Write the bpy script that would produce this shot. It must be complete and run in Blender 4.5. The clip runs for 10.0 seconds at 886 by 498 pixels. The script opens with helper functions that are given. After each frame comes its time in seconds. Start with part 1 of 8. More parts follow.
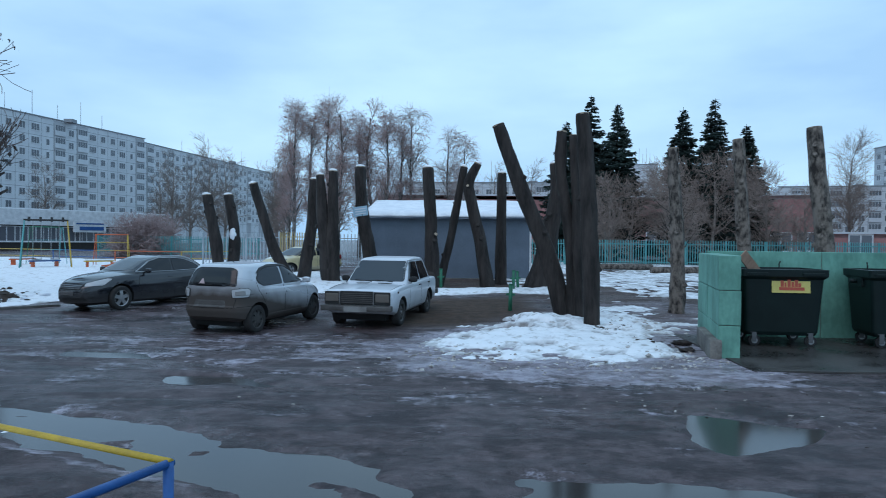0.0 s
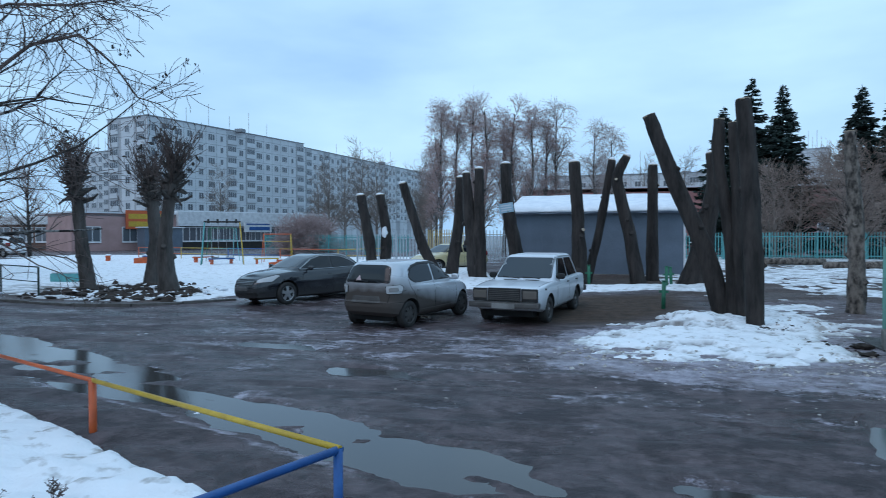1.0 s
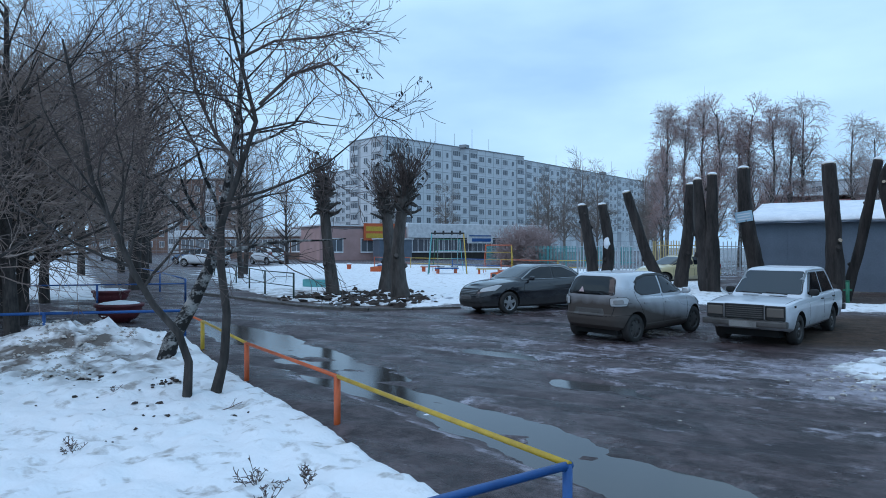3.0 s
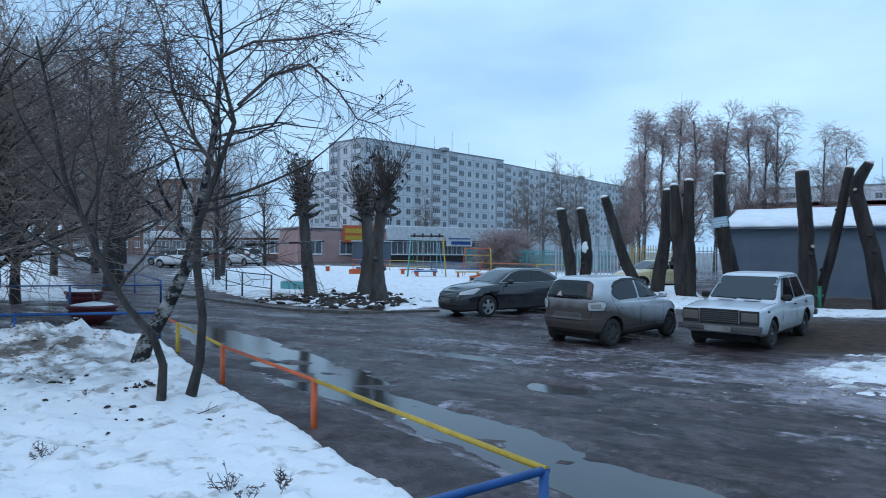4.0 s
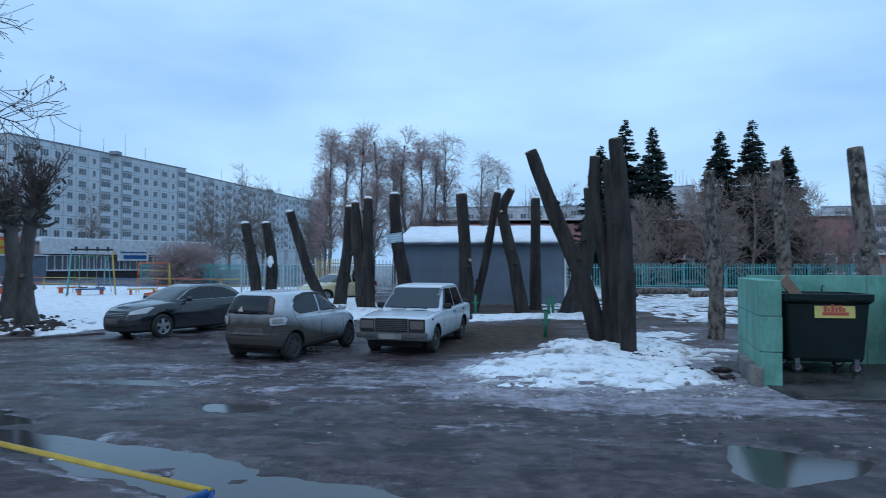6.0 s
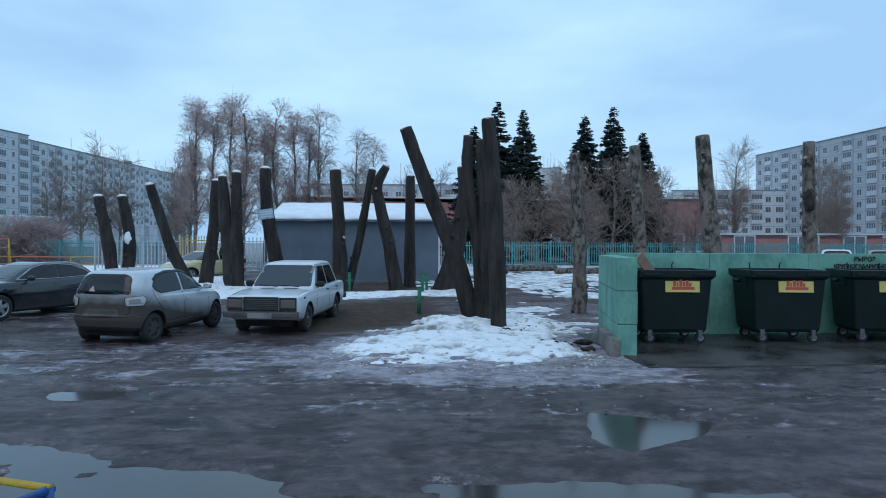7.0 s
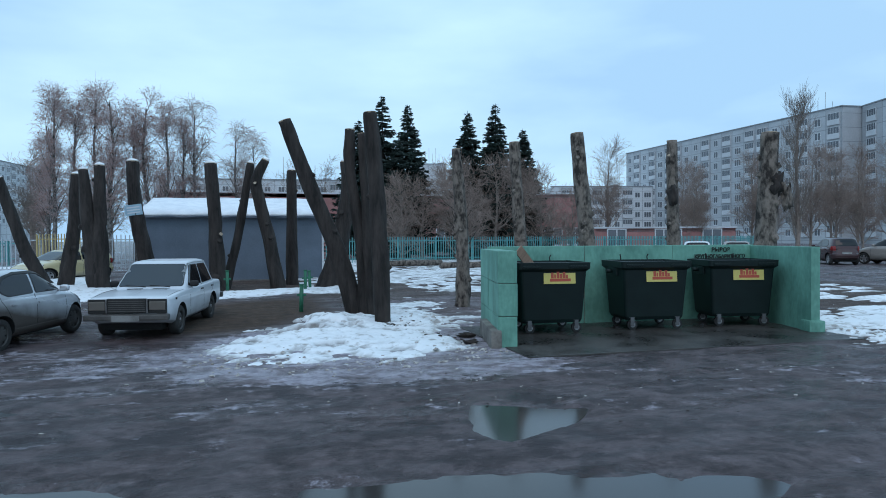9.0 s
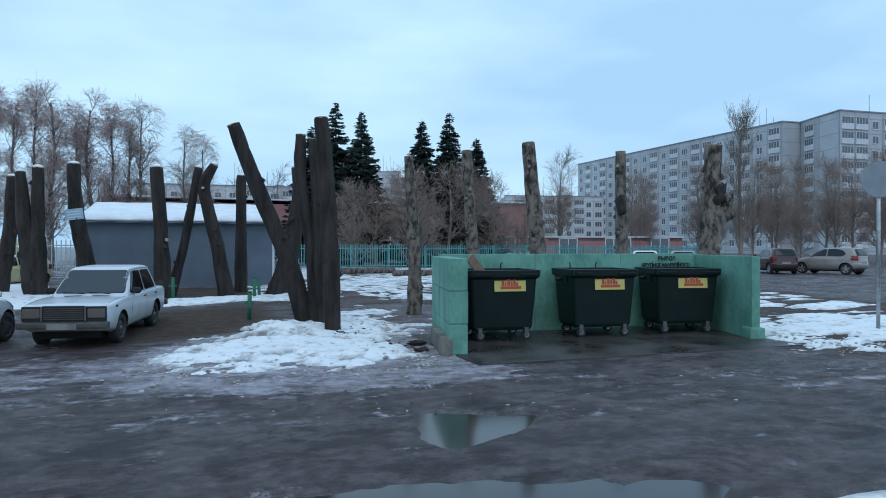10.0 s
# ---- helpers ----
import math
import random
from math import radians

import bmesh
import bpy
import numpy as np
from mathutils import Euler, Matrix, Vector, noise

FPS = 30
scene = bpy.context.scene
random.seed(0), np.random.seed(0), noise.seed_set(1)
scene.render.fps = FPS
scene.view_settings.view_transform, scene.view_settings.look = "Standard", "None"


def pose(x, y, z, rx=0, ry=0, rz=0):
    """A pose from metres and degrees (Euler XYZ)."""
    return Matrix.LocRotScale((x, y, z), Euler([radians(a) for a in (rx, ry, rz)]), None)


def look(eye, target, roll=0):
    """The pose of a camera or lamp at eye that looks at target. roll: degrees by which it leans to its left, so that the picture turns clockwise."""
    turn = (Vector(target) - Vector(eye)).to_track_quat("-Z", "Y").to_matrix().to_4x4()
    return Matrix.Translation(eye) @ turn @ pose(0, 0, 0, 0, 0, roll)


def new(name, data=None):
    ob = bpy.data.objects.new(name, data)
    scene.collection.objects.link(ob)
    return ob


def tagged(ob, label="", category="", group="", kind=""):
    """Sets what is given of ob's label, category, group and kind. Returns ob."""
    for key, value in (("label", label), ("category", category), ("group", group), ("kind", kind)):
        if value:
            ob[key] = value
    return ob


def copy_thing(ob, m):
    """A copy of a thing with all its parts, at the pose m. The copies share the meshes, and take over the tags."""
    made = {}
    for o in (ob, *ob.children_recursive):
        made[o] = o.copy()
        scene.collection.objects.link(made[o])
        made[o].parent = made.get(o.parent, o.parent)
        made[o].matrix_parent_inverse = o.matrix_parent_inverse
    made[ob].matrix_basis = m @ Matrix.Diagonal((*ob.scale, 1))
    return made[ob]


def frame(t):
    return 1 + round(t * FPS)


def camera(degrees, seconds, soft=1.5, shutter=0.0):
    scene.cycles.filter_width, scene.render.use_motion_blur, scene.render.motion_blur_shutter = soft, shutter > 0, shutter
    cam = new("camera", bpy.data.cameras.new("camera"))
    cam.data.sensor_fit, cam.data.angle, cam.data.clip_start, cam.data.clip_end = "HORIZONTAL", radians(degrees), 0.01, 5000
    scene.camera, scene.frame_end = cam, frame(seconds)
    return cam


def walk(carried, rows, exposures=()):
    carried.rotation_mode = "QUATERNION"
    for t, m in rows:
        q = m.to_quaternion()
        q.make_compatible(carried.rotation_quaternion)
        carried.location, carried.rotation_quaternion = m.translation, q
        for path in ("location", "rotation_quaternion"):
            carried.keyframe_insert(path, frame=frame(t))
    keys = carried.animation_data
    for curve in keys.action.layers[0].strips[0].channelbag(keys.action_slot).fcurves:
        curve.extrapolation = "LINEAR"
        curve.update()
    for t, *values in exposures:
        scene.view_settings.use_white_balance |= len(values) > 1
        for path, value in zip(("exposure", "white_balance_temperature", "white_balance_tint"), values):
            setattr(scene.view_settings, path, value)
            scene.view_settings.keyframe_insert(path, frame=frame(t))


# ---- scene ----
cam = camera(67.0, 10.0, soft=0.92, shutter=0.2)
# seconds, eye x, y, z, yaw, pitch, roll
PATH = (
    (0, 0.001, -0.003, 1.697, 0.00, -0.77, 0.62),
    (0.5, -0.014, -0.018, 1.707, 5.41, -0.99, 0.37),
    (1, -0.037, -0.064, 1.727, 12.34, -1.21, -0.15),
    (1.5, -0.048, -0.081, 1.742, 18.47, -1.19, -0.25),
    (2, -0.104, 0.002, 1.710, 24.44, -0.87, -0.36),
    (2.5, -0.123, 0.025, 1.703, 29.09, -0.56, -0.49),
    (2.7, -0.131, 0.024, 1.700, 30.68, -0.27, -0.22),
    (3.8, -0.153, 0.023, 1.703, 30.66, -0.04, 0.57),
    (4, -0.140, 0.028, 1.711, 29.14, 0.04, 0.48),
    (4.5, -0.103, 0.007, 1.720, 24.47, 0.78, 0.02),
    (5, -0.053, -0.040, 1.734, 17.32, 1.54, -0.11),
    (5.5, -0.018, -0.050, 1.733, 10.28, 1.74, -0.14),
    (6, 0.018, -0.062, 1.736, 2.98, 1.33, 0.08),
    (6.2, 0.012, -0.039, 1.719, 0.44, 1.18, 0.40),
    (7.5, 0.067, 0.034, 1.726, -11.47, -1.47, -0.09),
    (8, 0.089, 0.073, 1.714, -14.37, -1.57, -0.19),
    (8.5, 0.106, 0.101, 1.719, -16.13, -1.35, -0.35),
    (9, 0.128, 0.117, 1.714, -17.36, -0.90, -0.28),
    (9.5, 0.158, 0.124, 1.710, -19.12, -0.42, -0.01),
    (10, 0.189, 0.134, 1.699, -21.28, -0.21, 0.10),
)


def aim(x, y, z, yaw, pitch, roll):
    ya, pi_ = radians(yaw), radians(pitch)
    way = Vector((-math.sin(ya) * math.cos(pi_), math.cos(ya) * math.cos(pi_), math.sin(pi_)))
    eye = Vector((x, y, z))
    return look(eye, eye + way * 10, roll)


walk(cam, [(r[0], aim(*r[1:])) for r in PATH], [(0, -0.02, 6220, 13), (2.5, 0.0, 6130, 15), (4.5, 0.0, 6130, 15), (5.5, -0.07, 6000, 15), (6.0, -0.15, 5850, 15), (6.4, -0.15, 5850, 15), (7.5, 0.0, 6450, 11), (8.5, 0.05, 6450, 12), (10, 0.03, 6450, 12)])

# ---- world and sun: a bluish overcast dusk ----
world = bpy.data.worlds.new("overcast_sky")
scene.world = world
world.use_nodes = True
wn, wl = world.node_tree.nodes, world.node_tree.links
wn.clear()
w_out = wn.new("ShaderNodeOutputWorld")
w_bg = wn.new("ShaderNodeBackground")
w_sky = wn.new("ShaderNodeTexSky")
w_sky.sky_type = "NISHITA"
w_sky.sun_disc = False
w_sky.sun_elevation = radians(14)
w_sky.sun_rotation = radians(200)
w_sky.air_density, w_sky.dust_density, w_sky.ozone_density = 1.2, 2.0, 3.0
w_co = wn.new("ShaderNodeTexCoord")
w_map = wn.new("ShaderNodeMapping")
w_map.inputs["Scale"].default_value = (1.0, 1.0, 3.2)
w_noise = wn.new("ShaderNodeTexNoise")
w_noise.inputs["Scale"].default_value = 2.2
w_noise.inputs["Detail"].default_value = 5.0
w_noise.inputs["Roughness"].default_value = 0.48
w_ramp = wn.new("ShaderNodeValToRGB")
w_ramp.color_ramp.elements[0].position, w_ramp.color_ramp.elements[1].position = 0.36, 0.66
w_ramp.color_ramp.elements[0].color = (4.2, 7.0, 9.9, 1)
w_ramp.color_ramp.elements[1].color = (6.3, 9.5, 11.9, 1)
w_mix = wn.new("ShaderNodeMixRGB")
w_mix.inputs[0].default_value = 0.93
wl.new(w_co.outputs["Generated"], w_map.inputs["Vector"])
wl.new(w_map.outputs[0], w_noise.inputs["Vector"])
wl.new(w_noise.outputs["Fac"], w_ramp.inputs[0])
wl.new(w_sky.outputs[0], w_mix.inputs[1])
wl.new(w_ramp.outputs[0], w_mix.inputs[2])
wl.new(w_mix.outputs[0], w_bg.inputs["Color"])
w_bg.inputs["Strength"].default_value = 0.1
wl.new(w_bg.outputs[0], w_out.inputs["Surface"])

sun = new("sun", bpy.data.lights.new("sun", "SUN"))
sun.data.energy, sun.data.angle, sun.data.color = 0.45, radians(40), (1.0, 0.80, 0.76)
sun.matrix_world = look((-20, -40, 60), (0, 0, 0))

# ---- materials ----
def node_mat(name):
    m = bpy.data.materials.new(name)
    m.use_nodes = True
    return m, m.node_tree.nodes, m.node_tree.links, m.node_tree.nodes["Principled BSDF"]


def mat(name, a, b=None, rough=0.7, metal=0.0, scale=4.0, fine=60.0, bump=0.15, dist=0.01, spec=0.5,
        stretch=(1, 1, 1), rough2=None, vary=0.0, island=False, coat=0.0, ends=(0.32, 0.68)):
    """Two colours mixed by coarse and fine noise, with relief; vary: brightness change from piece to piece."""
    m, n, l, p = node_mat(name)
    b = b or tuple(c * 0.7 for c in a)
    co = n.new("ShaderNodeTexCoord")
    mp = n.new("ShaderNodeMapping")
    mp.inputs["Scale"].default_value = stretch
    l.new(co.outputs["Object"], mp.inputs["Vector"])
    n1, n2 = n.new("ShaderNodeTexNoise"), n.new("ShaderNodeTexNoise")
    n1.inputs["Scale"].default_value, n1.inputs["Detail"].default_value = scale, 6
    n2.inputs["Scale"].default_value, n2.inputs["Detail"].default_value = fine, 4
    l.new(mp.outputs[0], n1.inputs["Vector"])
    l.new(mp.outputs[0], n2.inputs["Vector"])
    mx = n.new("ShaderNodeMath")
    mx.operation = "MULTIPLY_ADD"
    l.new(n2.outputs["Fac"], mx.inputs[0])
    mx.inputs[1].default_value = 0.45
    ad = n.new("ShaderNodeMath")
    ad.operation = "SUBTRACT"
    l.new(n1.outputs["Fac"], ad.inputs[0])
    ad.inputs[1].default_value = 0.225
    l.new(ad.outputs[0], mx.inputs[2])
    r = n.new("ShaderNodeValToRGB")
    r.color_ramp.elements[0].position, r.color_ramp.elements[1].position = ends
    r.color_ramp.elements[0].color, r.color_ramp.elements[1].color = (*b, 1), (*a, 1)
    l.new(mx.outputs[0], r.inputs[0])
    col = r.outputs[0]
    if vary:
        hsv = n.new("ShaderNodeHueSaturation")
        mr = n.new("ShaderNodeMapRange")
        mr.inputs["To Min"].default_value, mr.inputs["To Max"].default_value = 1 - vary, 1 + vary
        src = n.new("ShaderNodeNewGeometry").outputs["Random Per Island"] if island else n.new("ShaderNodeObjectInfo").outputs["Random"]
        l.new(src, mr.inputs["Value"])
        l.new(mr.outputs[0], hsv.inputs["Value"])
        l.new(col, hsv.inputs["Color"])
        col = hsv.outputs[0]
    l.new(col, p.inputs["Base Color"])
    p.inputs["Metallic"].default_value = metal
    p.inputs["Specular IOR Level"].default_value = spec
    p.inputs["Coat Weight"].default_value = coat
    if rough2 is None:
        p.inputs["Roughness"].default_value = rough
    else:
        mr = n.new("ShaderNodeMapRange")
        mr.inputs["From Min"].default_value, mr.inputs["From Max"].default_value = 0.35, 0.65
        mr.inputs["To Min"].default_value, mr.inputs["To Max"].default_value = rough, rough2
        l.new(mx.outputs[0], mr.inputs["Value"])
        l.new(mr.outputs[0], p.inputs["Roughness"])
    if bump:
        bp = n.new("ShaderNodeBump")
        bp.inputs["Strength"].default_value, bp.inputs["Distance"].default_value = bump, dist
        l.new(mx.outputs[0], bp.inputs["Height"])
        l.new(bp.outputs[0], p.inputs["Normal"])
    return m


def glass(name, tint=(0.02, 0.025, 0.03), rough=0.03, spec=0.5):
    m, n, l, p = node_mat(name)
    p.inputs["Base Color"].default_value = (*tint, 1)
    p.inputs["Roughness"].default_value = rough
    p.inputs["Specular IOR Level"].default_value = spec
    return m


def dirty_paint(name, paint, dirt, low, high, gloss=0.25, side_noise=0.35, metal=0.0, tilt=0.0):
    """Car paint with road dirt thrown up from below; tilt: how much higher it reaches towards the back."""
    m, n, l, p = node_mat(name)
    co = n.new("ShaderNodeTexCoord")
    sep = n.new("ShaderNodeSeparateXYZ")
    l.new(co.outputs["Object"], sep.inputs[0])
    nz = n.new("ShaderNodeTexNoise")
    nz.inputs["Scale"].default_value, nz.inputs["Detail"].default_value = 3.5, 7
    l.new(co.outputs["Object"], nz.inputs["Vector"])
    a = n.new("ShaderNodeMath")
    a.operation = "MULTIPLY_ADD"
    l.new(nz.outputs["Fac"], a.inputs[0])
    a.inputs[1].default_value = side_noise
    lean = n.new("ShaderNodeMath")
    lean.operation = "MULTIPLY_ADD"
    l.new(sep.outputs["X"], lean.inputs[0])
    lean.inputs[1].default_value = tilt
    l.new(sep.outputs["Z"], lean.inputs[2])
    l.new(lean.outputs[0], a.inputs[2])
    mr = n.new("ShaderNodeMapRange")
    mr.inputs["From Min"].default_value, mr.inputs["From Max"].default_value = low + side_noise / 2, high + side_noise / 2
    mr.inputs["To Min"].default_value, mr.inputs["To Max"].default_value = 1.0, 0.0
    l.new(a.outputs[0], mr.inputs["Value"])
    mx = n.new("ShaderNodeMixRGB")
    mx.inputs[1].default_value, mx.inputs[2].default_value = (*paint, 1), (*dirt, 1)
    l.new(mr.outputs[0], mx.inputs[0])
    l.new(mx.outputs[0], p.inputs["Base Color"])
    rr = n.new("ShaderNodeMapRange")
    rr.inputs["To Min"].default_value, rr.inputs["To Max"].default_value = gloss, 0.8
    l.new(mr.outputs[0], rr.inputs["Value"])
    l.new(rr.outputs[0], p.inputs["Roughness"])
    p.inputs["Specular IOR Level"].default_value = 0.45
    mt = n.new("ShaderNodeMath")
    mt.operation = "MULTIPLY_ADD"
    l.new(mr.outputs[0], mt.inputs[0])
    mt.inputs[1].default_value, mt.inputs[2].default_value = -metal, metal
    l.new(mt.outputs[0], p.inputs["Metallic"])
    cw = n.new("ShaderNodeMath")
    cw.operation = "MULTIPLY_ADD"
    l.new(mr.outputs[0], cw.inputs[0])
    cw.inputs[1].default_value, cw.inputs[2].default_value = -0.6, 0.6
    l.new(cw.outputs[0], p.inputs["Coat Weight"])
    p.inputs["Coat Roughness"].default_value = 0.06
    return m


def ground_mat():
    """Wet worn asphalt with slush drawn out along the road, ice and mud."""
    m, n, l, p = node_mat("wet_asphalt")
    co = n.new("ShaderNodeTexCoord")
    def noise_of(scale, detail, stretch, turn=0.0, rough=0.5):
        mp = n.new("ShaderNodeMapping")
        mp.inputs["Scale"].default_value = stretch
        mp.inputs["Rotation"].default_value = (0, 0, turn)
        l.new(co.outputs["Object"], mp.inputs["Vector"])
        t = n.new("ShaderNodeTexNoise")
        t.inputs["Scale"].default_value, t.inputs["Detail"].default_value, t.inputs["Roughness"].default_value = scale, detail, rough
        l.new(mp.outputs[0], t.inputs["Vector"])
        return t.outputs["Fac"]
    def ramp(src, p0, p1, c0, c1):
        r = n.new("ShaderNodeValToRGB")
        r.color_ramp.elements[0].position, r.color_ramp.elements[1].position = p0, p1
        r.color_ramp.elements[0].color, r.color_ramp.elements[1].color = (*c0, 1), (*c1, 1)
        l.new(src, r.inputs[0])
        return r.outputs[0]
    def mixc(fac, a, b):
        x = n.new("ShaderNodeMixRGB")
        l.new(fac, x.inputs[0])
        l.new(a, x.inputs[1])
        l.new(b, x.inputs[2])
        return x.outputs[0]
    grain = noise_of(70, 4, (1, 1, 1), 0, 0.7)
    clod = noise_of(6.0, 10, (0.95, 1.0, 1), 0.15, 0.75)
    base = ramp(grain, 0.3, 0.75, (0.0125, 0.0088, 0.0102), (0.058, 0.0415, 0.0465))
    mud = ramp(clod, 0.35, 0.68, (0.0215, 0.0145, 0.0152), (0.108, 0.0760, 0.0780))
    big = noise_of(0.45, 5, (1, 1.6, 1), 0.12)
    fac_mud = ramp(big, 0.36, 0.56, (0, 0, 0), (1, 1, 1))
    col = mixc(fac_mud, base, mud)
    streak = noise_of(1.05, 12, (0.75, 1.35, 1), 0.17, 0.74)
    slush = ramp(clod, 0.3, 0.7, (0.165, 0.147, 0.170), (0.61, 0.565, 0.64))
    att = n.new("ShaderNodeAttribute")
    att.attribute_name = "slush"
    add = n.new("ShaderNodeMath")
    add.operation = "ADD"
    l.new(streak, add.inputs[0])
    l.new(att.outputs["Fac"], add.inputs[1])
    cl = n.new("ShaderNodeMath")
    cl.operation = "MULTIPLY_ADD"
    l.new(clod, cl.inputs[0])
    cl.inputs[1].default_value = 0.55
    sb = n.new("ShaderNodeMath")
    sb.operation = "SUBTRACT"
    l.new(add.outputs[0], sb.inputs[0])
    sb.inputs[1].default_value = 0.275
    l.new(sb.outputs[0], cl.inputs[2])
    fac_sl = ramp(cl.outputs[0], 0.57, 0.665, (0, 0, 0), (0.9, 0.9, 0.9))
    col = mixc(fac_sl, col, slush)
    mott = noise_of(1.9, 11, (0.9, 1.1, 1), 0.14, 0.76)
    fac_mo = ramp(mott, 0.46, 0.55, (0, 0, 0), (0.72, 0.72, 0.72))
    grit = ramp(clod, 0.3, 0.7, (0.056, 0.0415, 0.0435), (0.200, 0.152, 0.158))
    col = mixc(fac_mo, col, grit)
    earth = n.new("ShaderNodeAttribute")
    earth.attribute_name = "earth"
    soil = ramp(clod, 0.32, 0.68, (0.020, 0.0125, 0.0085), (0.105, 0.066, 0.044))
    col = mixc(earth.outputs["Fac"], col, soil)
    l.new(col, p.inputs["Base Color"])
    wet = noise_of(0.8, 6, (0.5, 1.6, 1), 0.15)
    rr = ramp(wet, 0.42, 0.55, (0.13, 0.13, 0.13), (0.60, 0.60, 0.60))
    dry = n.new("ShaderNodeMixRGB")
    dry.inputs[2].default_value = (0.9, 0.9, 0.9, 1)
    l.new(earth.outputs["Fac"], dry.inputs[0])
    l.new(rr, dry.inputs[1])
    l.new(dry.outputs[0], p.inputs["Roughness"])
    bp = n.new("ShaderNodeBump")
    p.inputs["Specular IOR Level"].default_value = 0.35
    bp.inputs["Strength"].default_value, bp.inputs["Distance"].default_value = 1.0, 0.045
    s2 = n.new("ShaderNodeMath")
    s2.operation = "MULTIPLY_ADD"
    l.new(grain, s2.inputs[0])
    s2.inputs[1].default_value = 0.15
    s3 = n.new("ShaderNodeMath")
    s3.operation = "MULTIPLY_ADD"
    l.new(clod, s3.inputs[0])
    s3.inputs[1].default_value = 0.9
    l.new(streak, s3.inputs[2])
    l.new(s3.outputs[0], s2.inputs[2])
    l.new(s2.outputs[0], bp.inputs["Height"])
    l.new(bp.outputs[0], p.inputs["Normal"])
    return m


def snow_mat():
    m, n, l, p = node_mat("old_snow")
    co = n.new("ShaderNodeTexCoord")
    def nz(scale, detail):
        t = n.new("ShaderNodeTexNoise")
        t.inputs["Scale"].default_value, t.inputs["Detail"].default_value = scale, detail
        l.new(co.outputs["Object"], t.inputs["Vector"])
        return t.outputs["Fac"]
    r = n.new("ShaderNodeValToRGB")
    e = r.color_ramp.elements
    e[0].position, e[1].position = 0.30, 0.44
    e[0].color, e[1].color = (0.42, 0.40, 0.38, 1), (0.84, 0.86, 0.88, 1)
    l.new(nz(5.5, 8), r.inputs[0])
    att = n.new("ShaderNodeAttribute")
    att.attribute_name = "dirt"
    mx = n.new("ShaderNodeMixRGB")
    mx.inputs[2].default_value = (0.13, 0.11, 0.095, 1)
    dm = n.new("ShaderNodeMath")
    dm.operation = "MULTIPLY"
    rd = n.new("ShaderNodeValToRGB")
    rd.color_ramp.elements[0].position, rd.color_ramp.elements[1].position = 0.40, 0.58
    l.new(nz(2.6, 9), rd.inputs[0])
    l.new(att.outputs["Fac"], dm.inputs[0])
    l.new(rd.outputs[0], dm.inputs[1])
    l.new(dm.outputs[0], mx.inputs[0])
    l.new(r.outputs[0], mx.inputs[1])
    l.new(mx.outputs[0], p.inputs["Base Color"])
    p.inputs["Roughness"].default_value = 0.65
    bp = n.new("ShaderNodeBump")
    bp.inputs["Strength"].default_value, bp.inputs["Distance"].default_value = 0.5, 0.03
    l.new(nz(14, 6), bp.inputs["Height"])
    l.new(bp.outputs[0], p.inputs["Normal"])
    return m


M_GROUND, M_SNOW = ground_mat(), snow_mat()
M_WATER = glass("puddle_water", (0.036, 0.032, 0.030), 0.12, 0.40)
M_CLEANSNOW = mat("clean_snow", (0.86, 0.88, 0.90), (0.72, 0.75, 0.79), 0.7, scale=3, fine=30, bump=0.4, dist=0.02)
M_BARK = mat("dark_bark", (0.046, 0.037, 0.033), (0.010, 0.008, 0.007), 0.9, scale=5, fine=24, bump=0.9, dist=0.03, stretch=(1, 1, 0.22))
M_TWIG_PALE = mat("pale_brown_twig", (0.37, 0.28, 0.24), (0.21, 0.16, 0.135), 0.85, bump=0)
M_BARK_LAWN = mat("grey_brown_bark", (0.070, 0.058, 0.052), (0.020, 0.017, 0.015), 0.9, scale=7, fine=30, bump=0.7, dist=0.015, stretch=(1, 1, 0.3))
M_TWIG_BROWN = mat("brown_twig", (0.145, 0.105, 0.092), (0.070, 0.050, 0.044), 0.85, bump=0)
M_BIRCH_OLD = mat("old_birch_bark", (0.30, 0.285, 0.27), (0.012, 0.010, 0.009), 0.85, scale=6, fine=26, stretch=(1, 1, 1.3), bump=0.8, ends=(0.47, 0.64))
M_PANEL_GREY = mat("grey_facade_panel", (0.52, 0.545, 0.57), (0.42, 0.445, 0.47), 0.85, scale=0.25, fine=3, bump=0.05, vary=0.06)
M_BARK_WORN = mat("peeled_bark", (0.215, 0.180, 0.152), (0.026, 0.021, 0.018), 0.9, scale=7, fine=24, bump=1.0, dist=0.04, stretch=(1, 1, 0.55), ends=(0.36, 0.62))
M_CUT = mat("cut_wood", (0.46, 0.38, 0.29), (0.30, 0.23, 0.16), 0.8, scale=8, fine=50)
M_TWIG = mat("bare_twig", (0.060, 0.048, 0.042), (0.030, 0.024, 0.021), 0.85, bump=0)
M_TWIG_RED = mat("birch_twig", (0.50, 0.385, 0.37), (0.34, 0.255, 0.245), 0.85, bump=0)
M_TWIG_GREY = mat("grey_twig", (0.29, 0.24, 0.21), (0.17, 0.14, 0.12), 0.85, bump=0)
M_BIRCH = mat("birch_bark", (0.24, 0.225, 0.21), (0.020, 0.017, 0.015), 0.85, scale=8, fine=26, stretch=(1, 1, 0.8), bump=0.5)
M_NEEDLE = mat("spruce_needle", (0.022, 0.045, 0.036), (0.009, 0.020, 0.017), 0.75, scale=0.8, fine=6, bump=0)
M_GARAGE = mat("grey_blue_sheet", (0.145, 0.185, 0.235), (0.105, 0.135, 0.175), 0.45, scale=1.2, fine=20, bump=0.1, metal=0.1, rough2=0.6)
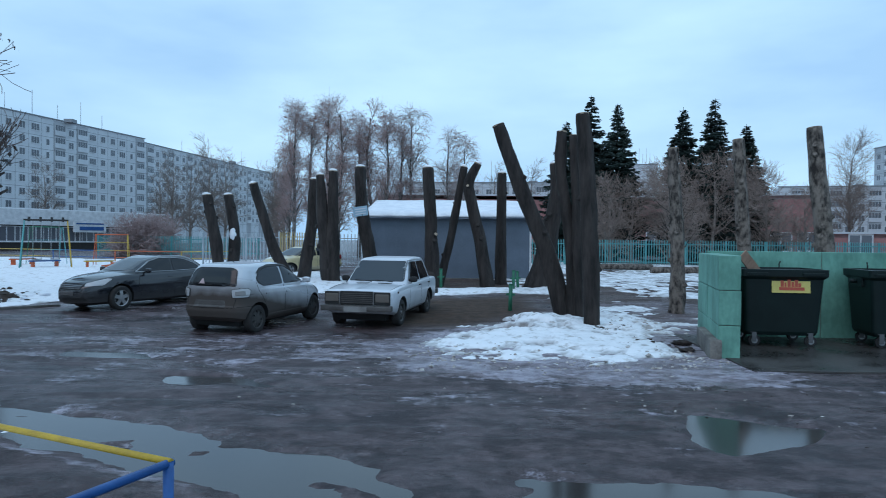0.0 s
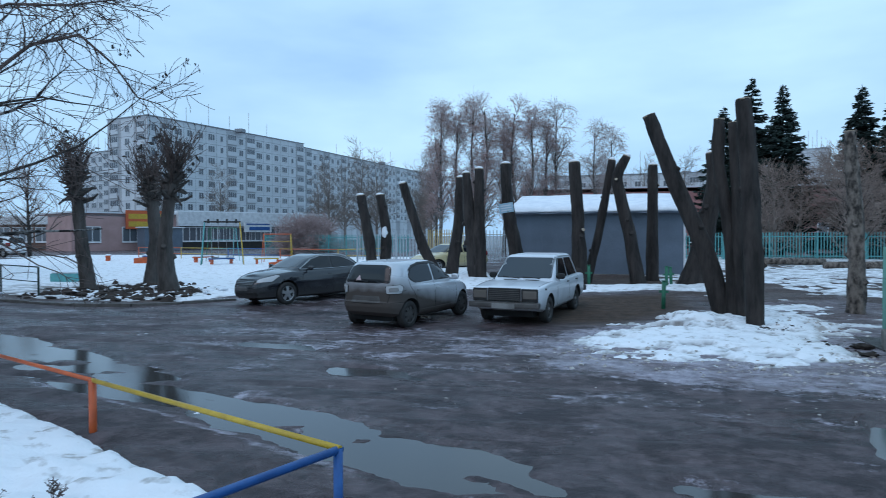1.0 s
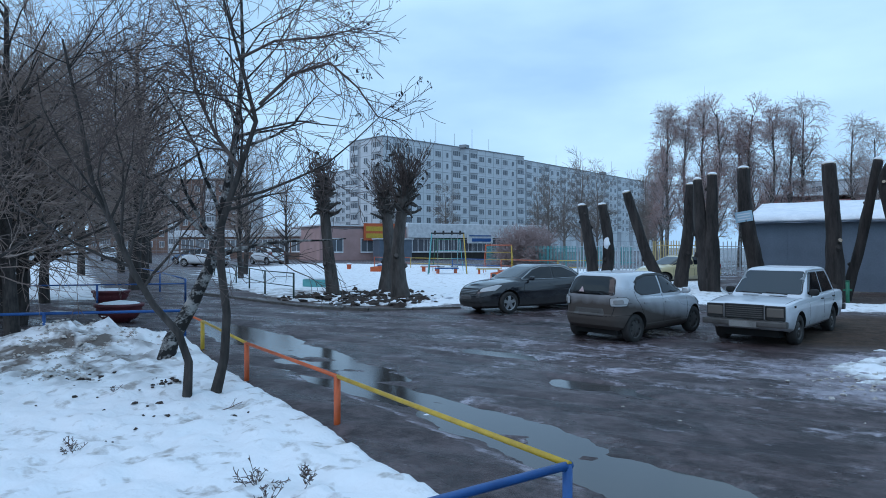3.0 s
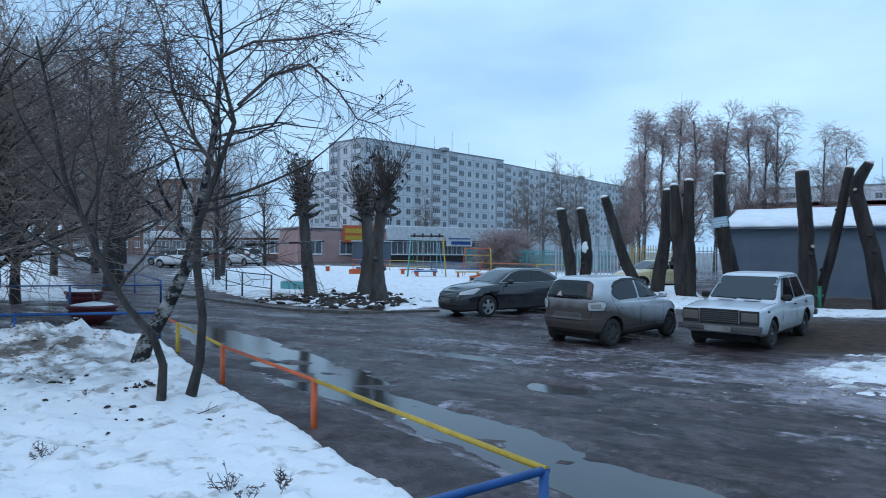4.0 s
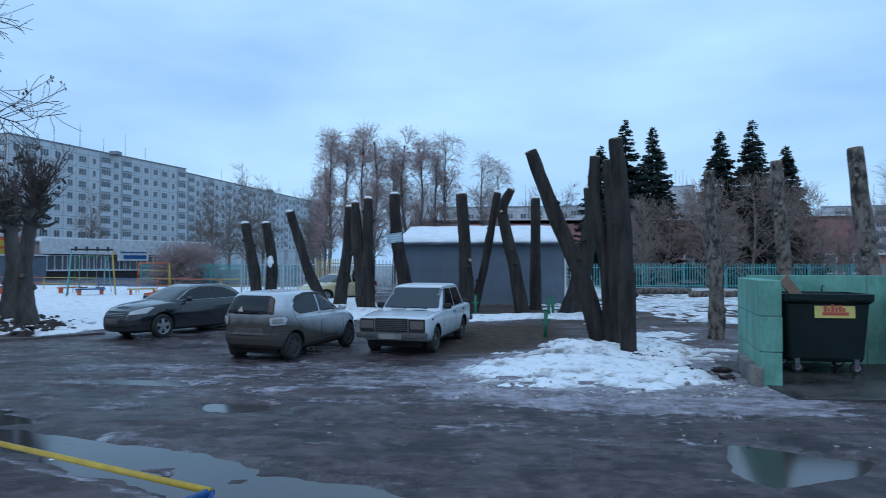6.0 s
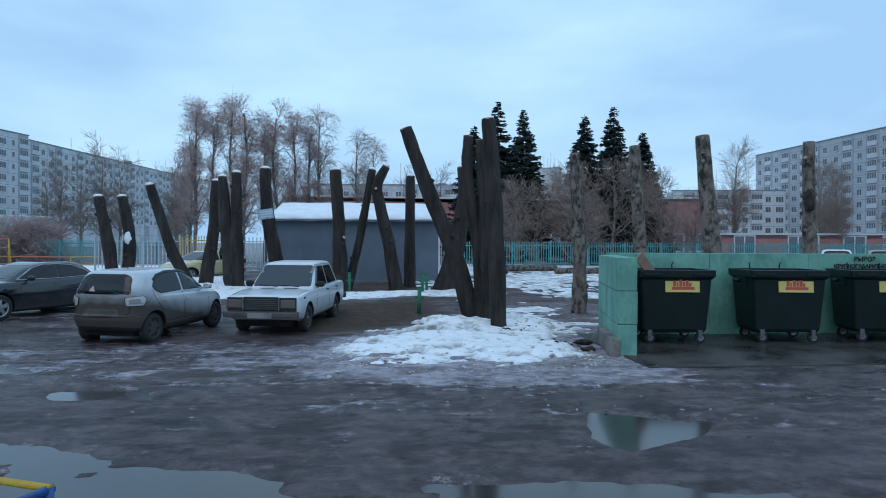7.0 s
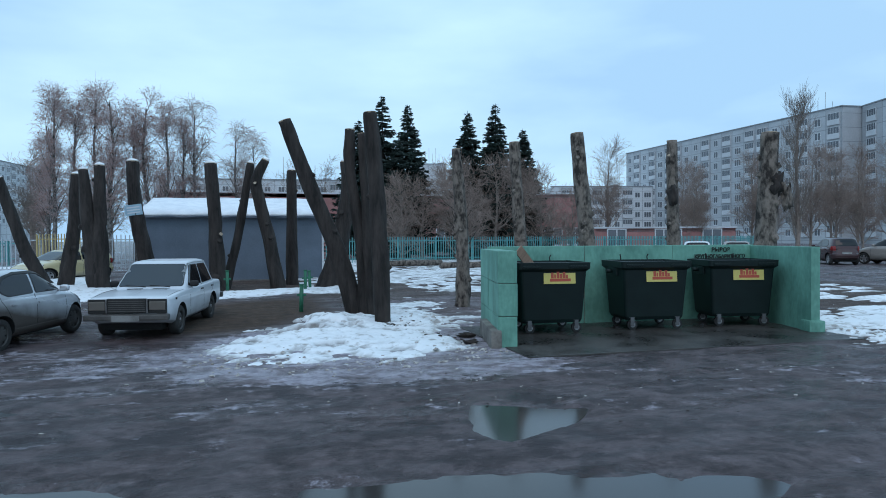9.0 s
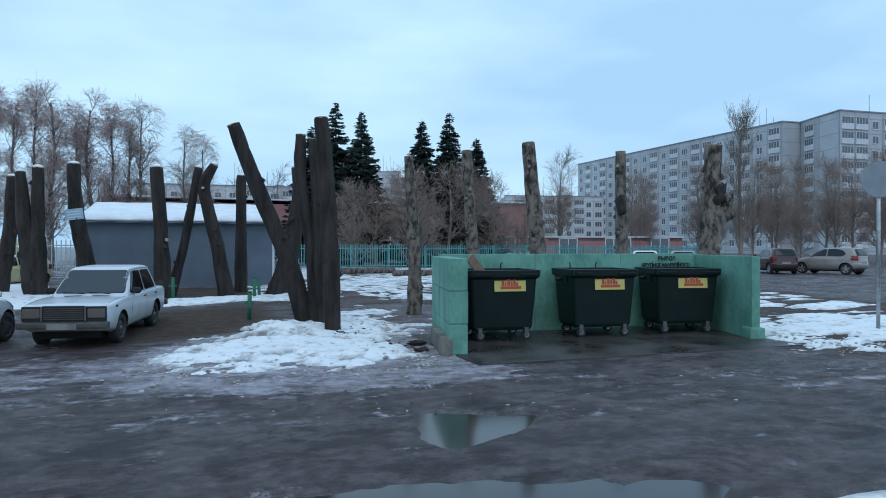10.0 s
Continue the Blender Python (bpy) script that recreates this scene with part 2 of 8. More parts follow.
M_WHITEPAINT = mat("white_paint", (0.72, 0.74, 0.76), (0.5, 0.52, 0.54), 0.55, scale=2, fine=25, bump=0.1)
M_MINT = mat("mint_wall_paint", (0.180, 0.420, 0.330), (0.098, 0.255, 0.198), 0.66, scale=2.2, fine=16, bump=0.5, dist=0.015, stretch=(1, 1, 0.55))
M_CONCRETE = mat("dirty_concrete", (0.24, 0.225, 0.20), (0.11, 0.10, 0.09), 0.8, scale=3, fine=30, bump=0.4)
M_PAD = mat("wet_concrete", (0.070, 0.064, 0.058), (0.022, 0.020, 0.019), 0.22, scale=1.1, fine=18, bump=0.3, rough2=0.6, spec=0.3)
M_BIN = mat("dark_green_plastic", (0.0065, 0.017, 0.016), (0.004, 0.011, 0.011), 0.5, scale=2.5, fine=40, bump=0.06, spec=0.28)
M_BLACK = mat("black_rubber", (0.018, 0.018, 0.019), (0.010, 0.010, 0.010), 0.75, bump=0.1)
M_STEEL = mat("galvanised_steel", (0.42, 0.43, 0.44), (0.26, 0.27, 0.28), 0.35, metal=0.8, scale=8, bump=0.05)
M_YLABEL = mat("yellow_label", (0.66, 0.56, 0.16), (0.56, 0.47, 0.13), 0.5, bump=0)
M_RLABEL = mat("red_label_print", (0.52, 0.085, 0.045), (0.42, 0.07, 0.04), 0.5, bump=0)
M_YELLOW = mat("yellow_pipe_paint", (0.56, 0.37, 0.030), (0.42, 0.27, 0.03), 0.42, scale=6, fine=40, bump=0.15)
M_ORANGE = mat("orange_pipe_paint", (0.60, 0.115, 0.030), (0.45, 0.085, 0.025), 0.45, scale=6, fine=40, bump=0.15)
M_BLUE = mat("blue_pipe_paint", (0.018, 0.105, 0.33), (0.012, 0.07, 0.23), 0.42, scale=6, fine=40, bump=0.15)
M_GREEN = mat("green_pipe_paint", (0.020, 0.17, 0.095), (0.015, 0.11, 0.06), 0.5, scale=6, bump=0.15)
M_DKGREEN = mat("dark_green_paint", (0.018, 0.045, 0.038), (0.010, 0.025, 0.021), 0.55, bump=0)
M_TURQ = mat("turquoise_fence_paint", (0.13, 0.42, 0.42), (0.09, 0.30, 0.31), 0.55, scale=4, bump=0.1)
M_WOOD = mat("raw_board", (0.34, 0.22, 0.15), (0.22, 0.14, 0.10), 0.75, scale=3, fine=40, stretch=(1, 6, 6))
M_PANEL = mat("concrete_facade_panel", (0.66, 0.685, 0.71), (0.56, 0.585, 0.61), 0.85, scale=0.25, fine=3, bump=0.05, vary=0.06)
# darkened copy of the facade panel: shade put into the colour
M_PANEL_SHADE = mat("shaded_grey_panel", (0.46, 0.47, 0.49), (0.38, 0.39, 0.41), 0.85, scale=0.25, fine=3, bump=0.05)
M_PANEL_DK = mat("facade_joint", (0.31, 0.33, 0.35), (0.25, 0.27, 0.29), 0.9, bump=0)
M_PINK = mat("pink_plaster", (0.47, 0.30, 0.285), (0.38, 0.24, 0.22), 0.85, scale=0.7, fine=8)
M_REDBRICK = mat("red_brick_wall", (0.44, 0.215, 0.20), (0.33, 0.155, 0.145), 0.85, scale=0.8, fine=10, bump=0.2)
M_BROWNBRICK = mat("brown_brick_wall", (0.22, 0.13, 0.10), (0.16, 0.095, 0.075), 0.85, scale=0.5, fine=6)
M_PANE = glass("dark_window_pane", (0.12, 0.135, 0.155), 0.06)
M_DARK = mat("dark_recess", (0.045, 0.042, 0.04), (0.03, 0.028, 0.026), 0.9, bump=0)
M_CURB = mat("kerb_concrete", (0.15, 0.14, 0.13), (0.075, 0.07, 0.065), 0.8, scale=5, fine=30, bump=0.4)

# ---- building helpers ----
def mesh_of(name, verts, faces, materials, smooth=False):
    me = bpy.data.meshes.new(name)
    me.from_pydata([tuple(v) for v in verts], [], [tuple(f) for f in faces])
    for m in (materials if isinstance(materials, (list, tuple)) else [materials]):
        me.materials.append(m)
    if smooth:
        me.polygons.foreach_set("use_smooth", [True] * len(me.polygons))
    me.update()
    return me


def part(name, bm, material, parent, label="", at=None, smooth=False):
    """Links a bmesh or a mesh as one mesh object under a thing or a part."""
    if isinstance(bm, bmesh.types.BMesh):
        me = bpy.data.meshes.new(name)
        bm.to_mesh(me)
        bm.free()
        for m in (material if isinstance(material, (list, tuple)) else [material]):
            me.materials.append(m)
        if smooth:
            me.polygons.foreach_set("use_smooth", [True] * len(me.polygons))
    else:
        me = bm
    ob = new(name, me)
    ob.parent = parent
    if at is not None:
        ob.matrix_basis = at
    if label:
        tagged(ob, label)
    return ob


def thing(name, m, label, category, group="", kind=""):
    """An Empty at the base of a thing."""
    ob = new(name)
    ob.empty_display_size = 0.2
    ob.matrix_basis = m
    return tagged(ob, label, category, group, kind)


def box(bm, x0, x1, y0, y1, z0, z1, bevel=0.0, m=None, index=0):
    """Adds a box to a bmesh; m: a pose for it."""
    mat4 = Matrix.Translation(((x0 + x1) / 2, (y0 + y1) / 2, (z0 + z1) / 2)) @ Matrix.Diagonal((x1 - x0, y1 - y0, z1 - z0, 1))
    if m is not None:
        mat4 = m @ mat4
    made = bmesh.ops.create_cube(bm, size=1, matrix=mat4)["verts"]
    if bevel:
        edges = list({e for v in made for e in v.link_edges})
        got = bmesh.ops.bevel(bm, geom=edges, offset=bevel, segments=2, affect="EDGES", profile=0.7)
        faces = got["faces"]
    faces = {f for v in made if v.is_valid for f in v.link_faces} | (set(faces) if bevel else set())
    for f in faces:
        f.material_index = index
    return bm


def boxed(*a, **k):
    return box(bmesh.new(), *a, **k)


def rod(bm, a, b, r, r2=None, n=8, index=0):
    """Adds a round bar from a to b."""
    a, b = Vector(a), Vector(b)
    d = b - a
    m = Matrix.Translation((a + b) / 2) @ d.to_track_quat("Z", "Y").to_matrix().to_4x4()
    got = bmesh.ops.create_cone(bm, cap_ends=True, segments=n, radius1=r, radius2=r if r2 is None else r2, depth=d.length, matrix=m)
    for f in {f for v in got["verts"] for f in v.link_faces}:
        f.material_index = index
        f.smooth = len(f.verts) == 4
    return bm


def rodded(*a, **k):
    return rod(bmesh.new(), *a, **k)


def wire(points, r, closed=False, n=8):
    """A pipe along a line of points as a bmesh with joined bends."""
    pts = np.array(points, float)[None]
    v, f = tubes(pts, np.full(pts.shape[:2], r), n, caps=True)
    bm = bmesh.new()
    me = bpy.data.meshes.new("tmp")
    me.from_pydata(v.tolist(), [], f)
    bm.from_mesh(me)
    bpy.data.meshes.remove(me)
    for fa in bm.faces:
        fa.smooth = len(fa.verts) == 4
    return bm


def tubes(lines, radii, n=4, caps=False):
    """Tapered tubes along many lines of equally many points: lines (N, K, 3), radii (N, K)."""
    lines, radii = np.asarray(lines, float), np.asarray(radii, float)
    N, K, _ = lines.shape
    tan = np.gradient(lines, axis=1)
    tan /= np.linalg.norm(tan, axis=2, keepdims=True) + 1e-9
    ref = np.where(np.abs(tan[:, :1, 2:3]) > 0.9, np.array([[[1.0, 0, 0]]]), np.array([[[0, 0, 1.0]]]))
    u = np.cross(tan, np.broadcast_to(ref, tan.shape))
    u /= np.linalg.norm(u, axis=2, keepdims=True) + 1e-9
    w = np.cross(tan, u)
    ang = np.arange(n) * 2 * np.pi / n
    ring = lines[:, :, None] + radii[:, :, None, None] * (np.cos(ang)[:, None] * u[:, :, None] + np.sin(ang)[:, None] * w[:, :, None])
    idx = np.arange(N * K * n).reshape(N, K, n)
    a, b = idx[:, :-1], idx[:, 1:]
    q = np.stack([a, np.roll(a, -1, 2), np.roll(b, -1, 2), b], -1).reshape(-1, 4)
    faces = q.tolist()
    if caps:
        faces += idx[:, 0, ::-1].tolist() + idx[:, -1].tolist()
    return ring.reshape(-1, 3), faces


def fast_mesh(name, verts, quads, material, smooth=True):
    """A mesh from arrays of verts and quads."""
    me = bpy.data.meshes.new(name)
    quads = np.asarray(quads, np.int32)
    k = quads.shape[1]
    me.vertices.add(len(verts))
    me.vertices.foreach_set("co", np.asarray(verts, np.float32).ravel())
    me.loops.add(quads.size)
    me.loops.foreach_set("vertex_index", quads.ravel())
    me.polygons.add(len(quads))
    me.polygons.foreach_set("loop_start", np.arange(0, quads.size, k, dtype=np.int32))
    me.polygons.foreach_set("use_smooth", [smooth] * len(quads))
    me.materials.append(material)
    me.update(calc_edges=True)
    me.validate()
    return me


def smoothstep(a, b, x):
    t = np.clip((x - a) / (b - a), 0, 1)
    return t * t * (3 - 2 * t)


def hash_noise(x, y, scale, seed, octaves=4):
    """Value noise on arrays, -1 to 1."""
    total, amp, norm = np.zeros_like(x, dtype=float), 1.0, 0.0
    for o in range(octaves):
        gx, gy = x * scale * 2**o + seed * 17.3, y * scale * 2**o - seed * 9.1
        ix, iy = np.floor(gx), np.floor(gy)
        fx, fy = gx - ix, gy - iy
        fx, fy = fx * fx * (3 - 2 * fx), fy * fy * (3 - 2 * fy)
        def h(a, b):
            v = np.sin(a * 127.1 + b * 311.7 + seed * 74.7 + o * 13.7) * 43758.5453
            return v - np.floor(v)
        n = (h(ix, iy) * (1 - fx) + h(ix + 1, iy) * fx) * (1 - fy) + (h(ix, iy + 1) * (1 - fx) + h(ix + 1, iy + 1) * fx) * fy
        total += amp * (2 * n - 1)
        norm += amp
        amp *= 0.55
    return total / norm


def level(x, y):
    """The lie of the land: it rises gently behind the road."""
    x, y = np.asarray(x, float), np.asarray(y, float)
    return 0.025 * np.clip(y - 12, 0, 10) * smoothstep(-14, -8, x)


def inside(x, y, poly, soft):
    """1 inside a polygon, 0 outside, fading over soft metres."""
    poly = np.array(poly, float)
    sign, best = np.zeros_like(x, dtype=bool), np.full_like(x, 1e9, dtype=float)
    for (x0, y0), (x1, y1) in zip(poly, np.roll(poly, -1, 0)):
        cross = ((y0 > y) != (y1 > y)) & (x < (x1 - x0) * (y - y0) / (y1 - y0 + 1e-12) + x0)
        sign ^= cross
        dx, dy = x1 - x0, y1 - y0
        t = np.clip(((x - x0) * dx + (y - y0) * dy) / (dx * dx + dy * dy), 0, 1)
        best = np.minimum(best, np.hypot(x - x0 - t * dx, y - y0 - t * dy))
    d = np.where(sign, best, -best)
    return smoothstep(-soft, soft, d)


def axis_steps(lo, fine_lo, fine_hi, hi, step, growth=1.12):
    mid = np.arange(fine_lo, fine_hi + step / 2, step)
    up, s = [mid[-1]], step
    while up[-1] < hi:
        s *= growth
        up.append(up[-1] + s)
    down, s = [mid[0]], step
    while down[-1] > lo:
        s *= growth
        down.append(down[-1] - s)
    return np.concatenate([np.array(down[1:])[::-1], mid, np.array(up[1:])])

# ---- ground, snow and puddles ----
PUDDLES = [
    ([(-7.4, 7.0), (-5.7, 6.75), (-4.6, 6.85), (-3.8, 6.4), (-2.5, 6.0), (-1.3, 5.45), (-0.5, 4.95), (0.0, 4.3), (-0.9, 4.2), (-1.9, 4.65), (-2.9, 5.1), (-4.0, 5.65), (-6.4, 6.5)], 0.25),
    ([(2.4, 6.65), (2.7, 6.5), (3.6, 6.1), (3.15, 5.6), (2.3, 5.25), (2.1, 5.7)], 0.12),
    ([(0.5, 4.85), (1.5, 4.75), (2.5, 4.4), (3.4, 4.2), (3.9, 3.8), (3.0, 3.4), (1.6, 3.9), (0.4, 4.3)], 0.45),
    ([(-11.5, 10.3), (-9.5, 9.6), (-8.2, 8.2), (-9.2, 7.9), (-11.5, 9.2), (-13.5, 10.6)], 0.3),
    ([(-3.5, 8.3), (-2.2, 8.0), (-1.7, 7.5), (-3.2, 7.6)], 0.2),
    ([(-5.6, 9.9), (-4.2, 9.7), (-4.0, 9.2), (-5.4, 9.3)], 0.2),
    ([(-9.6, 9.7), (-8.0, 8.9), (-6.4, 8.0), (-5.0, 7.35), (-4.4, 6.9), (-5.6, 6.8), (-7.2, 7.1), (-8.6, 8.0), (-9.6, 8.8)], 0.3),
]
LAWN = [(-2.35, 3.75), (-2.97, 4.0), (-4.0, 4.58), (-5.7, 5.42), (-7.0, 6.05), (-9.3, 7.3), (-10.2, 7.75), (-13.2, 5.0), (-14, 0), (-8, -6), (-1.0, -4), (-0.6, 1.2)]
MOUND = [(-0.5, 10.9), (0.1, 9.5), (0.8, 9.05), (1.7, 9.1), (2.7, 9.35), (3.7, 9.5), (4.15, 11.3), (4.7, 12.8), (4.3, 14.5), (3.0, 15.6), (1.7, 14.7), (0.9, 13.2)]
FIELD_R = [(1.9, 19.0), (3.0, 15.2), (4.0, 12.2), (4.3, 12.8), (12.5, 13.2), (16, 19.5), (22, 30), (20, 46), (-1, 44), (1.5, 24)]
FIELD_L = [(-9.2, 16.2), (-10.0, 14.7), (-12.0, 14.6), (-15.0, 15.3), (-22, 19.5), (-40, 33), (-46, 52), (-8, 48), (-4.0, 26), (-2.8, 20.5), (-1.6, 18.4), (-5.5, 18.6)]
SNOW_R = [(10.25, 9.6), (9.5, 8.1), (10.0, 7.3), (13, 7.2), (20, 10.5), (19.5, 15.5), (19.8, 19), (14, 14.5), (10.8, 12.4)]
BEHIND = [(-0.4, 18.0), (2.2, 19.2), (3.3, 18.2), (3.6, 20.8), (-0.2, 20.2)]
CORNER = [(3.9, 3.55), (4.7, 3.52), (6.5, 3.1), (9, 3.2), (9, -2), (3.0, -2), (3.2, 3.2)]
FAR_L = [(-22.1, 11.4), (-20.1, 12.3), (-24, 15.2), (-45, 26.5), (-70, 41), (-75, 32), (-45, 4), (-26, 1)]
PATH_DIRT = [(-1.9, 16.6), (2.2, 18.2), (2.2, 15.2), (0.5, 12.7), (-1.4, 12.6)]


def snow_cover(x, y):
    n1, n2, n3 = hash_noise(x, y, 0.9, 3, 5), hash_noise(x, y, 3.2, 5, 4), hash_noise(x * 0.7, y * 1.4, 5.5, 14, 4)
    lawn = inside(x, y, LAWN, 0.10)
    mound = inside(x, y, MOUND, 0.95)
    cover = np.maximum.reduce([
        lawn * 1.6 + np.where(lawn > 0.02, 0.06 * n2, 0),
        mound * 1.02 + 0.52 * n1 + 0.48 * n2 + 0.44 * n3 - 0.22,
        inside(x, y, FIELD_R, 0.8) * 0.90 + 0.36 * n1 + 0.20 * n2 + 0.34 * hash_noise(x * 0.35, y * 1.5, 0.8, 19, 4) + 0.2 * n3 - 0.36,
        inside(x, y, FIELD_L, 0.6) * 1.10 + 0.18 * n1 + 0.1 * n2 - 0.08,
        inside(x, y, SNOW_R, 0.7) * 1.0 + 0.62 * n1 + 0.48 * n2 + 0.42 * n3 - 0.26,
        inside(x, y, BEHIND, 0.35) * 1.0 + 0.2 * n1 + 0.3 * n2 - 0.05,
        inside(x, y, CORNER, 0.4) * 0.9 + 0.3 * n1 - 0.1,
        inside(x, y, FAR_L, 0.8) * 1.0 + 0.25 * n1 - 0.1,
    ])
    # worn track from the road to the fence, and the trodden island under the pollards
    cover -= 0.30 * inside(x, y, [(3.9, 12.0), (3.5, 9.0), (4.0, 8.5), (4.4, 12.8), (6.2, 15.5), (9.4, 17), (9.4, 18.3), (5.3, 17.5)], 0.5) * (0.55 + 0.6 * hash_noise(x, y, 1.6, 8, 4))
    cover -= 0.9 * inside(x, y, [(-10.2, 14.6), (-15.5, 15.6), (-19, 19), (-15, 20.2), (-11.5, 17.6)], 0.6) * (0.72 + 1.25 * hash_noise(x, y, 2.6, 9, 4))
    cover -= 0.80 * inside(x, y, [(13.2, 13.8), (15.6, 11.0), (20.5, 12.0), (21, 18), (16.5, 17)], 0.8) * (0.62 + 0.9 * hash_noise(x, y, 1.1, 29, 4))
    return cover


def land(xs, ys):
    return np.meshgrid(xs, ys, indexing="ij")


def grid_quads(nx, ny):
    i = np.arange(nx * ny).reshape(nx, ny)
    return np.stack([i[:-1, :-1], i[1:, :-1], i[1:, 1:], i[:-1, 1:]], -1).reshape(-1, 4)


xs, ys = axis_steps(-700, -9.5, 11.0, 700, 0.07, 1.10), axis_steps(-60, 2.6, 15.0, 900, 0.07, 1.07)
GX, GY = land(xs, ys)
hollow = np.zeros_like(GX)
rough_edge = hash_noise(GX * 0.7, GY * 1.5, 1.5, 2, 6)
fine_edge = hash_noise(GX * 0.6, GY * 1.6, 5.0, 12, 3)
for poly, soft in PUDDLES:
    hollow = np.maximum(hollow, inside(GX, GY, poly, soft) + (0.95 * rough_edge + 0.55 * fine_edge) * inside(GX, GY, poly, soft + 0.7))
ruts = 0.016 * hash_noise(GX * 0.25 + GY * 0.05, GY * 1.6 - GX * 0.27, 1.0, 4, 4) + 0.006 * hash_noise(GX, GY, 2.5, 6, 3) + 0.010 * hash_noise(GX * 0.6, GY * 1.3, 4.5, 16, 3)
across = GY * 0.985 - GX * 0.17 + 0.10 * hash_noise(GX, GY, 0.35, 33, 3)
ruts += 0.007 * np.sin(across * 9.5) * smoothstep(0.05, 0.45, hash_noise(GX * 0.3, across, 0.7, 37, 3) + 0.25) * smoothstep(11.5, 9.5, GY)
near = smoothstep(40, 15, np.hypot(GX, GY))
GZ = level(GX, GY) + near * (0.028 + ruts) - 0.052 * smoothstep(0.25, 1.05, hollow) + 0.014 * smoothstep(0.2, 0.6, hollow) * fine_edge + 0.010 * smoothstep(0.2, 0.6, hollow) * hash_noise(GX * 0.5, GY * 1.6, 9.0, 41, 3)
# the strip behind the railing lies a little higher than the road
GZ += 0.03 * inside(GX, GY, [(-1.0, 3.1), (-2.0, 4.45), (-2.9, 4.95), (-4.0, 5.5), (-9.6, 8.0), (-9.3, 7.4), (-5.7, 5.52), (-4.0, 4.68), (-2.97, 4.10), (-2.2, 3.80), (-1.0, 3.0)], 0.08)
me = fast_mesh("ground", np.stack([GX, GY, GZ], -1).reshape(-1, 3), grid_quads(*GX.shape), M_GROUND)
at = me.attributes.new("slush", "FLOAT", "POINT")
icy = 0.36 * inside(GX, GY, [(-0.9, 10.6), (-0.4, 8.7), (1.4, 7.9), (3.0, 7.9), (4.2, 8.1), (4.6, 8.7), (4.0, 9.3), (4.4, 12), (6.5, 16.5), (3, 15), (0, 12)], 0.6)
icy += 0.22 * inside(GX, GY, [(3.0, 8.6), (4.0, 8.4), (4.3, 9.4), (4.6, 12.4), (6.6, 15.5), (6.0, 18.0), (3.6, 16.5), (3.3, 12.0)], 0.4)
icy += 0.06 * inside(GX, GY, [(-6.5, 11.5), (-4.6, 11.2), (-3.0, 11.4), (0.6, 10.6), (0.2, 8.6), (-3.0, 8.4), (-7.0, 9.6)], 0.7)
icy -= 0.13 * inside(GX, GY, [(4.2, 9.2), (5.2, 7.9), (8.5, 7.7), (9.6, 8.6), (9.6, 12), (4.6, 12)], 0.5)
icy -= 0.10 * inside(GX, GY, [(-1.0, 3.0), (-2.0, 4.4), (-4.0, 5.4), (-9.6, 7.9), (-9.3, 7.0), (-4, 4.4), (-1.6, 3.0)], 0.15)
icy -= 0.16 * inside(GX, GY, PATH_DIRT, 0.4)
icy += 0.30 * inside(GX, GY, [(-1.75, 4.42), (-2.78, 4.90), (-3.8, 5.39), (-6.2, 6.42), (-6.2, 6.52), (-3.85, 5.50), (-2.80, 5.0), (-1.72, 4.5)], 0.07)
icy -= 0.05 * inside(GX, GY, [(-1, 6.6), (4, 5.6), (11, 6.0), (11, 4), (3, 3), (-1, 4.4)], 0.8)
icy += 0.10 * inside(GX, GY, [(7.2, 6.4), (9.5, 6.5), (10.5, 5.7), (8.6, 5.2), (7.0, 5.7)], 0.5)
icy += 0.05 * inside(GX, GY, [(-4, 11.6), (-0.5, 11.2), (0.5, 10), (-3, 9.5)], 0.6)
at.data.foreach_set("value", icy.astype(np.float32).ravel())
at = me.attributes.new("earth", "FLOAT", "POINT")
soil = np.maximum(inside(GX, GY, PATH_DIRT, 0.6), 0.9 * inside(GX, GY, [(-10.0, 14.4), (-15.5, 15.2), (-19.5, 18.5), (-15, 20.6), (-11.2, 18)], 0.8))
soil = np.maximum(soil, 0.8 * inside(GX, GY, [(-0.6, 20.3), (4, 20.5), (4, 24.6), (-3, 24.6)], 0.8))
soil = np.maximum(soil, 0.6 * inside(GX, GY, FIELD_R, 0.8))
soil = np.maximum(soil, 0.7 * inside(GX, GY, SNOW_R, 0.6))
at.data.foreach_set("value", soil.astype(np.float32).ravel())
ground = tagged(new("ground", me), "wet muddy asphalt with ice, ruts and slush", "ground", kind="structure")

cover = snow_cover(GX, GY)
bumps = 0.5 + 0.5 * hash_noise(GX, GY, 1.6, 11, 5)
high = 0.17 * np.exp(-(((GX - 1.95) / 0.75) ** 2 + ((GY - 13.2) / 1.0) ** 2)) * inside(GX, GY, MOUND, 0.8) + 0.05 * np.exp(-(((GX - 1.4) / 1.1) ** 2 + ((GY - 11.8) / 1.2) ** 2)) * inside(GX, GY, MOUND, 0.8)
heap = np.exp(-(((GX + 10.6) / 1.5) ** 2 + ((GY - 6.3) / 1.0) ** 2))
lumps = hash_noise(GX, GY, 2.4, 21, 5)
pits = hash_noise(GX, GY, 5.5, 23, 4) * smoothstep(30, 12, GY)
heap_h = 0.42 * heap * (0.70 + 0.75 * lumps + 0.30 * hash_noise(GX, GY, 6.0, 27, 3))
SZ = level(GX, GY) + 0.020 + np.clip((cover - 0.5) * 0.16, -0.07, 0.055) + np.clip(cover - 0.5, 0, 1) * (0.055 * bumps + 0.085 * pits) + np.where(cover > 0.5, high * (0.85 + 0.3 * lumps), 0)
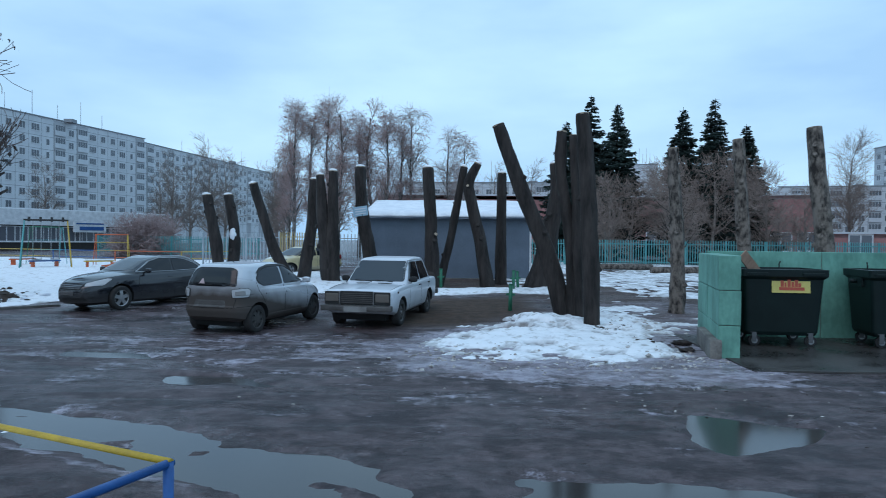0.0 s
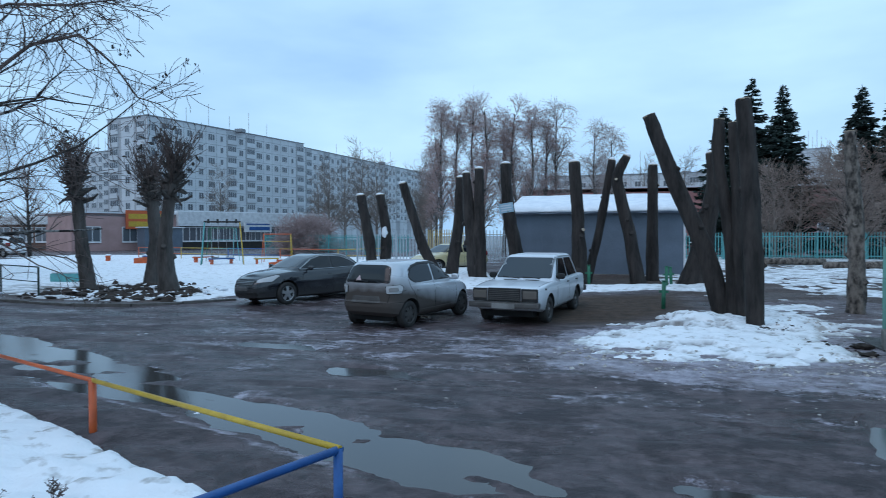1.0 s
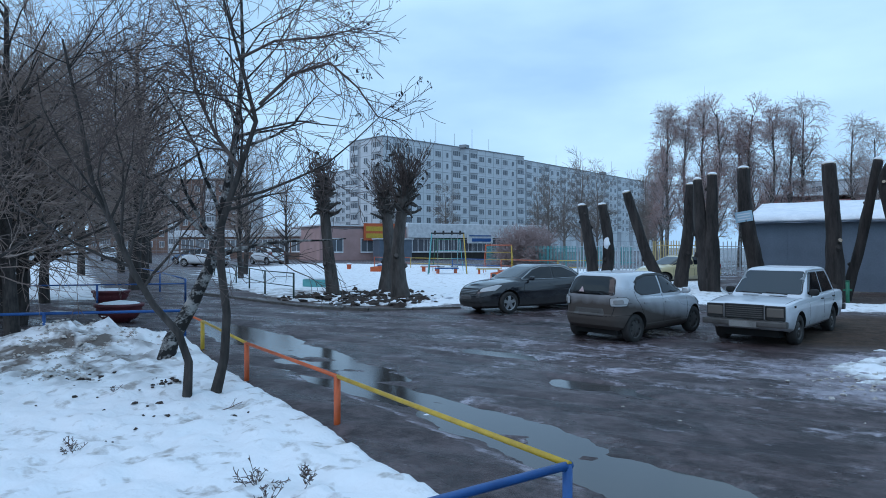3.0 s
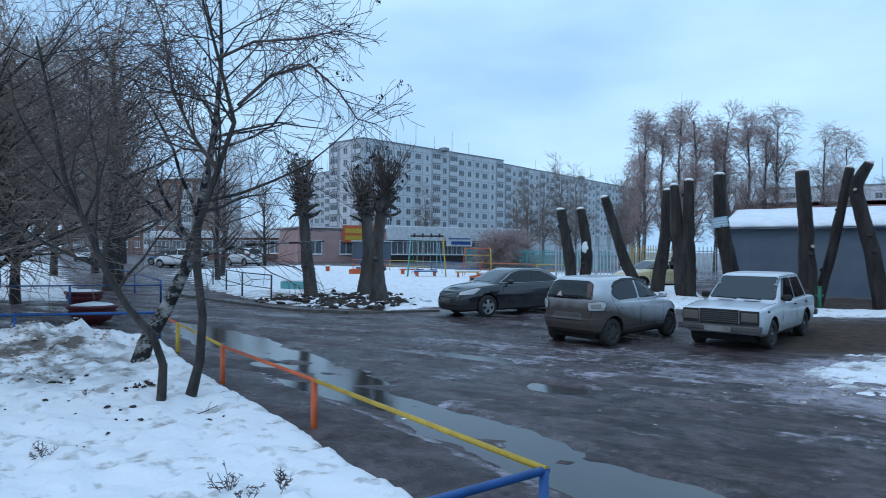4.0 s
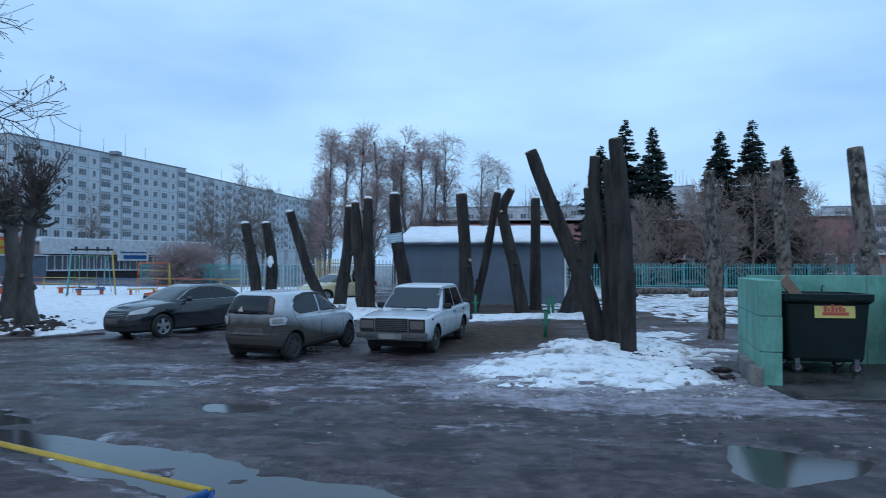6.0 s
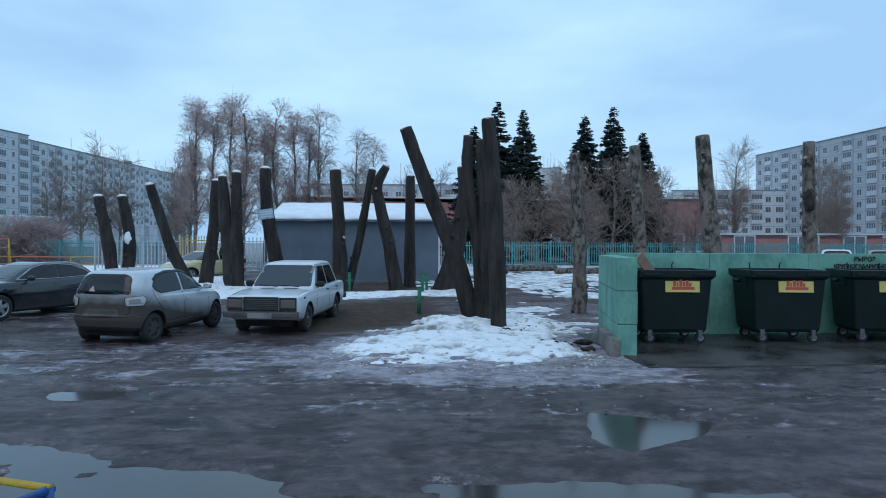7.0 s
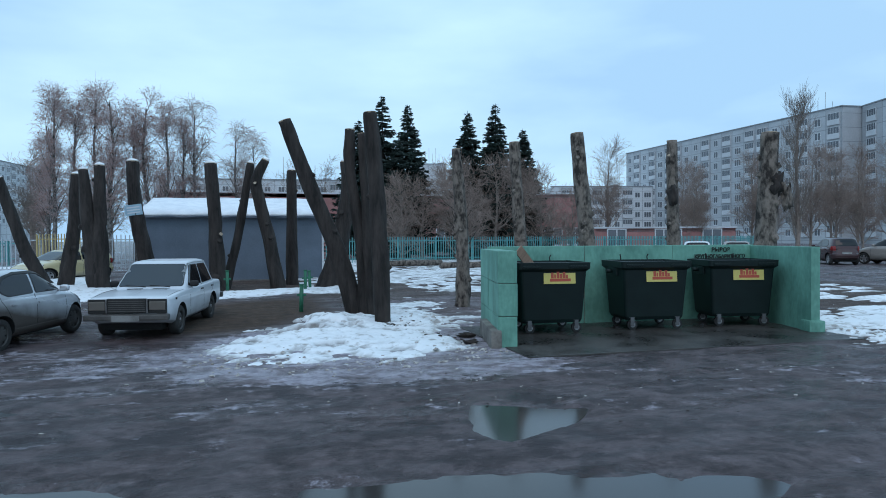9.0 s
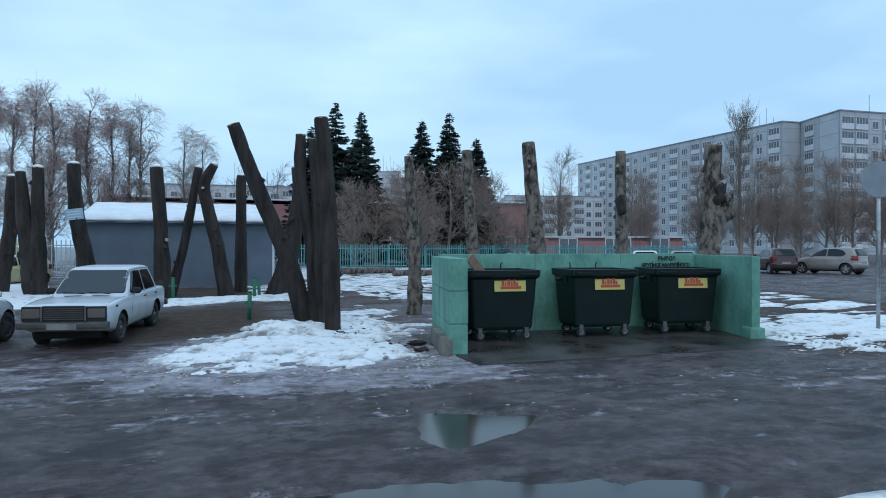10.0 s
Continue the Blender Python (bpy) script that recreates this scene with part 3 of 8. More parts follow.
SZ += np.where(cover > 0.5, heap_h, 0) + 0.012 * inside(GX, GY, LAWN, 0.12)
me = fast_mesh("snow", np.stack([GX, GY, SZ], -1).reshape(-1, 3), grid_quads(*GX.shape), M_SNOW)
dirt = np.clip(2.2 * np.exp(-(((GX + 9.9) / 2.4) ** 2 + ((GY - 5.4) / 1.1) ** 2)) * np.clip(0.6 + 1.3 * hash_noise(GX, GY, 2.2, 31, 5), 0, 1.2), 0, 1)
dirt = np.maximum(dirt, 0.8 * smoothstep(0.75, 0.52, cover))
dirt = np.maximum(dirt, 0.9 * inside(GX, GY, [(-10.2, 14.6), (-15.5, 15.6), (-19, 19), (-15, 20.2), (-11.5, 17.6)], 0.8))
dirt = np.maximum(dirt, 0.30 * inside(GX, GY, FIELD_R, 0.5))
at = me.attributes.new("dirt", "FLOAT", "POINT")
at.data.foreach_set("value", dirt.astype(np.float32).ravel())
snow = tagged(new("snow", me), "patchy old snow lying on the ground", "snow", kind="structure")

bm = bmesh.new()
bmesh.ops.create_grid(bm, x_segments=40, y_segments=20, size=0.5, matrix=Matrix.Translation((-4.0, 7.0, 0.0)) @ Matrix.Diagonal((20.0, 8.6, 1, 1)))
tagged(part("water", bm, M_WATER, None), "shallow meltwater standing in the hollows of the road", "puddle", kind="structure")


def kerb(points, name="kerb"):
    holder = thing(name, pose(0, 0, 0), "dark wet concrete kerb along the road", "kerb", kind="structure")
    for (x0, y0), (x1, y1) in zip(points, points[1:]):
        n = max(1, round(math.hypot(x1 - x0, y1 - y0) / 1.0))
        for i in range(n):
            a, b = i / n, (i + 1) / n
            pa = Vector((x0 + (x1 - x0) * a, y0 + (y1 - y0) * a, 0))
            pb = Vector((x0 + (x1 - x0) * b, y0 + (y1 - y0) * b, 0))
            d = pb - pa
            z = float(level((pa.x + pb.x) / 2, (pa.y + pb.y) / 2)) - 0.06
            part("kerb_stone", boxed(0.005, d.length - 0.005, -0.07, 0.07, 0, 0.15 + random.uniform(-0.015, 0.015), bevel=0.012), M_CURB, holder,
                 at=pose(pa.x, pa.y, z, 0, 0, math.degrees(math.atan2(d.y, d.x))))


kerb([(-19.8, 15.9), (-17.2, 15.2), (-14.7, 14.4), (-12.2, 13.75), (-10.6, 13.8), (-9.6, 14.3), (-8.7, 15.2)])

# ---- metal garage with a snowy roof ----
def garage():
    z = 0.20
    g = thing("garage", pose(-2.75, 24.9, z, 0, 0, -3.5), "grey-blue sheet metal garage with a snow-covered roof", "garage")
    L, D, H, R = 5.95, 5.0, 2.34, 0.52
    for (a, b, c, d) in ((0, L, 0, 0.06), (0, L, D - 0.06, D), (0, 0.06, 0.06, D - 0.06), (L - 0.06, L, 0.06, D - 0.06)):
        part("wall", boxed(a, b, c, d, 0, H), M_GARAGE, g)
    for i in range(1, 6):
        part("wall_seam", boxed(i * L / 6 - 0.02, i * L / 6 + 0.02, -0.012, 0.0, 0.05, H - 0.03), M_GARAGE, g)
    for x in (0.0, L):
        bm = bmesh.new()
        vs = [bm.verts.new(c) for c in ((x, 0, H), (x, D, H), (x, D / 2, H + R))]
        bm.faces.new(vs)
        ex = bmesh.ops.extrude_face_region(bm, geom=bm.faces[:])
        bmesh.ops.translate(bm, verts=[v for v in ex["geom"] if isinstance(v, bmesh.types.BMVert)], vec=(0.05 if x == 0 else -0.05, 0, 0))
        bmesh.ops.recalc_face_normals(bm, faces=bm.faces)
        part("gable", bm, M_WHITEPAINT if x else M_GARAGE, g)
    part("corner_trim", boxed(L - 0.02, L + 0.05, -0.03, 0.06, 0, H), M_WHITEPAINT, g, "white corner strip")
    for s in (0, 1):
        a = Vector((-0.2, -0.28, H - 0.06)) if s == 0 else Vector((-0.2, D + 0.28, H - 0.06))
        b = Vector((-0.2, D / 2, H + R + 0.02))
        for name, lift, t, m, over in (("roof_sheet", 0.0, 0.05, M_GARAGE, 0.0), ("roof_snow", 0.055, 0.17, M_CLEANSNOW, -0.06)):
            nseg, mseg = 40, 10
            vs, fs = [], []
            for k in range(2):
                for i in range(nseg + 1):
                    for j in range(mseg + 1):
                        u = i / nseg * (L + 0.4 + 2 * over) - over
                        p = a.lerp(b, j / mseg)
                        sag = 0
                        if name == "roof_snow":
                            sag = 0.05 * float(hash_noise(np.array(u), np.array(j * 0.3 + s * 9), 1.3, 31, 3)) - (0.10 if j == 0 else 0.0) * k
                        vs.append((p.x + u, p.y + (0.03 * math.sin(u * 5.3) if j == 0 and k else 0), p.z + lift + (t + sag) * k))
            W = mseg + 1
            O = (nseg + 1) * W
            for i in range(nseg):
                for j in range(mseg):
                    q = [i * W + j, (i + 1) * W + j, (i + 1) * W + j + 1, i * W + j + 1]
                    fs.append([O + v for v in q])
                    fs.append(q[::-1])
            for i in range(nseg):
                for j in (0, mseg):
                    fs.append((i * W + j, (i + 1) * W + j, O + (i + 1) * W + j, O + i * W + j))
            for j in range(mseg):
                for i in (0, nseg):
                    fs.append((i * W + j, i * W + j + 1, O + i * W + j + 1, O + i * W + j))
            bm = bmesh.new()
            me_ = mesh_of("t", vs, fs, m)
            bm.from_mesh(me_)
            bmesh.ops.recalc_face_normals(bm, faces=bm.faces)
            part(name, bm, m, g, "thick clean snow" if name == "roof_snow" else "", smooth=name == "roof_snow")
    part("side_door", boxed(-0.03, -0.005, 1.0, 3.6, 0.1, 2.2), mat("light_blue_door", (0.18, 0.30, 0.40), bump=0.05), g, "light blue side door")
    part("plinth", boxed(-0.05, L + 0.05, -0.05, 0.05, -0.25, 0.10), M_CONCRETE, g)
    return g


garage()


# ---- bin enclosure: mint walls on a concrete pad ----
def enclosure():
    cx, cy = 4.02, 9.62            # front corner of one wing
    g = thing("bin_enclosure", pose(cx, cy, 0.0, 0, 0, 0), "mint-green painted concrete bin enclosure, open to the road", "bin enclosure")
    pts = {"a": Vector((0.12, 0.0, 0)), "b": Vector((0.72, 2.35, 0)), "c": Vector((6.55, 2.05, 0)), "d": Vector((5.85, -0.25, 0))}
    H = 1.54
    def wing(name, p, q, h0, h1, th=0.16, blocks=3, rows=3):
        d = q - p
        ang = math.degrees(math.atan2(d.y, d.x))
        w = part(name, boxed(0.03, d.length - 0.03, -th / 2 + 0.012, th / 2 - 0.012, 0.0, (h0 + h1) / 2 - 0.012), M_CONCRETE, g, at=pose(p.x, p.y, 0.0, 0, 0, ang))
        for r in range(rows):
            for c in range(blocks):
                x0, x1 = c * d.length / blocks, (c + 1) * d.length / blocks
                o = random.uniform(-0.006, 0.006)
                part("block", boxed(x0 + 0.004, x1 - 0.004, -th / 2 + o, th / 2 + o, r * h0 / rows + 0.004, (r + 1) * h0 / rows - 0.004, bevel=0.014), M_MINT, w)
        return w
    wing("wing", pts["a"], pts["b"], H - 0.02, H - 0.02, th=0.30, blocks=2)
    back = wing("back_wall", pts["b"], pts["c"], H + 0.02, H + 0.02, blocks=3, rows=1)
    wing("wing", pts["c"], pts["d"], H, H, blocks=1, rows=1)
    # footings left bare at the open ends
    for k, (p, q) in enumerate(((pts["a"], pts["b"]), (pts["d"], pts["c"]))):
        d = q - p
        part("footing", boxed(-0.06, 1.55, 0.10, 0.27, -0.05, 0.30, bevel=0.04) if k == 0 else boxed(-0.05, 0.30, -0.14, 0.14, -0.02, 0.24, bevel=0.04), [M_CONCRETE, M_MINT][k], g, "bare chipped concrete footing" if k == 0 else "",
             at=pose(p.x + (0.0 if k == 0 else 0.02), p.y, 0, 0, 0, math.degrees(math.atan2(d.y, d.x))))
    # lettering on the back wall
    dirx = (pts["c"] - pts["b"]).normalized()
    for words, u, zz, size in (("ВЫВОЗ", 5.02, 1.41, 0.125), ("КРУПНОГАБАРИТНОГО", 5.0, 1.285, 0.104)):
        cu = bpy.data.curves.new("lettering", "FONT")
        cu.body, cu.size, cu.align_x, cu.extrude, cu.offset = words, size, "CENTER", 0.002, 0.004
        tmp = new("tmp_text", cu)
        dg = bpy.context.evaluated_depsgraph_get()
        me_ = bpy.data.meshes.new_from_object(tmp.evaluated_get(dg))
        bpy.data.objects.remove(tmp)
        me_.materials.clear()
        me_.materials.append(M_BLACK)
        p = pts["b"] + dirx * u - Vector((-dirx.y, dirx.x, 0)) * 0.092
        part("lettering", me_, None, back, "black stencilled lettering", at=back.matrix_basis.inverted() @ pose(p.x, p.y, zz, 90, 0, math.degrees(math.atan2(dirx.y, dirx.x))))
    return g


enclosure()
pad = boxed(-0.25, 5.75, -1.05, 2.3, -0.10, 0.045, bevel=0.02)
tagged(part("concrete_pad", pad, M_PAD, None, at=pose(4.35, 9.75, 0.0, 0, 0, -2)), "wet stained concrete pad", "pad", kind="structure")


M_FORK = mat("grey_steel_fork", (0.14, 0.145, 0.15), (0.08, 0.08, 0.085), 0.5, metal=0.4, bump=0)


def caster(parent, x, y):
    """A swivel wheel of a bin."""
    w = part("caster", rodded((x, y, 0.14), (x, y, 0.22), 0.03, n=10), M_STEEL, parent)
    part("wheel", rodded((x + 0.02, y - 0.025, 0.09), (x + 0.02, y + 0.025, 0.09), 0.09, n=18), M_BLACK, w)
    part("rim", rodded((x + 0.02, y - 0.03, 0.09), (x + 0.02, y + 0.03, 0.09), 0.05, n=14), M_STEEL, w, "bright steel rim")
    bm = bmesh.new()
    box(bm, x - 0.025, x + 0.045, y - 0.05, y - 0.038, 0.07, 0.22)
    box(bm, x - 0.025, x + 0.045, y + 0.038, y + 0.05, 0.07, 0.22)
    box(bm, x - 0.05, x + 0.05, y - 0.05, y + 0.05, 0.22, 0.245)
    part("fork", bm, M_FORK, w)


def loft(rings, cap=True):
    bm = bmesh.new()
    rows = [[bm.verts.new(c) for c in r] for r in rings]
    n = len(rows[0])
    for a, b in zip(rows, rows[1:]):
        for i in range(n):
            bm.faces.new((a[i], a[(i + 1) % n], b[(i + 1) % n], b[i]))
    if cap:
        bm.faces.new(rows[0][::-1])
        bm.faces.new(rows[-1])
    bmesh.ops.recalc_face_normals(bm, faces=bm.faces)
    return bm


def rect_ring(hx, hy, z, r=0.05, n=3):
    out = []
    for sx, sy, a0 in ((1, 1, 0), (-1, 1, 90), (-1, -1, 180), (1, -1, 270)):
        for k in range(n + 1):
            a = radians(a0 + 90 * k / n)
            out.append((sx * (hx - r) + r * math.cos(a), sy * (hy - r) + r * math.sin(a), z))
    return out


def bin_thing(m):
    """A four-wheeled plastic refuse bin without a lid; its front looks to -y."""
    g = thing("refuse_bin", m, "dark green wheeled plastic refuse bin with a yellow label, lid missing", "refuse bin", "bins in the enclosure")
    rings = [rect_ring(0.53, 0.39, 0.18, 0.06), rect_ring(0.555, 0.415, 0.24, 0.06), rect_ring(0.61, 0.48, 1.08, 0.06), rect_ring(0.66, 0.53, 1.13, 0.05), rect_ring(0.665, 0.535, 1.24, 0.05),
             rect_ring(0.615, 0.485, 1.245, 0.05), rect_ring(0.58, 0.45, 1.05, 0.05), rect_ring(0.49, 0.35, 0.32, 0.05)]
    part("body", loft(rings), M_BIN, g, smooth=False)
    for s in (-1, 1):
        part("trunnion", rodded((s * 0.62, 0, 1.05), (s * 0.76, 0, 1.05), 0.035, n=12), M_BIN, g)
        part("side_rib", boxed(s * 0.60 - 0.05, s * 0.60 + 0.05, -0.20, 0.20, 0.96, 1.14, bevel=0.02), M_BIN, g)
        part("hinge_pin", wire([(s * 0.27, 0.50, 1.22), (s * 0.27, 0.52, 1.30), (s * 0.285, 0.50, 1.35)], 0.012), M_BLACK, g)
        part("rim_grip", boxed(s * 0.42 - 0.16, s * 0.42 + 0.16, -0.56, -0.53, 1.15, 1.19, bevel=0.008), M_BIN, g)
    for sx in (-1, 1):
        for sy in (-1, 1):
            caster(g, sx * 0.43, sy * 0.36)
    tilt = math.degrees(math.atan2(0.065, 0.84))
    lab = part("label", boxed(-0.29, 0.29, -0.006, 0.0, -0.115, 0.115), M_YLABEL, g, "yellow label with a red skyline print", at=pose(0.10, -0.478, 0.985, -tilt, 0, 0))
    bm = bmesh.new()
    for x0, w, h in ((-0.16, 0.05, 0.10), (-0.10, 0.03, 0.07), (-0.055, 0.05, 0.12), (0.005, 0.04, 0.08), (0.055, 0.05, 0.11), (0.11, 0.04, 0.06)):
        box(bm, x0, x0 + w, -0.010, -0.007, -0.02, -0.02 + h)
    box(bm, -0.18, 0.20, -0.010, -0.0072, -0.075, -0.025)
    part("label_print", bm, M_RLABEL, lab)
    return g


b0 = bin_thing(pose(5.50, 11.12, 0.045, 0, 0, -7))
copy_thing(b0, pose(7.48, 10.95, 0.045, 0, 0, -10))
copy_thing(b0, pose(9.32, 10.82, 0.045, 0, 0, -15))

# a broken board stuck into one bin
tagged(part("board", boxed(-0.085, 0.085, -0.014, 0.014, -0.12, 0.55, bevel=0.003), M_WOOD, None, at=pose(5.24, 11.05, 1.15, 12, -46, 8)), "broken reddish board sticking out of a bin", "board")
for k, (x, y) in enumerate(((5.75, 11.1), (7.5, 11.0), (9.3, 10.85))):
    bm = bmesh.new()
    bmesh.ops.create_icosphere(bm, subdivisions=3, radius=1)
    for v in bm.verts:
        v.co *= 1 + 0.25 * noise.noise(v.co * 2.3 + Vector((k * 7, 0, 0)))
    bmesh.ops.scale(bm, vec=(0.42, 0.33, 0.14), verts=bm.verts)
    tagged(part("rubbish_heap", bm, [M_CLEANSNOW, M_BLACK, M_CONCRETE][k], None, at=pose(x, y, 1.06)), "bags of rubbish filling a bin", "rubbish")


# ---- felled trunks: standing pollard stubs ----
def stub(points, radii, material=None, seed=0, snow_cap=True, group="cut trunks", label="", sides=20):
    """One standing stub of a cut tree through the given points with a sawn top."""
    P = [Vector(p) for p in points]
    n = 26
    line, rad = [], []
    for i in range(n + 1):
        u = i / n * (len(P) - 1)
        k = min(int(u), len(P) - 2)
        f = u - k
        p0, p1, p2, p3 = P[max(k - 1, 0)], P[k], P[k + 1], P[min(k + 2, len(P) - 1)]
        c = 0.5 * ((2 * p1) + (p2 - p0) * f + (2 * p0 - 5 * p1 + 4 * p2 - p3) * f * f + (3 * p1 - p0 - 3 * p2 + p3) * f**3)
        line.append(c)
        rad.append(radii[k] * (1 - f) + radii[k + 1] * f)
    base = P[0].copy()
    rings = []
    for i, (c, r) in enumerate(zip(line, rad)):
        t = (line[min(i + 1, n)] - line[max(i - 1, 0)]).normalized()
        u = t.cross(Vector((0.3, 1, 0.05))).normalized()
        w = t.cross(u)
        ring = []
        for j in range(sides):
            a = 2 * math.pi * j / sides
            d = u * math.cos(a) + w * math.sin(a)
            rr = r * (1 + 0.20 * noise.noise(Vector((d.x * 2, d.y * 2, i * 0.22 + seed * 5))) + 0.12 * noise.noise(Vector((d.x * 5, d.y * 5, i * 0.35 + seed))) + 0.07 * noise.noise(Vector((d.x * 9, d.y * 9, i * 0.12 + seed * 3))))
            if i < 2:
                rr *= 1.12 - 0.06 * i + 0.10 * math.sin(a * 3 + seed)
            ring.append(c + d * rr - base)
        rings.append(ring)
    g = thing("cut_trunk", Matrix.Translation(base), label or "dark bare trunk of a pollarded tree, sawn off at the top", "tree stub", group)
    part("trunk", loft(rings), material or M_BARK, g, smooth=True)
    rk = random.Random(seed)
    for k in range(rk.randint(9, 13) if material is M_BARK_WORN else rk.randint(1, 4)):
        i = rk.randint(7, n - 3)
        a = rk.uniform(0, 6.28)
        t = (line[i + 1] - line[i - 1]).normalized()
        u = t.cross(Vector((0.3, 1, 0.05))).normalized()
        d = (u * math.cos(a) + t.cross(u) * math.sin(a)).normalized()
        c = line[i] - base
        kn = part("knot", rodded(c + d * rad[i] * 0.7, c + d * rad[i] * 1.22 + t * 0.05, rad[i] * 0.42, rad[i] * 0.30, n=9), material or M_BARK, g)
        if k == 0 and rk.random() < 0.3:
            part("sawn_knot", rodded(c + d * rad[i] * 1.20 + t * 0.048, c + d * rad[i] * 1.25 + t * 0.053, rad[i] * 0.27, n=9), M_CUT, g, "pale sawn knot")
    top, r = line[-1] - base, rad[-1]
    t = (line[-1] - line[-2]).normalized()
    part("sawn_top", rodded(top - t * 0.02, top + t * 0.012, r * 0.97, n=sides), M_CUT, g, "pale sawn wood")
    if snow_cap:
        bm = bmesh.new()
        bmesh.ops.create_icosphere(bm, subdivisions=2, radius=1)
        bmesh.ops.scale(bm, vec=(r * 0.95, r * 0.95, 0.07), verts=bm.verts)
        part("snow_cap", bm, M_CLEANSNOW, g, "small cap of snow", at=Matrix.Translation(top + t * 0.02), smooth=True)
    return g


stub([(-8.2, 24.67, 0.2), (-8.39, 24.6, 1.71), (-8.66, 24.51, 3.26)], [0.229, 0.197, 0.176], M_BARK, 0, snow_cap=True)
stub([(-7.93, 25.07, 0.2), (-7.82, 25.11, 1.72), (-8.05, 25.04, 3.3)], [0.233, 0.201, 0.169], M_BARK, 1, snow_cap=True)
stub([(-5.59, 24.36, 0.2), (-6.08, 24.25, 1.22), (-6.57, 24.12, 2.75), (-6.84, 24.04, 3.65)], [0.206, 0.184, 0.163, 0.152], M_BARK, 2, snow_cap=True)
stub([(-4.89, 23.39, 0.2), (-4.65, 23.44, 1.75), (-4.52, 23.47, 3.77)], [0.237, 0.198, 0.178], M_BARK, 3, snow_cap=True)
stub([(-3.67, 21.99, 0.2), (-3.75, 21.98, 1.19), (-3.94, 21.95, 2.3), (-4.05, 21.93, 3.78)], [0.316, 0.297, 0.204, 0.13], M_BARK, 4, snow_cap=True)
stub([(-3.6, 21.9, 0.2), (-3.64, 21.9, 1.38), (-3.61, 21.9, 2.31), (-3.61, 21.9, 3.91)], [0.24, 0.24, 0.185, 0.148], M_BARK, 5, snow_cap=True)
stub([(-2.26, 22.38, 0.2), (-2.49, 22.36, 1.39), (-2.71, 22.33, 2.71), (-2.78, 22.33, 4.1)], [0.246, 0.227, 0.207, 0.17], M_BARK, 6, snow_cap=True)
stub([(-0.3, 20.49, 0.16), (-0.37, 20.49, 2.13), (-0.49, 20.49, 3.9)], [0.259, 0.19, 0.164], M_BARK, 7, snow_cap=True)
stub([(-0.13, 21.0, 0.18), (0.28, 21.0, 1.97), (0.63, 20.99, 3.99)], [0.142, 0.124, 0.106], M_BARK, 8, snow_cap=True)
stub([(1.39, 20.65, 0.17), (1.15, 20.67, 1.62), (0.88, 20.68, 2.84), (0.78, 20.68, 3.45), (1.05, 20.67, 4.06)], [0.209, 0.192, 0.175, 0.157, 0.122], M_BARK, 9, snow_cap=True)
stub([(1.9, 21.91, 0.2), (1.9, 21.92, 2.18), (1.91, 21.91, 3.9)], [0.203, 0.167, 0.139], M_BARK, 10, snow_cap=True)
stub([(2.88, 20.8, 0.17), (3.29, 20.74, 1.82), (3.49, 20.7, 3.05), (3.43, 20.72, 4.09)], [0.334, 0.263, 0.21, 0.157], M_BARK, 11, snow_cap=True)
stub([(2.64, 14.36, 0.01), (2.24, 14.42, 1.42), (1.65, 14.5, 2.88), (1.17, 14.55, 4.2)], [0.200, 0.180, 0.160, 0.139], M_BARK, 12, snow_cap=False)
stub([(2.78, 14.23, 0.01), (2.72, 14.24, 1.67), (2.5, 14.28, 3.11), (2.5, 14.28, 4.03)], [0.146, 0.125, 0.116, 0.110], M_BARK, 13, snow_cap=False)
stub([(2.92, 14.1, 0.0), (2.82, 14.12, 2.03), (2.73, 14.14, 3.93)], [0.124, 0.104, 0.093], M_BARK, 14, snow_cap=False)
stub([(2.87, 12.78, -0.02), (2.84, 12.9, 1.45), (2.77, 13.02, 3.13), (2.69, 13.06, 4.18)], [0.150, 0.166, 0.157, 0.127], M_BARK, 15, snow_cap=False)
stub([(5.29, 15.1, 0.03), (5.29, 15.1, 1.56), (5.16, 15.14, 3.82)], [0.179, 0.153, 0.102], M_BARK_WORN, 16, snow_cap=False, label="grey trunk of a topped tree with peeling bark")
stub([(7.17, 15.63, 0.04), (7.05, 15.69, 1.65), (6.91, 15.75, 4.13)], [0.159, 0.152, 0.123], M_BARK_WORN, 17, snow_cap=False, label="grey trunk of a topped tree with peeling bark")
stub([(8.19, 13.99, -0.0), (8.03, 14.08, 1.66), (7.83, 14.19, 4.16)], [0.203, 0.183, 0.143], M_BARK_WORN, 18, snow_cap=False, label="grey trunk of a topped tree with peeling bark")
stub([(10.62, 14.18, 0.0), (10.53, 14.25, 1.66), (10.5, 14.27, 4.1)], [0.173, 0.152, 0.13], M_BARK_WORN, 19, snow_cap=False, label="grey trunk of a topped tree with peeling bark")
stub([(11.07, 11.86, -0.05), (11.11, 11.83, 1.67), (11.15, 11.79, 3.95)], [0.255, 0.216, 0.172], M_BARK_WORN, 20, snow_cap=False, label="grey trunk of a topped tree with peeling bark")


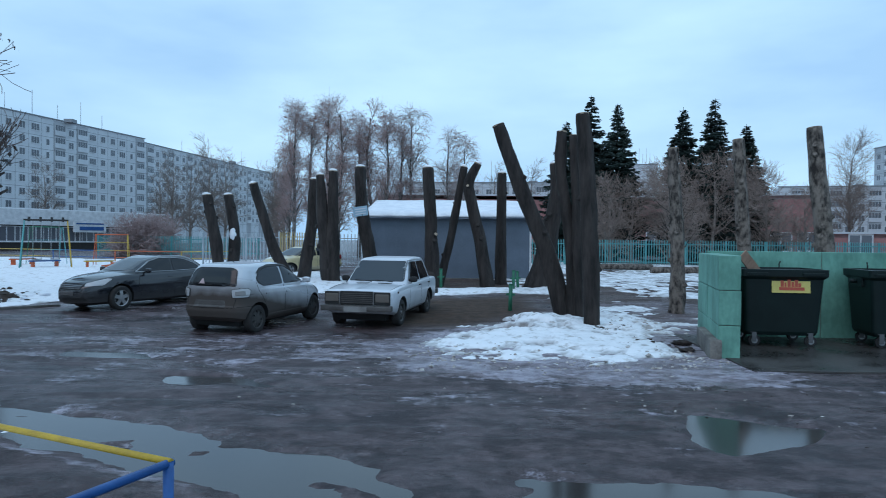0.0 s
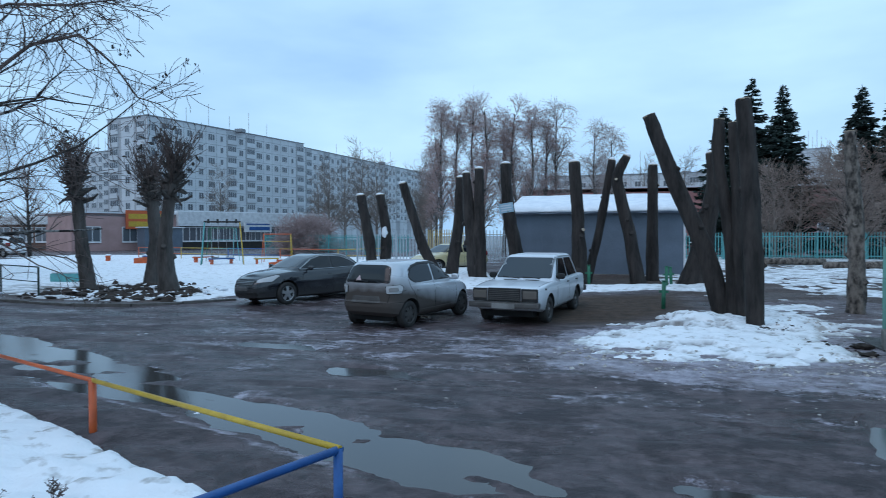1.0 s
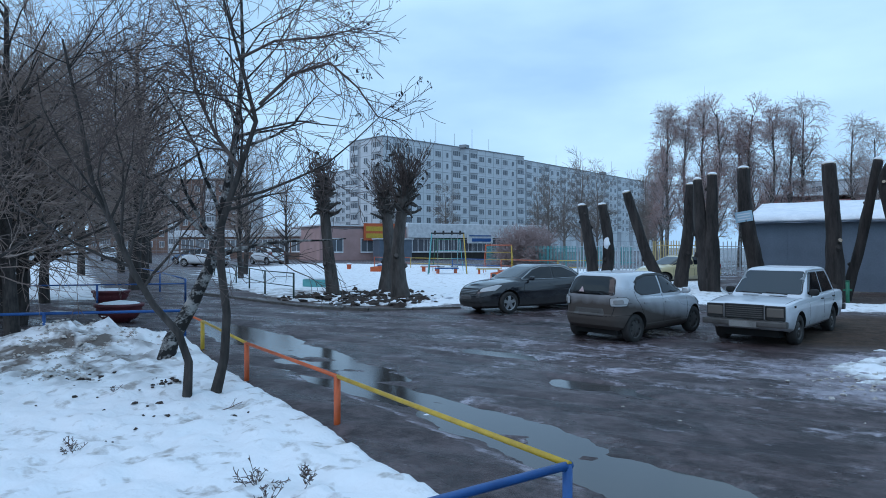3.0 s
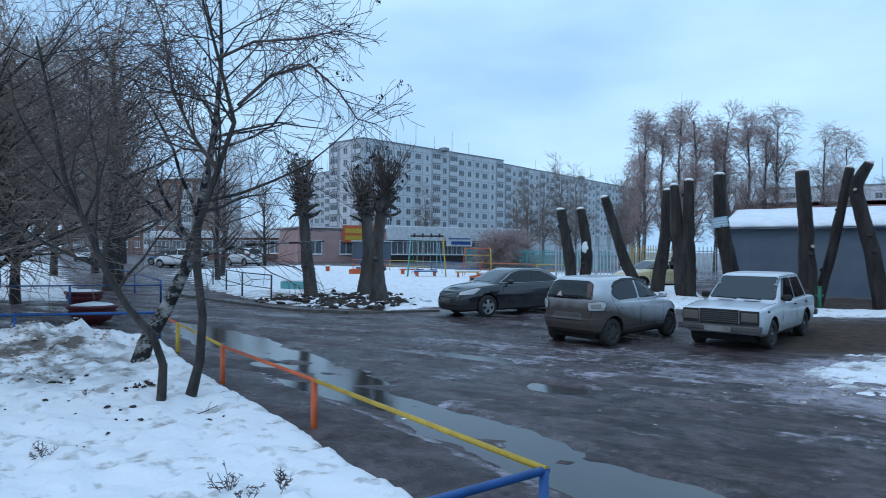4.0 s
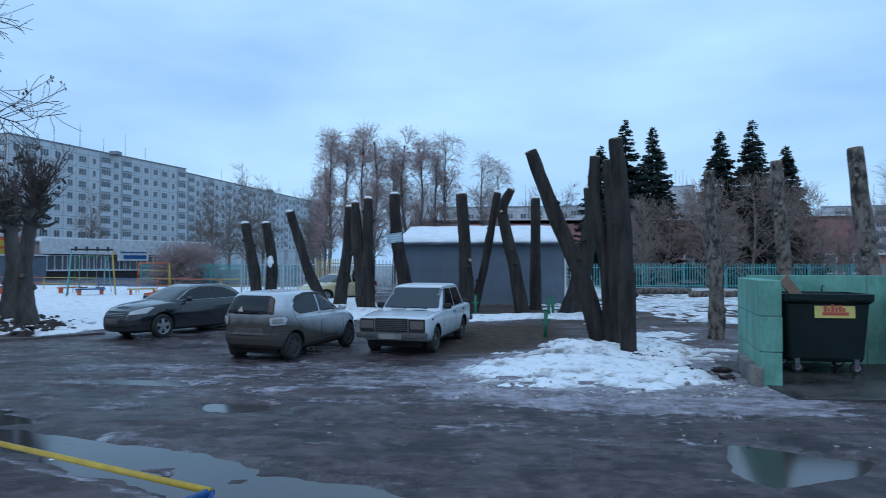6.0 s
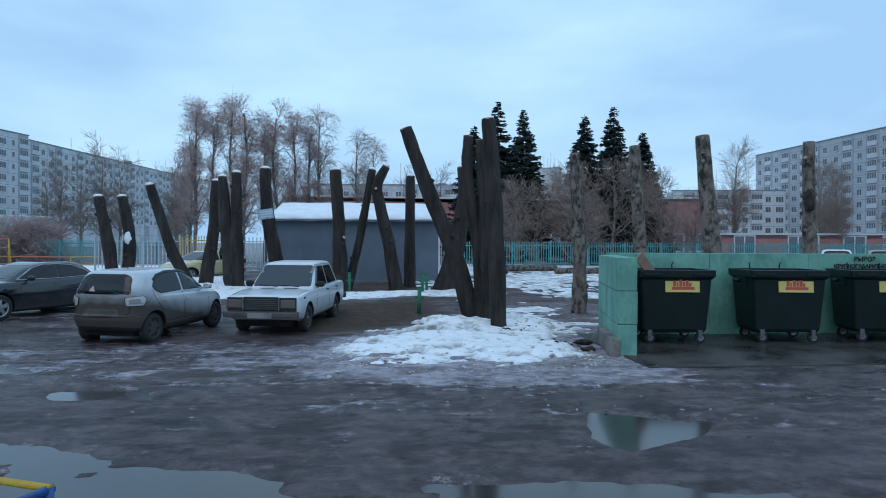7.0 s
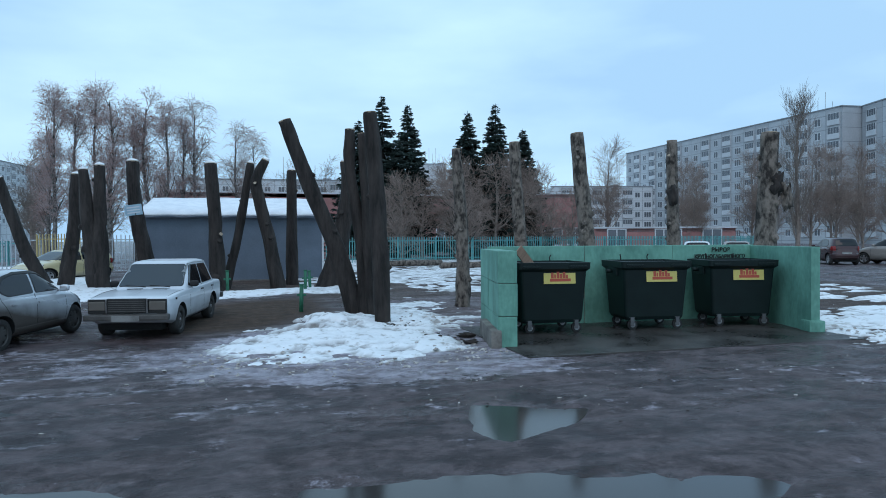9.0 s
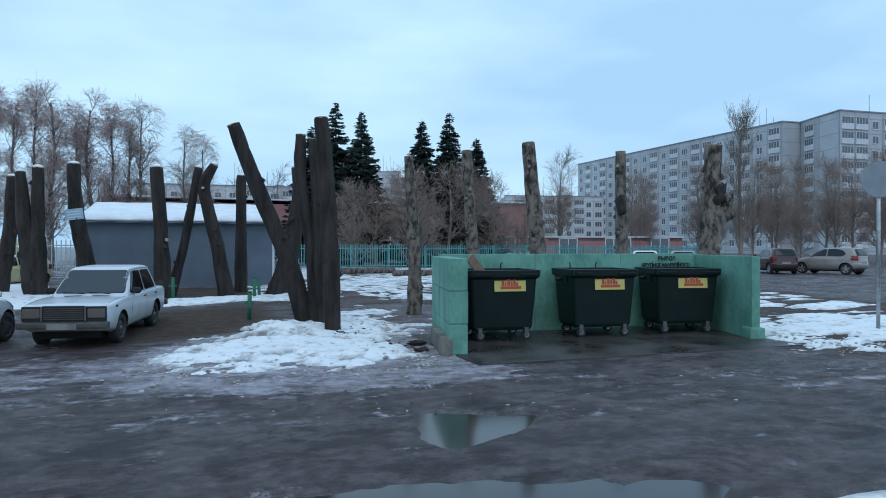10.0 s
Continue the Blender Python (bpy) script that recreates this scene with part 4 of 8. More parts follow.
def lump(x, y, z, size, material, label, category, squash=(1, 1, 1), seed=0, amount=0.5):
    """An uneven lump: a burr on a trunk, or snow caught on a fork."""
    bm = bmesh.new()
    bmesh.ops.create_icosphere(bm, subdivisions=3, radius=1)
    for v in bm.verts:
        k = 1 + amount * noise.noise(v.co * 1.7 + Vector((seed * 3.1, 0, 0))) + amount * 0.6 * noise.noise(v.co * 4.5 + Vector((0, seed, 0)))
        v.co = Vector((v.co.x * squash[0], v.co.y * squash[1], v.co.z * squash[2])) * size * k
    ob = part("burr" if category == "burr" else "snow_clump", bm, material, None, at=pose(x, y, z), smooth=True)
    return tagged(ob, label, category)


lump(10.42, 14.12, 2.75, 0.19, M_BARK, "black burr on a topped trunk", "burr", (0.7, 0.7, 1.25), 1)
lump(11.20, 11.66, 2.85, 0.22, M_BARK, "torn black limb stump on a topped trunk", "burr", (0.75, 0.6, 1.1), 2, 0.8)
lump(11.38, 11.55, 2.55, 0.20, M_BARK_WORN, "splintered bark hanging from a topped trunk", "burr", (0.6, 0.5, 1.5), 3, 0.9)
lump(-7.84, 24.98, 1.86, 0.15, M_CLEANSNOW, "snow caught on a trunk", "snow", (0.9, 0.9, 1.6), 4, 0.3)
lump(-0.42, 20.25, 0.5, 0.20, M_BARK, "swollen burr at a trunk's foot", "burr", (1, 0.8, 1.4), 5)
for k, (x, y, s) in enumerate(((2.55, 12.95, 0.10), (2.35, 13.15, 0.12), (2.75, 12.7, 0.09), (2.95, 12.5, 0.08), (3.9, 10.9, 0.09), (3.75, 10.2, 0.07))):
    ob = lump(x, y, float(level(x, y)) + 0.06, s, M_BARK, "dark clod of earth and bark on the snow", "clod", (1.5, 1.0, 0.5), 10 + k, 0.7)
    ob.name = "clod"

# ---- apartment blocks and low buildings ----
def window_mesh(w, h, bars=2):
    """A recessed window: white frame, mullions and dark panes, in the plane y = 0, looking to -y."""
    bm = bmesh.new()
    t = 0.08
    cuts = [0.0, t] + [c for i in range(1, bars) for c in (w * i / bars - 0.04, w * i / bars + 0.04)] + [w - t, w]
    rows = [-0.07, 0.0, t, h - t, h]
    grid = [[bm.verts.new((x, -0.06 if z >= 0 else -0.10, z)) for x in cuts] for z in rows]
    panes = []
    for r in range(len(rows) - 1):
        for c in range(len(cuts) - 1):
            f = bm.faces.new((grid[r][c], grid[r][c + 1], grid[r + 1][c + 1], grid[r + 1][c]))
            if r == 2 and c % 2 == 1:
                panes.append(f)
    for f in panes:
        got = bmesh.ops.inset_individual(bm, faces=[f], thickness=0.012, depth=-0.05)
        f.material_index = 1
    rim = [e for e in bm.edges if e.is_boundary]
    ex = bmesh.ops.extrude_edge_only(bm, edges=rim)
    for v in ex["geom"]:
        if isinstance(v, bmesh.types.BMVert):
            v.co.y = 0.04
    me = bpy.data.meshes.new("window")
    bm.to_mesh(me)
    bm.free()
    me.materials.append(M_WHITEPAINT)
    me.materials.append(M_PANE)
    return me


def balcony_mesh(w):
    """A glazed loggia: parapet panel, dark opening and white glazing bars."""
    bm = bmesh.new()
    box(bm, 0, w, -0.25, 0.0, -0.25, 0.85, index=0)
    box(bm, 0.05, w - 0.05, -0.16, -0.02, 0.85, 2.1, index=1)
    for i in range(5):
        x = 0.04 + (w - 0.12) * i / 4
        box(bm, x, x + 0.07, -0.20, -0.02, 0.85, 2.15, index=2)
    box(bm, 0, w, -0.20, -0.02, 2.1, 2.2, index=2)
    me = bpy.data.meshes.new("balcony")
    bm.to_mesh(me)
    bm.free()
    for m in (M_PANEL, M_PANE, M_WHITEPAINT):
        me.materials.append(m)
    return me


WIN2, WIN3, WIN1 = window_mesh(1.5, 1.55), window_mesh(2.1, 1.55, 3), window_mesh(0.9, 1.45, 1)
BALC = balcony_mesh(2.9)


def facade(g, p, q, floors, storey, base, bays, pattern, count, skip_low=0, panel=None):
    """Wall panels, joints, windows and balconies along the line p to q; the outside looks to the right hand of p to q."""
    d = Vector(q) - Vector(p)
    ang = math.degrees(math.atan2(d.y, d.x))
    L = d.length
    face = pose(p[0], p[1], 0, 0, 0, ang)
    inv = g.matrix_basis.inverted()
    H = base + floors * storey + 1.3
    part("wall", boxed(0, L, 0.03, 0.45, 0, H), panel or M_PANEL, g, at=inv @ face)
    bm = bmesh.new()
    step = L / bays
    for f in range(floors + 1):
        box(bm, 0, L, 0.018, 0.034, base + f * storey - 0.05, base + f * storey + 0.05)
    for b in range(bays + 1):
        box(bm, b * step - 0.045, b * step + 0.045, 0.016, 0.036, 0, H - 0.2)
    part("panel_joints", bm, M_PANEL_DK, g, at=inv @ face)
    # balcony bays get a darker strip that paints in their shade
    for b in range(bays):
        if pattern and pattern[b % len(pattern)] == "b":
            part("stair_panel", boxed(b * step + 0.07, (b + 1) * step - 0.07, 0.023, 0.031, 0, H - 0.3), M_PANEL_SHADE, g, "darker grey strip behind the balconies, shade painted in", at=inv @ face)
    part("cornice", boxed(-0.2, L + 0.2, -0.15, 0.5, H - 0.01, H + 0.22), M_PANEL_DK, g, at=inv @ face)
    for f in range(skip_low, floors):
        for b in range(bays):
            kind = pattern[b % len(pattern)] if pattern else ""
            me = {"2": WIN2, "3": WIN3, "1": WIN1, "b": BALC}.get(kind)
            if me is None or count[0] <= 0:
                continue
            w = {"2": 1.5, "3": 2.1, "1": 0.9, "b": 2.9}[kind]
            count[0] -= 1
            part("balcony" if kind == "b" else "window", me, None, g,
                 at=inv @ face @ pose((b + 0.5) * step - w / 2, 0.0, base + f * storey + 0.95))


def block(name, label, corners, floors, storey, base, patterns, bays, count, skip_low=0, roof=None, panel=None):
    """A flat-roofed block; corners run with the outside on the right hand."""
    g = thing(name, pose(corners[0][0], corners[0][1], 0), label, "apartment block")
    inv = g.matrix_basis.inverted()
    n = len(corners)
    left = [count]
    for i in range(n):
        if patterns[i] is not None:
            facade(g, corners[i], corners[(i + 1) % n], floors, storey, base, bays[i], patterns[i], left, skip_low, panel)
    H = base + floors * storey + 1.3
    bm = bmesh.new()
    low = [bm.verts.new((x, y, 0.2)) for x, y in corners]
    top = [bm.verts.new((x, y, H - 0.05)) for x, y in corners]
    c = Vector((sum(x for x, _ in corners) / n, sum(y for _, y in corners) / n, 0))
    for v in low + top:
        v.co.x, v.co.y = c.x + (v.co.x - c.x) * 0.985, c.y + (v.co.y - c.y) * 0.985
    bm.faces.new(top)
    bm.faces.new(low[::-1])
    for i in range(n):
        bm.faces.new((low[i], low[(i + 1) % n], top[(i + 1) % n], top[i]))
    bmesh.ops.recalc_face_normals(bm, faces=bm.faces)
    part("roof", bm, M_PANEL, g, at=inv)
    for k in range(5):
        u = (k + 0.5) / 5
        a, b = Vector((*corners[0], 0)), Vector((*corners[1], 0))
        p = a.lerp(b, u)
        p = p.lerp(c, 0.35)
        part("antenna", rodded((p.x, p.y, H), (p.x, p.y, H + 4.0 + 2 * (k % 2)), 0.06, n=5), M_STEEL, g, at=inv)
        if k == 2:
            part("roof_hatch", boxed(p.x + 2, p.x + 4.0, p.y - 1, p.y + 1, H - 0.1, H + 0.7), M_PANEL_DK, g, at=inv)
    return g


# nine-storey block of stepped sections
block("apartment_block", "long grey nine-storey concrete panel block with small windows", [(-93.8, 128.7), (-80.2, 179.5), (-93, 183), (-106.6, 132.2)],
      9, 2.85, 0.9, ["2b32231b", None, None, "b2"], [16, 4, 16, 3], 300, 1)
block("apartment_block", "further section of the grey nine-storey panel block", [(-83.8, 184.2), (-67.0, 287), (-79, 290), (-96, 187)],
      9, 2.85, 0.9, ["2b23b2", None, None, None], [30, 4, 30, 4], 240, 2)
# nine-storey block with glazed loggias
block("apartment_block", "grey nine-storey panel block with stacked glazed balconies", [(116.8, 104.7), (131, 103), (134, 181), (117.5, 183.0)],
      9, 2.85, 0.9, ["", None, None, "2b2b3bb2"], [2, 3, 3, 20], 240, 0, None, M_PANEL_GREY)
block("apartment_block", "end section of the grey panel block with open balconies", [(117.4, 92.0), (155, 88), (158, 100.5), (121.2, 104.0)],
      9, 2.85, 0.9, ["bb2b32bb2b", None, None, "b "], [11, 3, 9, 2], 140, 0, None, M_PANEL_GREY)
# far blocks closing the view
block("apartment_block", "distant pale panel block seen between spruces", [(63, 228), (72, 226), (75, 240), (66, 243)], 9, 2.85, 1.0, ["", None, None, ""], [3, 3, 3, 4], 60)
block("apartment_block", "distant five-storey panel block", [(88, 176), (120, 168), (124, 180), (92, 188)], 5, 2.85, 1.0, ["2b23b2", None, None, None], [11, 3, 11, 3], 60)
block("apartment_block", "distant long five-storey panel block", [(-10, 175), (50, 168), (51, 180), (-9, 187)], 5, 2.85, 1.0, ["2b23b2", None, None, None], [18, 3, 18, 3], 90)
block("apartment_block", "distant grey block behind the corner of the long one", [(-139, 158), (-116, 150), (-110, 160), (-133, 170)], 9, 2.4, 0.9, ["2b23", None, None, None], [8, 3, 8, 3], 80)


def low_building(name, label, corners, h, wall, fascia=None, fascia_h=0.0, wins=0, category="building"):
    """A one or two storey building with real openings along its first side."""
    g = thing(name, pose(corners[0][0], corners[0][1], 0), label, category)
    inv = g.matrix_basis.inverted()
    n = len(corners)
    for i in range(n):
        p, q = Vector((*corners[i], 0)), Vector((*corners[(i + 1) % n], 0))
        d = q - p
        at_ = inv @ pose(p.x, p.y, 0, 0, 0, math.degrees(math.atan2(d.y, d.x)))
        part("wall", boxed(0, d.length, 0.0, 0.3, -0.1, h), wall, g, at=at_)
        if fascia:
            part("fascia", boxed(-0.4, d.length + 0.4, -0.45, 0.0, h - fascia_h, h + 0.1), fascia, g, "white panel fascia", at=at_)
            part("roof_snow", boxed(-0.35, d.length + 0.35, -0.4, 0.6, h + 0.1, h + 0.2), M_CLEANSNOW, g, "thin snow on the roof edge", at=at_)
        else:
            part("coping", boxed(-0.1, d.length + 0.1, -0.12, 0.35, h, h + 0.16), M_PANEL, g, at=at_)
        if i == 0 or (wins < 0 and i == n - 1):
            k = max(abs(wins), 0)
            for j in range(k):
                me_ = WIN3 if fascia or j % 2 else WIN2
                part("window", me_, None, g, at=at_ @ pose((j + 0.5) * d.length / k - 0.9, -0.02, min(1.0, h * 0.3)) @ Matrix.Diagonal((1.25, 1, 1.15, 1)))
    bm = bmesh.new()
    bm.faces.new([bm.verts.new((x, y, h - 0.05)) for x, y in corners])
    bmesh.ops.recalc_face_normals(bm, faces=bm.faces)
    ex = bmesh.ops.extrude_face_region(bm, geom=bm.faces[:])
    bmesh.ops.translate(bm, verts=[v for v in ex["geom"] if isinstance(v, bmesh.types.BMVert)], vec=(0, 0, -0.3))
    part("roof", bm, M_PANEL_DK, g, at=inv)
    return g


low_building("shop_building", "long low building with a white fascia and dark glazing", [(-49.5, 74.0), (-38.4, 91.0), (-52, 100), (-63, 83)], 4.6, M_DARK, M_WHITEPAINT, 1.7, 9)
low_building("pink_building", "low pink plastered building with small windows", [(-56, 63.5), (-49.6, 74.4), (-60, 80), (-67, 70)], 4.3, M_PINK, None, 0, 3)
low_building("arcade_building", "low brown building with a row of openings", [(-86, 66), (-56.5, 68.5), (-58, 80), (-88, 78)], 3.9, M_BROWNBRICK, M_WHITEPAINT, 0.8, 10)
block("brick_house", "brown brick apartment house behind trees", [(-172, 104), (-129, 117), (-135, 131), (-178, 118)], 6, 2.8, 0.6, ["2b2", None, None, None], [13, 3, 13, 3], 78, 0, None, M_BROWNBRICK)
low_building("red_brick_building", "two-storey red brick building with white coping", [(30.5, 63.0), (34.8, 61.5), (39, 74), (31, 76)], 6.2, M_REDBRICK, None, 0, 2)
low_building("red_brick_hall", "long low red brick hall behind the garage", [(-6.5, 66.0), (30, 66.0), (30, 76), (-6.5, 76)], 6.1, M_REDBRICK, None, 0, 10)
low_building("red_brick_annex", "low red brick annex with a snowy roof", [(33.5, 58.0), (46.5, 53.5), (48.5, 59), (35.5, 63)], 2.6, M_REDBRICK, None, 0, 3)


# ---- cars ----
M_TYRE = mat("dirty_tyre", (0.035, 0.033, 0.031), (0.018, 0.017, 0.017), 0.85, scale=10, bump=0.2)
M_ARCH = mat("wheel_arch_black", (0.012, 0.012, 0.012), (0.008, 0.008, 0.008), 0.9, bump=0)
M_RIM = mat("alloy_rim", (0.42, 0.42, 0.43), (0.28, 0.28, 0.28), 0.4, metal=0.5, bump=0)
M_RIM_DK = mat("dirty_steel_rim", (0.085, 0.08, 0.076), (0.045, 0.042, 0.04), 0.6, metal=0.3, bump=0)
M_CARGLASS = glass("car_glass", (0.006, 0.007, 0.009), 0.05)
# lighter bluish copy of the car glass; its base colour paints in reflected sky
M_CARGLASS_LT = glass("windscreen_sky_tint", (0.035, 0.045, 0.055), 0.05)
M_LAMP = glass("lamp_glass", (0.46, 0.47, 0.48), 0.08)
M_LAMP_DIM = glass("dull_lamp_glass", (0.24, 0.235, 0.23), 0.12)
M_LAMP_DK = glass("old_lamp_glass", (0.13, 0.115, 0.10), 0.2)
M_REDLAMP = glass("red_lamp_glass", (0.28, 0.02, 0.02), 0.12)
M_CHROME = mat("worn_chrome", (0.35, 0.35, 0.36), (0.22, 0.22, 0.22), 0.3, metal=0.85, bump=0)
M_BUMPER = mat("dirty_bumper", (0.13, 0.125, 0.12), (0.075, 0.07, 0.066), 0.5, metal=0.4, bump=0)
M_PLATE = mat("dirty_plate", (0.26, 0.26, 0.25), (0.14, 0.135, 0.13), 0.6, bump=0)
M_GRILLE = mat("black_grille", (0.02, 0.02, 0.02), (0.012, 0.012, 0.012), 0.5, bump=0)


def applied(me, cutters):
    """The mesh after cutting the wheel arches out of it."""
    tmp = new("tmp_body", me)
    tools = []
    for c in cutters:
        t = new("tmp_cut", c)
        tools.append(t)
        b = tmp.modifiers.new("b", "BOOLEAN")
        b.operation, b.object, b.solver = "DIFFERENCE", t, "EXACT"
    bpy.context.view_layer.update()
    out = bpy.data.meshes.new_from_object(tmp.evaluated_get(bpy.context.evaluated_depsgraph_get()))
    for t in tools + [tmp]:
        bpy.data.objects.remove(t)
    return out


def pick(me, indices, name, material, sharp=38):
    """The faces of some material indices as a mesh of their own."""
    bm = bmesh.new()
    bm.from_mesh(me)
    bmesh.ops.delete(bm, geom=[f for f in bm.faces if f.material_index not in indices], context="FACES")
    for f in bm.faces:
        f.material_index = 0
        f.smooth = True
    for e in bm.edges:
        if len(e.link_faces) == 2 and e.calc_face_angle(0) > radians(sharp):
            e.smooth = False
    out = bpy.data.meshes.new(name)
    bm.to_mesh(out)
    bm.free()
    out.materials.append(material)
    return out


def loose(me):
    """The unconnected pieces of a mesh, each as a mesh of its own."""
    bm = bmesh.new()
    bm.from_mesh(me)
    left, out = set(bm.faces), []
    while left:
        seed = [left.pop()]
        group = set(seed)
        while seed:
            for e in seed.pop().edges:
                for f in e.link_faces:
                    if f in left:
                        left.discard(f)
                        group.add(f)
                        seed.append(f)
        ids = {v: i for i, v in enumerate({v for f in group for v in f.verts})}
        m2 = mesh_of(me.name, [v.co for v in ids], [[ids[v] for v in f.verts] for f in group], list(me.materials), True)
        out.append(m2)
    bm.free()
    return out


def tyre_mesh(r, w):
    prof = [(r * 0.66, -w / 2 + 0.01), (r * 0.90, -w / 2), (r * 0.975, -w / 2 + 0.02), (r, -w / 4), (r, w / 4), (r * 0.975, w / 2 - 0.02), (r * 0.90, w / 2), (r * 0.66, w / 2 - 0.01)]
    bm = loft([[(math.cos(a) * rr, yy, math.sin(a) * rr) for a in (2 * math.pi * i / 32 for i in range(32))] for rr, yy in prof], cap=False)
    for f in bm.faces:
        f.smooth = True
    return bm


def wheel(parent, x, y, r, rim_mat, side, width=0.19, spokes=5, flat=False):
    """flat: a pressed steel disc with vent holes in place of alloy spokes."""
    w = part("wheel", tyre_mesh(r, width), M_TYRE, parent, at=pose(x, y, r))
    o = side * (width / 2 - 0.012)
    part("rim", rodded((0, o - side * 0.05, 0), (0, o - side * 0.03, 0), r * 0.66, n=24), M_ARCH, w)
    circle = [2 * math.pi * i / 28 for i in range(28)]
    if flat:
        prof = ((0.50, 0.030), (0.40, 0.012), (0.26, 0.004), (0.20, 0.016), (0.0001, 0.016))
        part("disc", loft([[(math.cos(a) * r * k, o - side * d, math.sin(a) * r * k) for a in circle] for k, d in prof], cap=False), rim_mat, w, smooth=True)
        part("hub_cap", rodded((0, o - side * 0.02, 0), (0, o + side * 0.008, 0), r * 0.17, r * 0.12, n=14), M_CHROME, w)
    else:
        bm = bmesh.new()
        for k in range(spokes):
            a = 2 * math.pi * k / spokes + 0.3
            ca, sa = math.cos(a), math.sin(a)
            row = []
            for rr, half, d in ((0.10, 0.050, 0.0), (0.35, 0.040, 0.006), (0.65, 0.058, 0.022)):
                for h in (-half, half):
                    row.append(bm.verts.new((ca * rr * r - sa * h, o - side * d, sa * rr * r + ca * h)))
                    row.append(bm.verts.new((ca * rr * r - sa * h * 1.15, o - side * (d + 0.03), sa * rr * r + ca * h * 1.15)))
            for q in (0, 4):
                bm.faces.new((row[q], row[q + 2], row[q + 6], row[q + 4]))
                bm.faces.new((row[q], row[q + 4], row[q + 5], row[q + 1]))
                bm.faces.new((row[q + 2], row[q + 3], row[q + 7], row[q + 6]))
        bmesh.ops.recalc_face_normals(bm, faces=bm.faces)
        rod(bm, (0, o - side * 0.03, 0), (0, o + side * 0.004, 0), r * 0.17, n=14)
        part("spokes", bm, rim_mat, w)
    bm = loft([[(math.cos(a) * rr, yy, math.sin(a) * rr) for a in circle] for rr, yy in ((r * 0.70, o), (r * 0.70, o - side * 0.05), (r * 0.61, o - side * 0.05), (r * 0.63, o), (r * 0.70, o + side * 0.001))], cap=False)
    part("rim_ring", bm, rim_mat, w, smooth=True)


def lerp_of(table, x):
    return np.interp(x, [p[0] for p in table], [p[1] for p in table])


def shell(rows, nf, nr, low, high, crown, steps=64, sub=5, x_in=0.05):
    """A closed rounded shell out of plan outlines. rows: share of height, front x, rear x, half width. low and high: the lower and upper
    edge along x. Its top is domed by crown."""
    table = np.array(rows, float)
    ss = np.unique(np.concatenate([np.linspace(a, b, sub) for a, b in zip(table[:-1, 0], table[1:, 0])]))
    ang = np.linspace(0, 2 * np.pi, steps, endpoint=False) + np.pi / steps
    c, s = np.cos(ang), np.sin(ang)
    n = np.where(c > 0, nf, nr)
    ux, uy = np.sign(c) * np.abs(c) ** (2 / n), np.sign(s) * np.abs(s) ** (2 / n)
    rings = []
    for h in ss:
        xf, xr, w = (np.interp(h, table[:, 0], table[:, k]) for k in (1, 2, 3))
        x = (xf + xr) / 2 + (xf - xr) / 2 * ux
        lo, hi = lerp_of(low, x), lerp_of(high, x)
        rings.append(np.stack([x, w * uy, lo + h * (hi - lo)], -1))
    last = rings[-1]
    mid = last[:, 0].mean()
    for k in (0.93, 0.8, 0.6, 0.4, 0.2, 0.02):
        x = mid + (last[:, 0] - mid) * (1 - x_in * (1 - k))
        rings.append(np.stack([x, last[:, 1] * k, lerp_of(high, x) + crown * (1 - k * k)], -1))
    bm = loft([[tuple(p) for p in r] for r in rings])
    return bm


